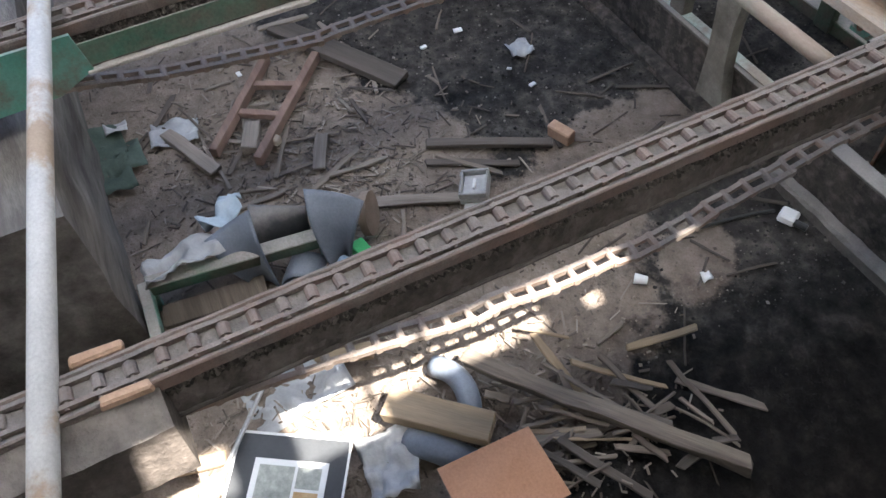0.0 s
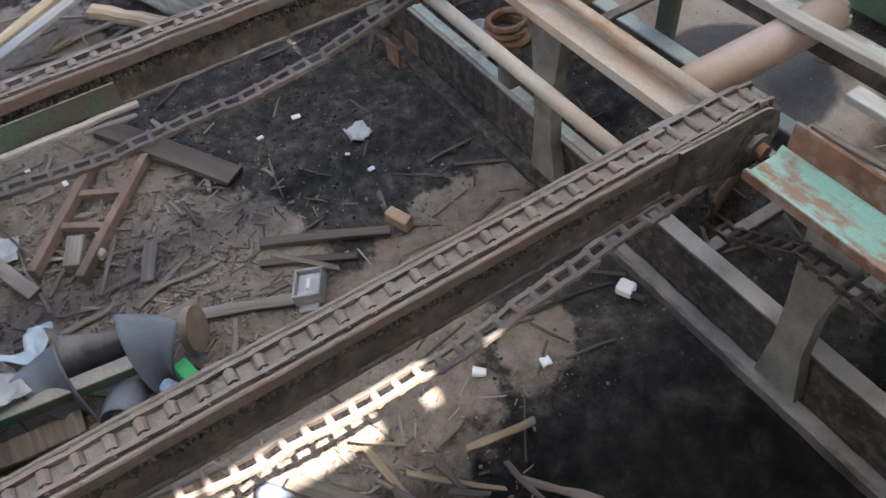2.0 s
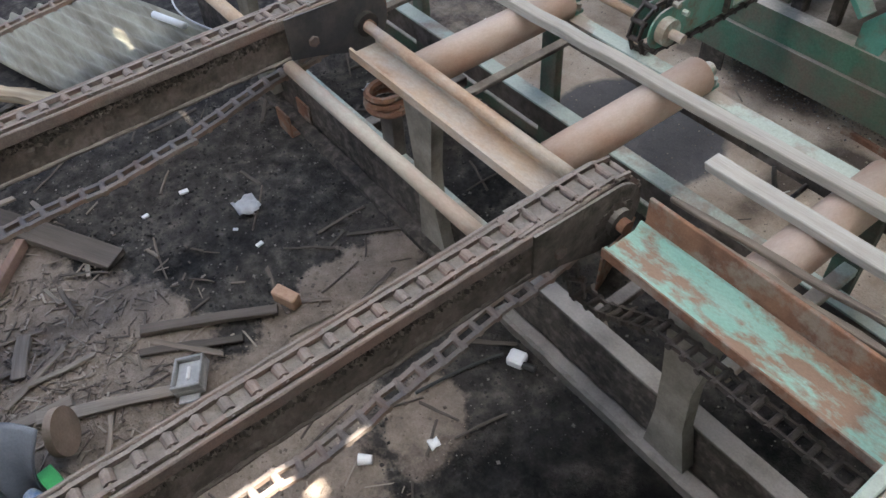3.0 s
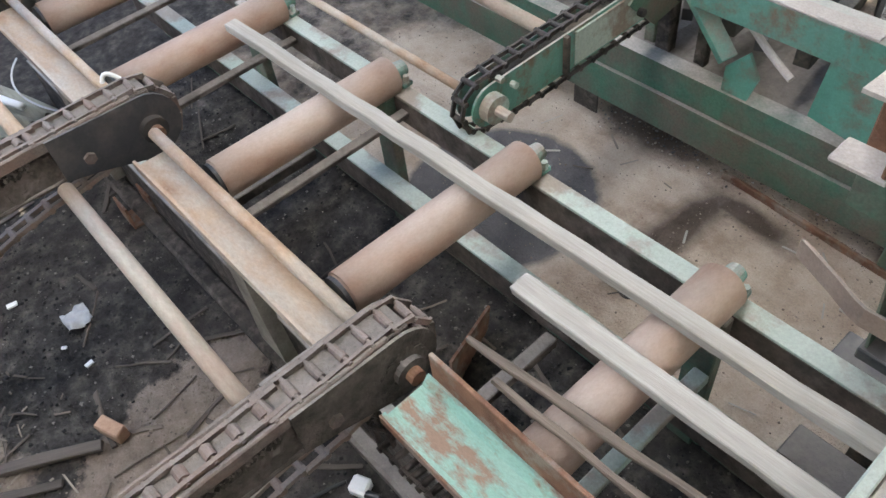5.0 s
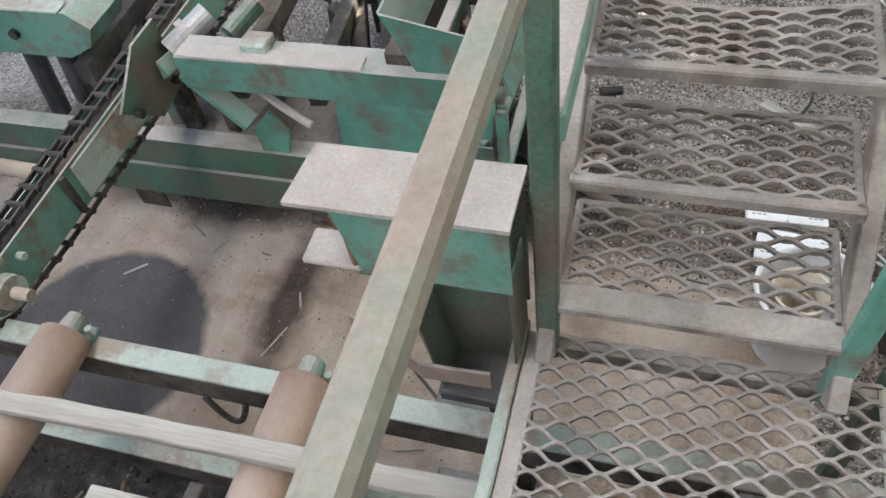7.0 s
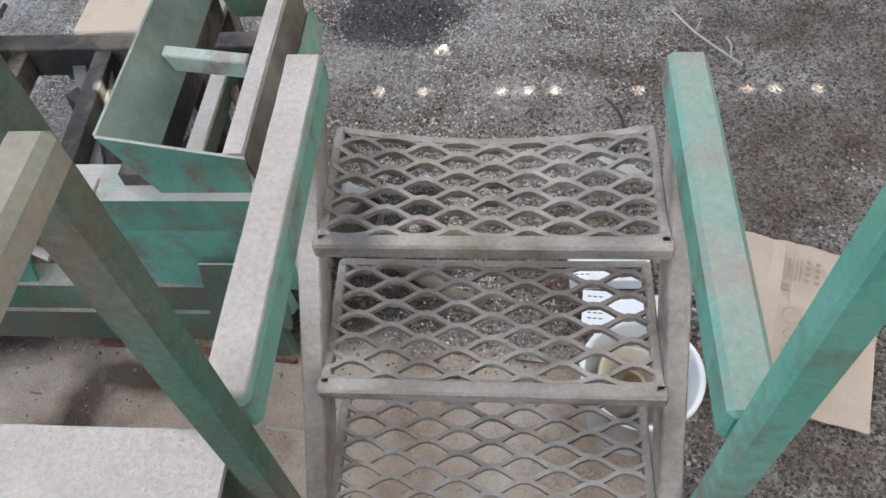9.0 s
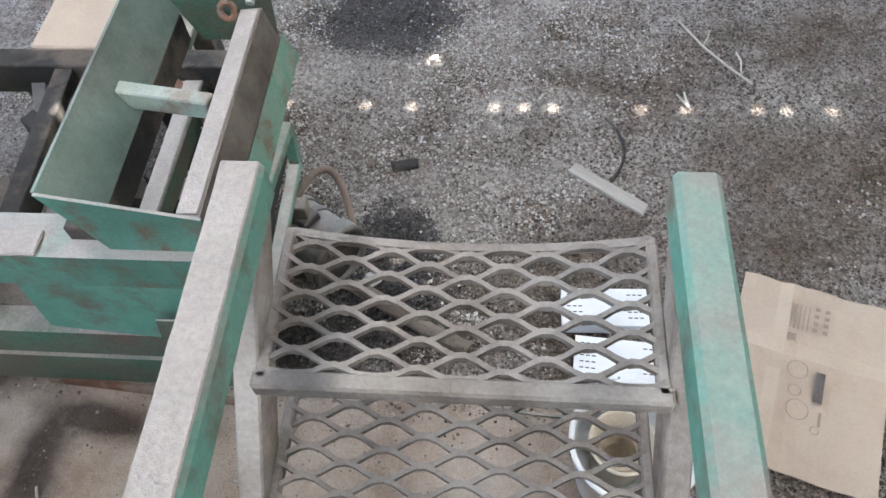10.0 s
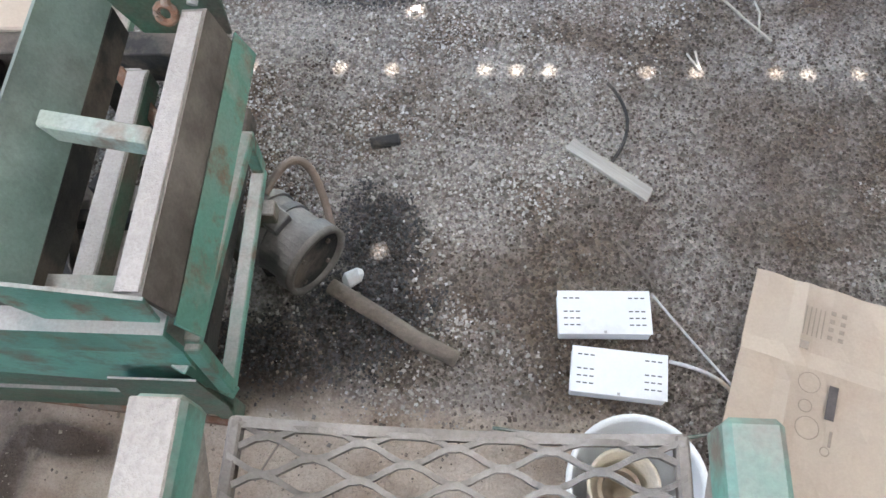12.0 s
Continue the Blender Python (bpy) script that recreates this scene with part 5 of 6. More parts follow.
lone("board_offcut", prism(B(), [(-0.425, 0.985, 0.05), (-0.415, 1.285, 0.06), (-0.17, 1.28, 0.10), (-0.17, 0.98, 0.10)], (0.004, -0.004, 0.014)), CHIPBOARD, (-0.3, 1.15, 0), "orange-brown board offcut tilted on the debris", "board")
lone("steel_rod", tube(B(), on(-0.95, 0.62, 0.10), on(-0.52, 0.28, 0.16), 0.008, 8), GREY_METAL, (-0.7, 0.45, 0.0), "thin grey rod leaning over the picture", "rod")
elbow = hose(B(), curve_pts(on(-0.78, 1.14, 0.03), on(-0.66, 1.22, 0.10), on(-0.56, 1.16, 0.03)), 0.038, 16)
lone("pipe_elbow", elbow, RUBBER, on(-0.66, 1.18), "grey plastic pipe bend in the debris", "pipe", smooth=True)
lone("pipe_elbow", hose(B(), curve_pts(on(-0.58, 0.96, 0.03), on(-0.50, 1.02, 0.08), on(-0.42, 1.10, 0.03)), 0.045, 16), RUBBER, on(-0.5, 1.02), "dark grey pipe piece under the offcut", "pipe", smooth=True)
lone("rust_bracket", profile_x(B(), [(2.60, -0.05), (2.72, -0.05), (2.72, 0.07), (2.71, 0.07), (2.71, -0.04), (2.61, -0.04), (2.61, 0.07), (2.60, 0.07)], -2.50, -2.38), RUSTED, (-2.44, 2.66, -0.05), "rusted U-shaped steel bracket on the soil", "bracket")
coil = thing("chain_coil", (-1.78, 2.76, 0), "coil of rusty chain lying on a short post", "chain")
part("post", box(B(), (-1.75, 2.735, 0.213), (-1.66, 2.79, 0.43)), SHEET_GREY, coil)
for k in range(3):
    part("loop", hose(B(), [(-1.73 + (0.09 - 0.012 * k) * math.cos(a), 2.77 + 0.08 * math.sin(a), 0.446 + 0.028 * k) for a in [radians(d) for d in range(0, 361, 20)]], 0.015, 6, False), RUSTED, coil)
TRANSLUCENT = material("old_corrugated_plastic", [(0.25, 0.24, 0.185), (0.37, 0.355, 0.285)], 5, 0.75, 0, 0.3, stretch=(0.3, 3, 1), second=(0.16, 0.135, 0.10), amount=0.45, edge=0.3)
bm = B()
rows = []
for i in range(7):
    u = i / 6
    row = []
    for j in range(89):
        v = j / 88
        p = Vector((-4.35, 1.55, 0.0)).lerp(Vector((-3.36, 1.84, 0.0)), u) + Vector((0.0, 0.86, 0)) * v
        row.append(bm.verts.new(p + Vector((0, 0, 0.03 + 0.018 * math.sin(v * 2 * math.pi * 11) + 0.02 * noise.noise(p * 2)))))
    rows.append(row)
for ra, rb in zip(rows, rows[1:]):
    for j in range(88):
        bm.faces.new((ra[j], rb[j], rb[j + 1], ra[j + 1]))
cs = lone("corrugated_sheet", bm, TRANSLUCENT, (-3.85, 2.1, 0), "yellowed corrugated plastic sheet lying on the ground", "roof sheet", smooth=True)
cs.modifiers.new("thickness", "SOLIDIFY").thickness = 0.003
FRESH_WOOD = material("fresh_split_wood", [(0.46, 0.33, 0.19), (0.62, 0.50, 0.34)], 7, 0.85, 0, 0.5, 60, stretch=(0.2, 3, 3), second=(0.34, 0.22, 0.13), amount=0.4, edge=0.2)
plank((-3.68, 1.49, 0.07), (-3.26, 1.79, 0.07), 0.085, 0.04, FRESH_WOOD, "splintered yellow board beside the corrugated sheet", group="planks in the pit", jitter=0.014)
plank((-3.58, 0.92, 0.10), (-3.86, 1.46, 0.14), 0.07, 0.03, FRESH_WOOD, "orange-yellow board lying beyond the conveyor", group="planks in the pit", jitter=0.006)
plank((-3.48, 0.95, 0.10), (-3.76, 1.50, 0.14), 0.07, 0.03, BOARD, "pale grey board lying beyond the conveyor", group="planks in the pit", jitter=0.006)
lone("white_tube", tube(B(), (-3.68, 2.49, 0.085), (-3.45, 2.57, 0.085), 0.02, 12), WHITE, (-3.9, 2.45, 0.05), "white plastic tube on the corrugated sheet", "tube", smooth=True)
lone("white_cable", hose(B(), curve_pts((-3.95, 2.72, 0.06), (-3.42, 2.42, 0.16), (-3.05, 2.86, 0.05), 16), 0.005), WHITE_PIPE, (-3.2, 2.5, 0.05), "loose white cable on the ground", "cable", smooth=True)

# under and between the rollers
lone("rust_plate", prism(B(), [(-0.87, 3.30, 0.12), (-0.80, 3.05, 0.11), (-0.79, 3.03, -0.05), (-0.82, 3.12, -0.05), (-0.87, 3.28, 0.0)], (0.010, 0.003, 0.0)), RUSTED, (-0.7, 3.15, 0.1), "bent rusted plate under the rollers", "plate")
sheet("crumpled_paper", [on(-2.45, 3.05, 0.03), on(-2.43, 3.15, 0.05), on(-2.33, 3.15, 0.03), on(-2.34, 3.05, 0.04)], 8, PLASTIC, "crumpled grey paper under the rollers", "paper", 0.03, 16)
sheet("crumpled_paper", [(-2.10, 3.47, 0.30), (-2.09, 3.57, 0.33), (-1.98, 3.57, 0.31), (-1.99, 3.46, 0.29)], 6, WHITE, "white paper sheet caught in the frame", "paper", 0.01, 16)
lone("hanging_cable", hose(B(), curve_pts((-0.47, 3.45, 0.56), (-0.41, 3.43, 0.36), (-0.35, 3.45, 0.56)), 0.009), GREASE, (-0.55, 3.45, 0.3), "dark hose hanging below the bed rail", "hose", smooth=True)
lone("hanging_cable", hose(B(), curve_pts((-2.05, 2.70, 0.80), (-2.1, 2.72, 0.95), (-1.98, 2.82, 0.72)), 0.008), WHITE, (-2.05, 2.75, 0.7), "pale cable looped by the bearing", "cable", smooth=True)
drive = thing("drive_chain", (0.2, 2.57, 0.6), "black greasy drive chain below the teal channel", "chain")
run_chain(drive, LINK_DARK, [(-0.60, 2.63, 0.60), (-0.53, 2.63, 0.51), (-0.44, 2.63, 0.515), (-0.20, 2.605, 0.675), (0.0, 2.582, 0.70), (1.15, 2.582, 0.715)], 0.05)

def shell_along(centre, axis, prof, seg=36):
    """A turned ring about an axis: radius and height pairs."""
    turn_ = axis.normalized().to_track_quat("Z", "Y").to_matrix()
    bm_ = B()
    rings_ = [[bm_.verts.new(centre + turn_ @ Vector((r_ * math.cos(k * 2 * math.pi / seg), r_ * math.sin(k * 2 * math.pi / seg), h_))) for k in range(seg)] for r_, h_ in prof]
    for ra_, rb_ in zip(rings_, rings_[1:]):
        for k in range(seg):
            bm_.faces.new((ra_[k], ra_[(k + 1) % seg], rb_[(k + 1) % seg], rb_[k]))
    return bm_


# ---- east side: green machine frame ----
mach = thing("sawing_machine", (-0.7, 4.5, 0), "dusty green welded machine frame", "machine frame")
CH = [(4.42, 0.0), (4.50, 0.0), (4.50, 0.012), (4.432, 0.012), (4.432, 0.108), (4.50, 0.108), (4.50, 0.12), (4.42, 0.12)]
part("lower_beam", profile_x(B(), [(y + 0.03, z * 1.38 + 0.108) for y, z in CH], -3.4, 0.02), GREEN_DIRTY, mach)
part("middle_beam", profile_x(B(), [(y + 0.038, z * 1.08 + 0.284) for y, z in CH], -3.4, 0.02), GREEN_DIRTY, mach)
part("upper_beam", profile_x(B(), [(4.43, 0.73), (4.55, 0.73), (4.55, 0.742), (4.442, 0.742), (4.442, 0.841), (4.55, 0.841), (4.55, 0.853), (4.43, 0.853)], -0.95, 0.11), GREEN, mach, "green channel with a worn pale top")
part("front_plate", prism(B(), [(-0.42, 4.436, 0.728), (0.10, 4.436, 0.728), (0.06, 4.436, 0.42), (-0.44, 4.436, 0.50)], (0, 0.012, 0)), GREEN_BARE, mach)
part("top_strip", box(B(), (-0.95, 4.43, 0.854), (-0.30, 4.50, 0.862)), DUSTY, mach, "worn pale top strip")
for x in (-1.43, -3.0):
    part("leg", box(B(), (x - 0.07, 4.462, -0.02), (x + 0.07, 4.472, 0.107)), WEB, mach)
    part("leg_flange", box(B(), (x - 0.07, 4.472, -0.02), (x - 0.058, 4.53, 0.107)), GREEN_DIRTY, mach)
part("post", prism(B(), [(-0.79, 4.47, 0.40), (-0.69, 4.47, 0.39), (-0.655, 4.47, 0.52), (-0.71, 4.47, 0.61), (-0.79, 4.47, 0.52)], (0, 0.014, 0)), GREEN_BARE, mach, "bent green tab")
part("post", box(B(), (-0.98, 4.56, 0.30), (-0.93, 4.60, 0.70)), WEB, mach)
part("post", box(B(), (-1.22, 4.56, 0.30), (-1.17, 4.60, 0.70)), GREEN_DIRTY, mach)
part("dirt_tray", crusted(box(B(), (-1.7, 4.54, 0.37), (-0.02, 5.0, 0.40)), 0.02), CRUST, mach, "inner tray heaped with dirt")
part("inclined_arm", bar(B(), (-0.99, 4.50, 0.74), (-0.78, 4.46, 0.56), 0.07, 0.03, 10), GREEN_BARE, mach, "bent green arm")
part("arm_head", bar(B(), (-1.12, 4.53, 0.70), (-1.02, 4.50, 0.78), 0.10, 0.06), GREEN_BARE, mach)
part("diagonal_brace", bar(B(), (0.06, 4.44, 0.62), (0.07, 4.46, 0.30), 0.04, 0.035), GREEN, mach)
part("skew_foot", prism(B(), [(-0.16, 4.40, 0.30), (0.08, 4.40, 0.28), (0.10, 4.40, 0.40), (0.10, 4.40, 0.62), (-0.10, 4.40, 0.62)], (0, 0.005, 0)), GREEN_DIRTY, mach)
side = [(0.125, 4.425, 0.48), (0.125, 4.45, 0.74), (0.135, 4.99, 0.68), (0.125, 4.99, 0.52)]
for p, q in zip(side, side[1:] + side[:1]):
    part("side_angle", bar(B(), p, q, 0.035, 0.03), GREEN, mach)
for x in (-0.06, 0.09):
    part("foot", box(B(), (x - 0.03, 4.95, -0.02), (x + 0.03, 5.0, 0.34)), GREEN_DIRTY, mach)
part("leg", box(B(), (-0.04, 4.44, -0.02), (0.02, 4.49, 0.40)), GREEN_DIRTY, mach)
part("rear_beam", box(B(), (-1.6, 5.28, 0.50), (0.0, 5.36, 0.62)), GREASE, mach)
for x in (-1.5, -1.18, -0.86, -0.56):
    part("cross_beam", bar(B(), (x, 4.56, 0.62), (x - 0.10, 5.32, 0.56), 0.06, 0.09), GREASE, mach, "black greasy cross beam")
    part("truss_bar", bar(B(), (x + 0.12, 4.60, 0.56), (x - 0.22, 5.30, 0.52), 0.045, 0.05), BLACK_PAINT, mach)
    part("cross_leg", bar(B(), (x - 0.10, 5.05, 0.62), (x - 0.20, 5.12, -0.02), 0.05, 0.07), GREASE, mach)
for x in (-0.42, -0.30):
    part("truss_bar", bar(B(), (x, 4.62, 0.50), (x - 0.25, 5.28, 0.55), 0.06, 0.08), GREASE, mach)
    part("cross_leg", bar(B(), (x, 4.95, 0.50), (x - 0.06, 4.98, -0.02), 0.05, 0.06), GREASE, mach)
act = thing("actuator", (-0.98, 4.6, 0.8), "dusty steel pneumatic cylinder with a grey hose", "actuator")
part("barrel", tube(B(), (-1.03, 4.52, 0.80), (-0.93, 4.66, 0.86), 0.042, 18), GREY_METAL, act)
part("clamp_ring", tube(B(), (-0.99, 4.575, 0.824), (-0.975, 4.597, 0.833), 0.055, 18), DUSTY, act)
part("valve", box(B(), (-0.88, 4.52, 0.70), (-0.80, 4.57, 0.75), Matrix.Rotation(0.4, 4, "Z")), GREY_METAL, act)
part("hose", hose(B(), curve_pts((-0.84, 4.54, 0.74), (-0.66, 4.46, 0.66), (-0.52, 4.42, 0.62)), 0.014, 10), DUSTY, act)
part("cylinder", tube(B(), (-0.82, 4.58, 0.84), (-0.76, 4.70, 0.88), 0.035, 14), GREEN_DIRTY, act)
part("bracket", box(B(), (-0.72, 4.47, 0.855), (-0.63, 4.55, 0.89)), PALE_GREEN, act)
wing = thing("green_motor_housing", (-1.75, 4.7, 0.5), "green machine housing with a sloped end", "machine housing")
part("body", prism(B(), [(-2.4, 4.60, 0.66), (-1.56, 4.60, 0.66), (-1.44, 4.60, 0.72), (-1.40, 4.60, 0.80), (-1.48, 4.60, 0.86), (-2.4, 4.60, 0.86)], (0, 0.22, 0)), GREEN, wing)
part("dusty_cap", box(B(), (-2.4, 4.59, 0.862), (-1.50, 4.66, 0.872)), PALE_GREEN, wing)
part("bolt", tube(B(), (-1.75, 4.599, 0.76), (-1.75, 4.58, 0.76), 0.02, 8), GREASE, wing)
for x in (-1.66, -1.82):
    part("black_pipe", tube(B(), (x, 4.68, 0.66), (x - 0.05, 4.62, -0.02), 0.04, 16), BLACK_PAINT, wing)
hop = thing("green_hopper", (-0.11, 4.8, 0.86), "open green steel trough with dusty rails inside", "trough")
part("front_plate", prism(B(), [(-0.13, 4.455, 0.855), (0.10, 4.455, 0.855), (0.115, 4.455, 0.975), (-0.215, 4.455, 1.05)], (0, 0.008, 0)), GREEN, hop)
# Plate colour carries the trough's inner shade.
part("left_plate", prism(B(), [(-0.215, 4.464, 1.05), (-0.215, 5.20, 1.05), (-0.150, 5.20, 0.90), (-0.145, 4.464, 0.90)], (-0.007, 0, 0)), GREEN_SHADED, hop, "grey-green inner plate with shade painted in dark patches")
part("rear_plate", prism(B(), [(-0.215, 5.202, 1.05), (0.115, 5.202, 1.0), (0.10, 5.202, 0.80), (-0.115, 5.202, 0.80)], (0, 0.007, 0)), GREEN_DIRTY, hop)
part("right_rail", prism(B(), [(0.055, 4.464, 0.97), (0.112, 4.464, 0.975), (0.135, 4.464, 0.865), (0.123, 4.464, 0.86), (0.104, 4.464, 0.962), (0.057, 4.464, 0.957)], (0, 0.66, 0)), SHEET_GREY, hop, "grey-brown rail")
part("dust_layer", prism(B(), [(0.057, 4.47, 0.9735), (0.108, 4.47, 0.978), (0.106, 4.47, 0.982), (0.060, 4.47, 0.978)], (0, 0.64, 0)), DUSTY, hop, "thick pale dust on the rail")
# Black box fills the gap below the plate, where deep shade lies.
part("dark_underside", box(B(), (-0.235, 4.48, 0.80), (-0.150, 5.20, 0.895)), GREASE, hop)
part("diagonal_bar", bar(B(), (-0.33, 5.30, 0.56), (-0.13, 5.08, 0.52), 0.035, 0.03), RUSTED, hop)
part("outer_flange", prism(B(), [(0.137, 4.45, 0.87), (0.165, 4.45, 0.79), (0.158, 4.45, 0.785), (0.131, 4.45, 0.862)], (0, 0.70, 0)), GREEN, hop)
part("cross_bar", box(B(), (-0.19, 4.80, 0.925), (0.055, 4.84, 0.98), Matrix.Rotation(radians(-9), 4, "Z")), PALE_GREEN, hop)
part("inner_bar", box(B(), (-0.255, 4.52, 0.52), (-0.195, 5.25, 0.597)), GREEN_DIRTY, hop)
part("dust_layer", box(B(), (-0.253, 4.53, 0.5975), (-0.199, 5.24, 0.602)), DUSTY, hop)
part("dark_beam", box(B(), (-0.10, 4.50, 0.42), (0.06, 5.20, 0.50)), GREASE, hop)
part("lower_bar", box(B(), (-0.42, 5.27, 0.52), (-0.24, 5.33, 0.56)), DUSTY, hop)
part("lower_bar", box(B(), (-0.50, 4.86, 0.40), (0.05, 4.90, 0.45)), GREASE, hop)
part("eye_hook", hose(B(), [(0.030 + 0.020 * math.cos(a), 5.10 + 0.008 * math.sin(a), 0.985 + 0.020 * math.sin(a)) for a in [radians(d) for d in range(0, 361, 30)]], 0.009, 8, False), RUSTED, hop, "dusty eye hook")
part("hook_arm", hose(B(), [(0.036, 5.105, 1.005), (0.040, 5.125, 1.03), (0.055, 5.17, 1.05), (0.065, 5.24, 1.06), (0.07, 5.33, 1.065)], 0.011, 8), RUSTED, hop)
part("hook_rod", hose(B(), [(0.085, 5.12, 0.99), (0.09, 5.20, 1.03), (0.095, 5.33, 1.05)], 0.012, 8), GREY_METAL, hop)
MOTOR = material("dusty_dark_motor_casing", [(0.055, 0.055, 0.058), (0.13, 0.128, 0.128)], 7, 0.5, 0.2, 0.3, 100, second=(0.20, 0.185, 0.17), amount=0.4, edge=0.3, dust=0.35)
mot = thing("electric_motor", (0.13, 4.95, 0), "dusty dark electric motor with a grey cable", "motor")
MA, MB = Vector((0.03, 5.02, 0.15)), Vector((0.205, 4.90, 0.15))
part("body", tube(B(), MA, MB, 0.108, 36), MOTOR, mot)
for f0, f1, r_ in ((-0.02, 0.10, 0.116), (0.30, 0.42, 0.114), (0.80, 0.99, 0.119)):
    part("band", tube(B(), MA.lerp(MB, f0), MA.lerp(MB, f1), r_, 36), MOTOR, mot, "raised casing band")
part("end_rim", shell_along(MB, MB - MA, [(0.119, -0.004), (0.119, 0.018), (0.104, 0.018), (0.100, -0.003)]), SHEET_GREY, mot, "dusty grey end rim", smooth=True)
part("hub_cover", tube(B(), MB, MB + (MB - MA).normalized() * 0.004, 0.100, 28), GREASE, mot, "black open end")
for a in range(0, 360, 90):
    q = MB + (MB - MA).normalized() * 0.006 + Vector((0.04 * math.cos(radians(a + 30)), 0.06 * math.cos(radians(a + 30)), 0.07 * math.sin(radians(a + 30))))
    part("bolt", tube(B(), q, q + (MB - MA).normalized() * 0.008, 0.008, 6), CHAIN, mot)
part("base", box(B(), (0.02, 4.90, -0.01), (0.20, 5.04, 0.06)), GREASE, mot)
part("terminal_box", box(B(), (0.06, 4.94, 0.245), (0.14, 5.01, 0.285), Matrix.Rotation(-0.6, 4, "Z")), MOTOR, mot)
part("cable", hose(B(), curve_pts((0.06, 5.06, 0.26), (0.17, 5.30, 0.34), (0.22, 5.06, 0.04)), 0.013, 10), STRIP, mot, "dusty brown cable")
BARK = material("dry_branch_bark", [(0.13, 0.105, 0.085), (0.21, 0.175, 0.145)], 12, 0.95, 0, 0.8, 80)
lone("branch", hose(B(), [(0.24, 4.86, 0.04), (0.33, 4.81, 0.035), (0.42, 4.76, 0.03), (0.52, 4.70, 0.025), (0.64, 4.645, 0.02)], 0.026, 10), BARK, (0.45, 4.75, 0), "thick dry branch piece on the gravel", "branch", smooth=True)
lone("stone", box(B(), (0.27, 4.87, 0.0), (0.34, 4.92, 0.05), Matrix.Rotation(0.6, 4, "Z"), 0.015, 0.008), WHITE_METAL, (0.3, 4.9, 0), "pale broken stone beside the branch", "stone")

# dusty box on a bracket beside the stair
db = thing("machine_guard_box", (0.21, 3.6, 0.6), "green steel guard box with a dust-covered lid", "guard box")
part("lid", prism(B(), [(0.02, 3.50, 1.385), (0.415, 3.50, 1.385), (0.415, 3.645, 1.385), (0.03, 3.645, 1.385)], (0, 0, 0.010)), DUSTY, db, "lid thick with dust")
part("front_panel", prism(B(), [(0.10, 3.505, 1.38), (0.41, 3.505, 1.38), (0.41, 3.505, 1.21), (0.13, 3.505, 1.21)], (0, 0.006, 0)), GREEN, db)
part("end_panel", box(B(), (0.035, 3.595, 1.20), (0.14, 3.603, 1.383)), RUSTED, db)
part("side_flange", box(B(), (0.105, 3.512, 1.214), (0.118, 3.594, 1.38)), RUSTED, db)
part("back_panel", box(B(), (0.03, 3.635, 1.0), (0.41, 3.641, 1.38)), GREEN_DIRTY, db)
part("recess_back", prism(B(), [(0.17, 3.64, 1.21), (0.40, 3.64, 1.21), (0.40, 3.64, 0.74), (0.22, 3.64, 0.74)], (0, 0.006, 0)), GREEN_DIRTY, db)
part("recess_side", prism(B(), [(0.17, 3.53, 1.21), (0.17, 3.638, 1.21), (0.22, 3.638, 0.74), (0.22, 3.53, 0.74)], (0.006, 0, 0)), GREEN_DIRTY, db)
part("recess_side", box(B(), (0.395, 3.53, 0.74), (0.401, 3.638, 1.21)), GREEN_DIRTY, db)
# Black colour stands in for the shade deep in the recess.
part("recess_floor", box(B(), (0.21, 3.52, 0.70), (0.41, 3.645, 0.738)), BLACK_PAINT, db, "recess floor coloured black for the shade inside")
part("leg", box(B(), (0.30, 3.585, -0.02), (0.40, 3.635, 0.70)), GREASE, db)
part("low_ledge", box(B(), (0.0, 3.513, 1.197), (0.122, 3.594, 1.212)), DUSTY, db, "ledge thick with dust")

# curved strip and slab edge on the concrete
db.location += Vector((-0.028, -0.008, -0.010))
bm = B()
pts = [Vector((-0.003, 3.600, 0.911)), Vector((0.112, 3.545, 0.918)), Vector((0.175, 3.515, 0.917)), Vector((0.206, 3.500, 0.923)), Vector((0.284, 3.500, 0.926)), Vector((0.362, 3.500, 0.930))]
lo = [bm.verts.new(p - Vector((0, 0, 0.06))) for p in pts]
hi = [bm.verts.new(p) for p in pts]
for i in range(5):
    bm.faces.new((lo[i], lo[i + 1], hi[i + 1], hi[i]))
strip_ = lone("bent_steel_strip", bm, STRIP, pts[3], "bent brown steel strip fixed below the guard box", "steel strip")
strip_.location += Vector((-0.045, 0.0, -0.055))
strip_.modifiers.new("thickness", "SOLIDIFY").thickness = 0.008
lone("concrete_kerb", bar(B(), (-0.71, 4.492, 0.01), (0.03, 4.432, 0.01), 0.022, 0.04, 0, 0.004, 0.003), RUSTED, (-0.3, 4.4, 0), "low rusty angle let into the concrete", "angle iron")

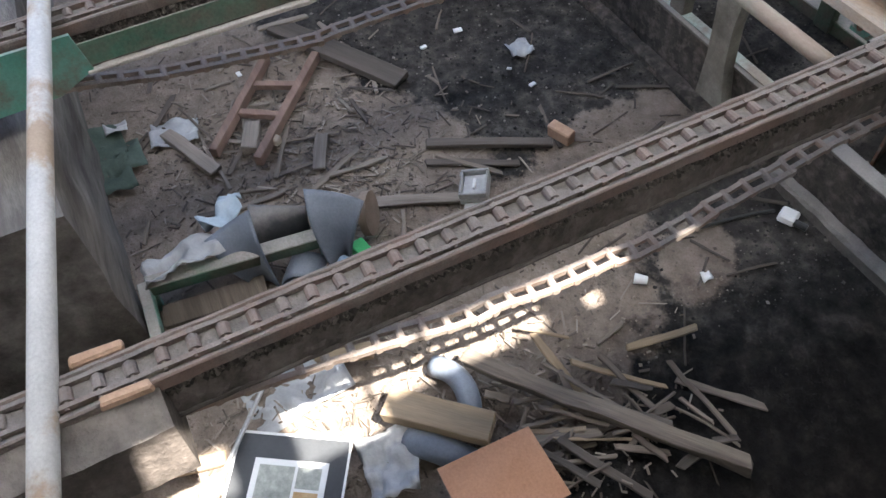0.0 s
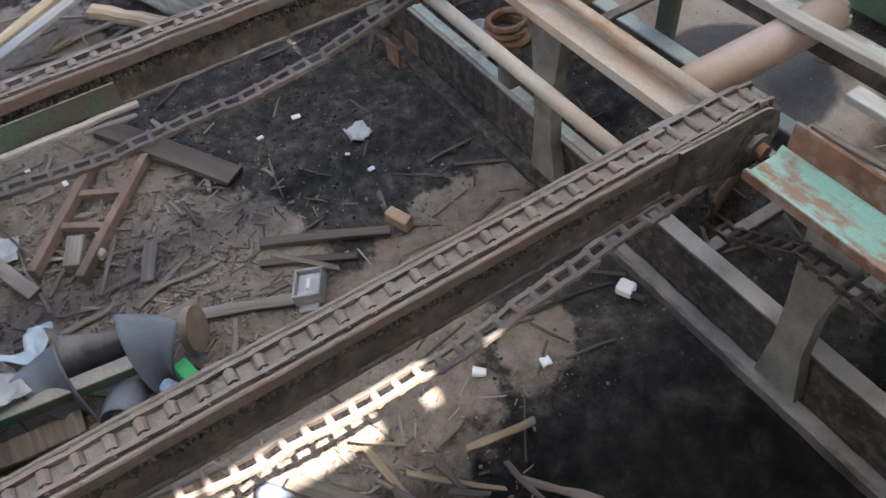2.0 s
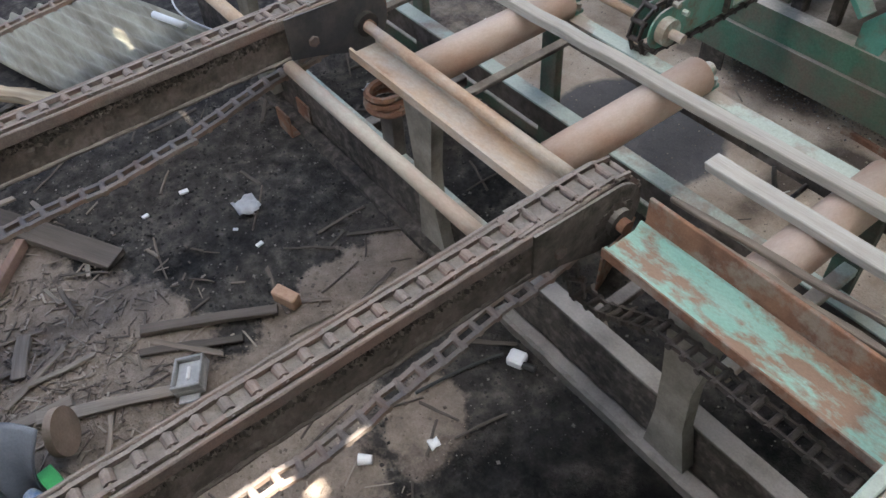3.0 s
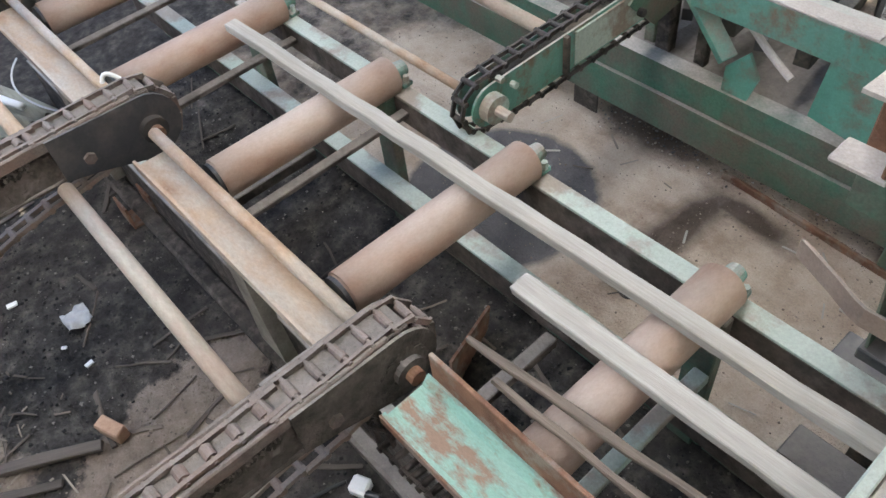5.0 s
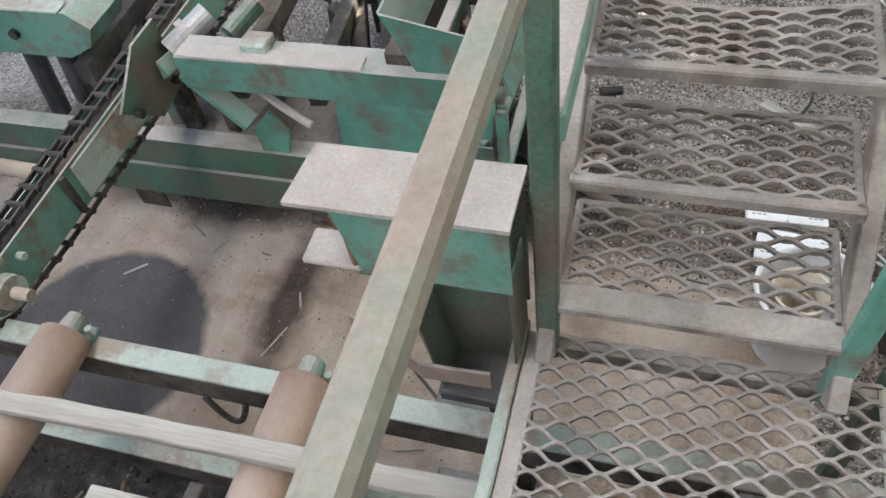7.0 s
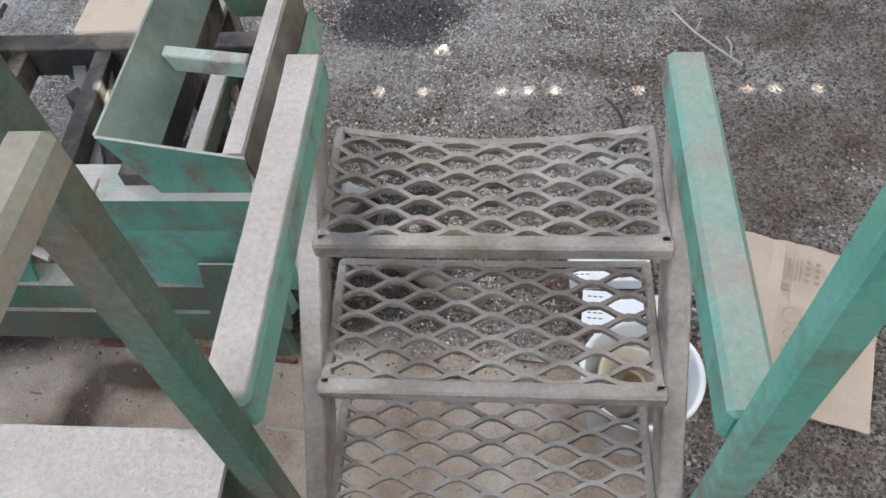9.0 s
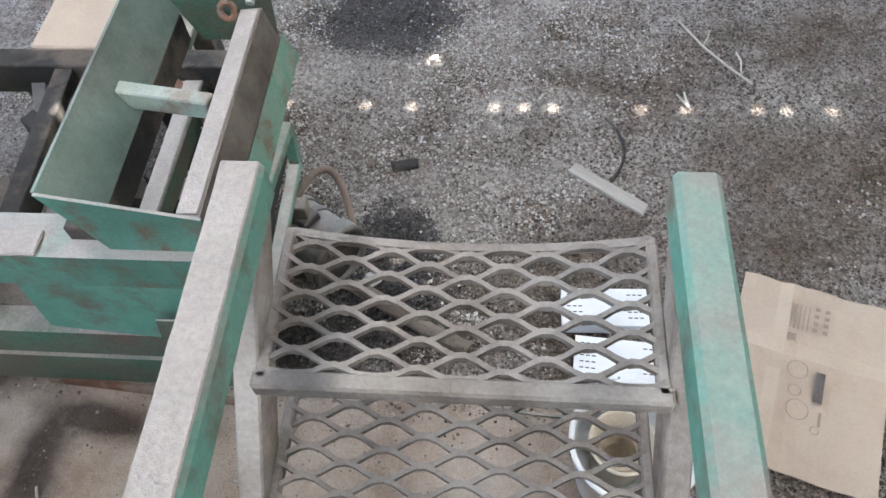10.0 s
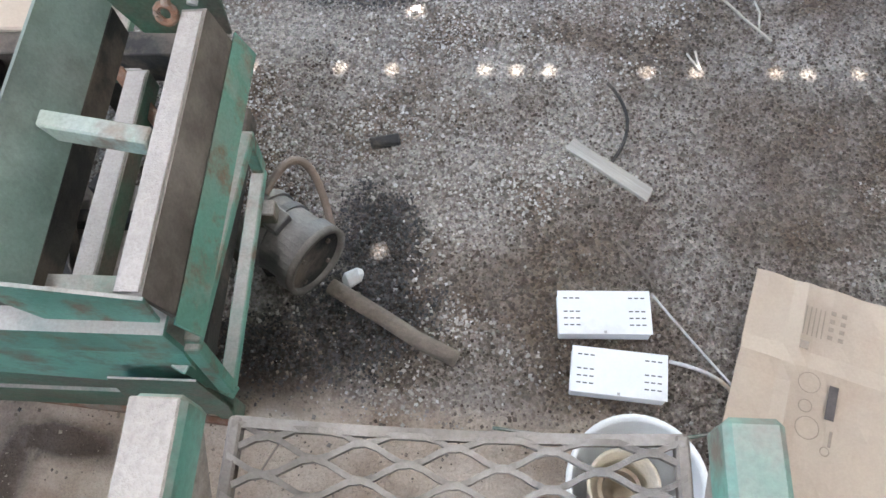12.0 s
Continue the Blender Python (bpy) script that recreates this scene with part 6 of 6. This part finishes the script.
# ---- gravel yard ----
def driver_box(x, y, turn, label):
    t = thing("lamp_driver_box", (x, y, 0.0), label, "electric box", group="white driver boxes")
    m = Matrix.Translation((x, y, 0.0)) @ Matrix.Rotation(radians(turn), 4, "Z")

    def put(lo, hi, bev=0.003):
        b_ = box(B(), lo, hi, None, bev)
        bmesh.ops.transform(b_, matrix=m, verts=b_.verts)
        return b_

    part("case", put((-0.135, -0.066, 0.004), (0.135, 0.066, 0.058)), WHITE_METAL, t)
    part("lid", put((-0.137, -0.068, 0.0585), (0.137, 0.068, 0.062), 0.001), WHITE_METAL, t)
    for sx in (-1, 1):
        for r_ in range(5):
            if r_ == 3:
                continue
            for c_ in range(3):
                cx, cy = sx * 0.096 + (c_ - 1) * 0.018, -0.040 + r_ * 0.021
                part("vent_slot", put((cx - 0.006, cy - 0.0018, 0.0621), (cx + 0.006, cy + 0.0018, 0.0628), 0), BLACK, t)
    part("screw", put((-0.004, -0.066, 0.0623), (0.004, -0.058, 0.064), 0), GREY_METAL, t)
    return t


driver_box(1.072, 4.795, 1.5, "white perforated lamp driver box on the gravel")
driver_box(1.108, 4.612, -4.5, "scuffed white lamp driver box beside another")
lone("grey_cable", hose(B(), curve_pts((1.26, 4.66, 0.03), (1.52, 4.62, 0.0), (1.40, 4.47, 0.02)), 0.006), WHITE_PIPE, (1.4, 4.6, 0), "thin grey cable from the driver box", "cable", smooth=True)
lone("grey_cable", hose(B(), curve_pts((1.22, 4.87, 0.03), (1.36, 4.70, 0.0), (1.50, 4.52, 0.02)), 0.004), WHITE_PIPE, (1.35, 4.7, 0), "thin grey cable on the gravel", "cable", smooth=True)
lone("grey_cable", hose(B(), curve_pts((1.42, 4.48, 0.02), (1.25, 4.40, 0.01), (0.75, 4.45, 0.015)), 0.005), GREEN_DIRTY, (1.1, 4.45, 0), "thin greenish cable on the soil", "cable", smooth=True)

bk = thing("plastic_bucket", (1.10, 4.27, 0), "white plastic bucket standing below the stair", "bucket")


def shell(x, y, prof, seg=40):
    bm_ = B()
    rings_ = [[bm_.verts.new((x + r_ * math.cos(k * 2 * math.pi / seg), y + r_ * math.sin(k * 2 * math.pi / seg), z_)) for k in range(seg)] for r_, z_ in prof]
    for ra_, rb_ in zip(rings_, rings_[1:]):
        for k in range(seg):
            bm_.faces.new((ra_[k], ra_[(k + 1) % seg], rb_[(k + 1) % seg], rb_[k]))
    return bm_


CREAM = material("stained_cream_plastic", [(0.50, 0.42, 0.31), (0.60, 0.53, 0.42)], 6, 0.5, 0, 0.1, second=(0.30, 0.22, 0.15), amount=0.35)
part("body", shell(1.10, 4.27, [(0.13, 0.0), (0.165, 0.29), (0.172, 0.29), (0.172, 0.30), (0.158, 0.30), (0.155, 0.285), (0.125, 0.03), (0.001, 0.025)]), WHITE, bk, smooth=True)
part("liner", shell(1.07, 4.27, [(0.085, 0.275), (0.09, 0.285), (0.08, 0.285), (0.07, 0.12), (0.001, 0.10)]), CREAM, bk, "cream stained inner pot", smooth=True)
part("inner_ring", shell(1.07, 4.27, [(0.05, 0.20), (0.055, 0.215), (0.045, 0.215), (0.04, 0.16)]), CREAM, bk)

cb = thing("cardboard_box", (1.66, 4.65, 0), "flattened brown cardboard box with printed signs", "cardboard")
cm = Matrix.Translation((1.545, 4.965, 0.03)) @ Matrix.Rotation(radians(-17.5), 4, "Z")


def card(u0, v0, u1, v1, z0, z1):
    b_ = box(B(), (u0, -v1, z0), (u1, -v0, z1), None, 0)
    bmesh.ops.transform(b_, matrix=cm, verts=b_.verts)
    return b_


bm = B()
rows = []
for i in range(13):
    row = []
    for j in range(13):
        u, v = i / 12 * 0.46, j / 12 * 0.64
        row.append(bm.verts.new(cm @ Vector((u, -v, 0.006 * math.sin(i * 1.3) * math.cos(j) + (0.012 if i == 4 or j == 5 else 0)))))
    rows.append(row)
for ra, rb in zip(rows, rows[1:]):
    for j in range(12):
        bm.faces.new((ra[j], rb[j], rb[j + 1], ra[j + 1]))
bmesh.ops.recalc_face_normals(bm, faces=bm.faces)
panel_ = part("panel", bm, CARD, cb)
panel_.modifiers.new("thickness", "SOLIDIFY").thickness = 0.006
INK = material("faded_print", [(0.26, 0.21, 0.17), (0.32, 0.26, 0.21)], 20, 0.9, 0, 0)
DARK_INK = material("dark_print", [(0.10, 0.085, 0.08), (0.14, 0.12, 0.11)], 20, 0.9, 0, 0)
part("label_block", card(0.255, 0.30, 0.28, 0.40, 0.0165, 0.018), DARK_INK, cb, "dark printed block")
part("label_block", card(0.155, 0.19, 0.18, 0.215, 0.0165, 0.018), INK, cb)
for k in range(5):
    part("print_line", card(0.155 + k * 0.013, 0.08, 0.158 + k * 0.013, 0.17, 0.0165, 0.018), INK, cb)
for k in range(8):
    u, v = 0.225 + (k % 2) * 0.03, 0.075 + (k // 2) * 0.026
    part("print_mark", card(u, v, u + 0.014, v + 0.012, 0.0165, 0.018), INK, cb)
for u, v, s in ((0.20, 0.31, 0.03), (0.215, 0.44, 0.032), (0.20, 0.38, 0.018), (0.27, 0.49, 0.012)):
    ring_ = hose(B(), [cm @ Vector((u + s * math.cos(a), -v + s * math.sin(a), 0.017)) for a in [radians(d) for d in range(0, 361, 20)]], 0.0012, 4, False)
    part("print_ring", ring_, INK, cb)
part("print_line", card(0.275, 0.43, 0.283, 0.475, 0.0165, 0.018), INK, cb)

plank((0.985, 5.405, 0.015), (1.24, 5.215, 0.015), 0.05, 0.016, BOARD, "short dusty lath on the gravel", name="wooden_lath", cat="plank")
lone("wire_piece", hose(B(), curve_pts((1.12, 5.66, 0.01), (1.24, 5.50, 0.015), (1.12, 5.34, 0.01)), 0.006), GREASE, (1.15, 5.5, 0), "bent dark wire on the gravel", "wire", smooth=True)
DRY = material("pale_dry_twig", [(0.40, 0.36, 0.30), (0.50, 0.46, 0.40)], 20, 0.9, 0, 0.3)
tw = thing("dry_twig", (1.58, 6.0, 0), "pale forked dry twig on the gravel", "twig")
part("stem", hose(B(), [(1.45, 6.22, 0.01), (1.53, 6.06, 0.015), (1.61, 5.95, 0.015), (1.70, 5.85, 0.01)], 0.005, 6), DRY, tw)
part("fork", hose(B(), [(1.66, 5.89, 0.012), (1.67, 5.97, 0.02), (1.66, 6.03, 0.012)], 0.004, 6), DRY, tw)
part("fork", hose(B(), [(1.53, 6.06, 0.015), (1.56, 6.12, 0.02), (1.57, 6.16, 0.012)], 0.003, 6), DRY, tw)
tw2 = thing("dry_twig", (1.43, 5.76, 0), "small pale forked twig on the gravel", "twig")
part("stem", hose(B(), [(1.44, 5.72, 0.01), (1.43, 5.80, 0.012)], 0.005, 6), DRY, tw2)
part("fork", hose(B(), [(1.44, 5.72, 0.01), (1.40, 5.79, 0.012)], 0.004, 6), DRY, tw2)
lone("dry_twig", hose(B(), [(1.13, 5.05, 0.01), (1.19, 4.97, 0.012), (1.24, 4.90, 0.01)], 0.006, 6), BARK, (1.18, 4.98, 0), "thin brown twig on the gravel", "twig")
lone("tar_lump", box(B(), (0.31, 5.385, 0.0), (0.41, 5.425, 0.018), Matrix.Rotation(0.1, 4, "Z"), 0.006, 0.010), GREASE, (0.36, 5.4, 0), "black tar lump on the gravel", "lump")
# White sheet added to brighten the sun dot that falls here.
sheet("paper_scrap", [(0.42, 5.965, 0.02), (0.42, 5.985, 0.02), (0.445, 5.99, 0.02), (0.445, 5.97, 0.02)], 4, WHITE, "small white sheet standing in for a sun dot on the gravel", "paper", 0.006, 20)
crt = thing("carton", (-0.58, 5.55, 0.5), "closed brown carton with a printed label", "cardboard box")
part("box", box(B(), (-0.78, 5.35, 0.50), (-0.42, 5.75, 0.635), None, 0.006), CARD, crt)
part("label", box(B(), (-0.66, 5.62, 0.6355), (-0.56, 5.66, 0.637), None, 0), INK, crt)
tab = thing("machine_table", (-0.6, 5.55, 0), "dark green steel table behind the machine", "table")
part("top", box(B(), (-0.85, 5.30, 0.46), (-0.35, 5.80, 0.495)), GREEN_DIRTY, tab)
for x, y in ((-0.80, 5.35), (-0.40, 5.35), (-0.80, 5.75), (-0.40, 5.75)):
    part("leg", box(B(), (x - 0.04, y - 0.04, -0.02), (x + 0.04, y + 0.04, 0.46)), GREASE, tab)


# ---- loose ground cover ----
def pebbles(name, count, area, size, mat, label, keep, flat=0.7, seed=3):
    rng = random.Random(seed)
    verts, faces = [], []
    made = 0
    while made < count:
        x, y = rng.uniform(area[0], area[2]), rng.uniform(area[1], area[3])
        if not keep(x, y, rng):
            continue
        made += 1
        s = size[0] + (size[1] - size[0]) * rng.random() ** 3.2
        c = Vector((x, y, ground_height(x, y) + s * 0.25))
        turn = Euler((rng.uniform(0, 6), rng.uniform(0, 6), rng.uniform(0, 6))).to_matrix()
        base = len(verts)
        for d in ((1, 0, 0), (-1, 0, 0), (0, 1, 0), (0, -1, 0), (0, 0, 1), (0, 0, -1)):
            p = turn @ (Vector(d) * s * rng.uniform(0.6, 1.1))
            verts.append(c + Vector((p.x, p.y, p.z * flat)))
        for f in ((0, 2, 4), (2, 1, 4), (1, 3, 4), (3, 0, 4), (2, 0, 5), (1, 2, 5), (3, 1, 5), (0, 3, 5)):
            faces.append([base + k for k in f])
    me = bpy.data.meshes.new(name)
    me.from_pydata(verts, [], faces)
    me.materials.append(mat)
    return tagged(new(name, me), label, name.replace("_", " "), kind="stuff")


def island_mat(name, stops, rough=0.9):
    m = bpy.data.materials.new(name)
    m.use_nodes = True
    n, l = m.node_tree.nodes, m.node_tree.links
    geo, ramp = n.new("ShaderNodeNewGeometry"), n.new("ShaderNodeValToRGB")
    while len(ramp.color_ramp.elements) < len(stops):
        ramp.color_ramp.elements.new(0.5)
    for e, (p, c) in zip(ramp.color_ramp.elements, stops):
        e.position, e.color = p, (*c, 1)
    l.new(geo.outputs["Random Per Island"], ramp.inputs[0])
    l.new(ramp.outputs[0], n["Principled BSDF"].inputs["Base Color"])
    n["Principled BSDF"].inputs["Roughness"].default_value = rough
    n["Principled BSDF"].inputs["Specular IOR Level"].default_value = 0.2
    return m


STONES = island_mat("gravel_stones", [(0.0, (0.20, 0.180, 0.162)), (0.5, (0.385, 0.347, 0.314)), (0.92, (0.50, 0.460, 0.422)), (1.0, (0.60, 0.575, 0.55))])
CRUMBS = island_mat("brown_crumbs", [(0.0, (0.12, 0.097, 0.08)), (0.5, (0.18, 0.145, 0.118)), (1.0, (0.30, 0.25, 0.20))])
OILY = island_mat("oily_crumbs", [(0.0, (0.02, 0.02, 0.02)), (0.85, (0.06, 0.054, 0.05)), (1.0, (0.22, 0.20, 0.18))])
BROWN_STONES = island_mat("brown_gravel_stones", [(0.0, (0.070, 0.053, 0.042)), (0.5, (0.138, 0.106, 0.085)), (0.92, (0.225, 0.19, 0.165)), (1.0, (0.33, 0.295, 0.265))])
DARK_STONES = island_mat("oiled_gravel_stones", [(0.0, (0.05, 0.047, 0.047)), (0.6, (0.085, 0.08, 0.08)), (0.96, (0.125, 0.118, 0.116)), (1.0, (0.3, 0.29, 0.28))], 0.7)


def stone_kind(x, y, r):
    """0 grey, 1 brown with earth, 2 oil-soaked."""
    if y < gravel_edge(x) + 0.15 * r.gauss(0, 0.6):
        return -1
    if max(blob(x, y, *s) for s in STAINS_AND_SHADE) > 0.12 + 0.2 * r.gauss(0, 0.6) + 0.3 * noise.noise(Vector((x * 9, y * 9, 4))):
        return 2
    n = noise.noise(Vector((x * 1.3, y * 2.2, 7))) + 0.6 * noise.noise(Vector((x * 4, y * 5, 1))) + 0.30 * smoothstep(5.5, 4.8, y) + 0.6 * smoothstep(0.9, 1.6, x) - 0.2 * smoothstep(5.3, 5.8, y) - 0.5 * smoothstep(0.9, 0.3, x)
    return 1 if n > -0.08 + 0.3 * r.gauss(0, 0.6) else 0


pebbles("gravel", 44000, (-1.4, 3.4, 2.5, 6.7), (0.0035, 0.0105), STONES, "loose grey crushed gravel", lambda x, y, r: stone_kind(x, y, r) == 0)
pebbles("brown_gravel", 38000, (-1.4, 3.4, 2.5, 6.7), (0.0035, 0.0100), BROWN_STONES, "brown earthy gravel", lambda x, y, r: stone_kind(x, y, r) == 1, seed=13)
pebbles("oiled_gravel", 9000, (-1.4, 3.4, 2.5, 6.7), (0.0035, 0.0100), DARK_STONES, "dark gravel soaked with oil", lambda x, y, r: stone_kind(x, y, r) == 2, seed=14)
pebbles("soil_crumbs", 5200, (-3.0, 0.25, 0.2, 2.5), (0.003, 0.011), CRUMBS, "loose brown soil crumbs and chips", lambda x, y, r: max(blob(x, y, *s) for s in SAND) > -0.1 + 0.15 * r.random(), seed=5)
pebbles("oily_crumbs", 12000, (-3.2, 0.8, 0.3, 4.6), (0.003, 0.012), OILY, "black oily soil crumbs", lambda x, y, r: y < 3.5 and blob(x, y, 0.12, 2.25, 0.62, 0.95, -20) < 0.1 and max(blob(x, y, *s) for s in SAND) < -0.05, seed=6)
pebbles("dirt_crumbs", 1100, (-1.35, 4.30, 0.25, 4.75), (0.002, 0.010), CRUMBS, "dark crumbs of dirt below the machine", lambda x, y, r: r.random() < smoothstep(4.3, 4.55, y), seed=18)
pebbles("concrete_crumbs", 2600, (-2.6, 3.6, 0.6, 4.8), (0.002, 0.007), CRUMBS, "small crumbs on the dusty concrete", lambda x, y, r: True, seed=8)


def chips(name, count, spots, mat, label, seed):
    rng = random.Random(seed)
    verts, faces = [], []
    for _ in range(count):
        cx, cy, sp = rng.choice(spots)
        x, y = rng.gauss(cx, sp), rng.gauss(cy, sp)
        if y < 0.24 or y > 2.55:
            continue
        L, w, a = 0.008 + 0.045 * rng.random() ** 3, rng.uniform(0.002, 0.006), rng.uniform(0, 6.3)
        d, s = Vector((math.cos(a), math.sin(a), rng.uniform(-0.15, 0.15))) * L, Vector((-math.sin(a), math.cos(a), 0)) * w
        c = Vector((x, y, ground_height(x, y) + 0.008))
        base = len(verts)
        up = Vector((0, 0, 0.004))
        for p in (c - d - s * 0.4, c - d * 0.9 + s, c + d + s * 0.3, c + d * 0.8 - s):
            verts.append(p)
            verts.append(p + up)
        b = base
        faces += [[b + 1, b + 3, b + 5, b + 7], [b, b + 2, b + 3, b + 1], [b + 2, b + 4, b + 5, b + 3], [b + 4, b + 6, b + 7, b + 5], [b + 6, b, b + 1, b + 7]]
    me = bpy.data.meshes.new(name)
    me.from_pydata(verts, [], faces)
    me.materials.append(mat)
    return tagged(new(name, me), label, "wood chips", kind="stuff")


CHIPS = island_mat("wood_chips", [(0.0, (0.07, 0.056, 0.045)), (0.6, (0.17, 0.14, 0.115)), (1.0, (0.32, 0.275, 0.23))])
chips("wood_chips", 2200, [(-2.2, 0.8, 0.32), (-1.6, 1.2, 0.3), (-0.5, 1.35, 0.22), (-0.85, 0.75, 0.25), (-1.9, 1.2, 0.25)], CHIPS, "grey wood chips and splinters on the sand", 9)

lone("black_tray", box(B(), (0.16, 3.34, 0.34), (0.36, 3.452, 0.42)), BLACK_PAINT, (0.25, 3.4, 0.36), "black steel tray hung under the roller bed", "tray")
lone("black_tray", box(B(), (0.10, 3.58, 0.30), (0.33, 3.80, 0.42)), BLACK_PAINT, (0.2, 3.7, 0.3), "black steel tray below the guard box", "tray")


# ---- caked sawdust crumbs along the chain conveyors ----
def caked_crumbs(parent, x, y0, y1, top, count, seed):
    rng = random.Random(seed)
    off = origin(parent)
    verts, faces = [], []
    for _ in range(count):
        s = rng.uniform(0.004, 0.011)
        c = Vector((x + 0.040 + rng.uniform(-0.003, 0.010), rng.uniform(y0, y1), top - 0.052 + rng.gauss(0, 0.008))) - off
        base = len(verts)
        for d in ((1, 0, 0), (-1, 0, 0), (0, 1, 0), (0, -1, 0), (0, 0, 1), (0, 0, -1)):
            verts.append(c + Vector(d) * s * rng.uniform(0.6, 1.2))
        for f in ((0, 2, 4), (2, 1, 4), (1, 3, 4), (3, 0, 4), (2, 0, 5), (1, 2, 5), (3, 1, 5), (0, 3, 5)):
            faces.append([base + k for k in f])
    me = bpy.data.meshes.new("caked_sawdust")
    me.from_pydata(verts, [], faces)
    me.materials.append(CAKED)
    ob = new("caked_sawdust", me)
    ob.parent = parent
    return tagged(ob, "dark crumbs of caked sawdust")


CAKED = island_mat("caked_sawdust", [(0.0, (0.03, 0.026, 0.022)), (0.6, (0.08, 0.068, 0.058)), (1.0, (0.16, 0.138, 0.12))])
caked_crumbs(b1, -0.585, -0.4, 2.4, 0.873, 3200, 31)
caked_crumbs(b2, -1.80, -0.5, 2.35, 0.942, 2200, 32)
caked_crumbs(b0, -3.02, -0.5, 2.35, 0.945, 1500, 33)
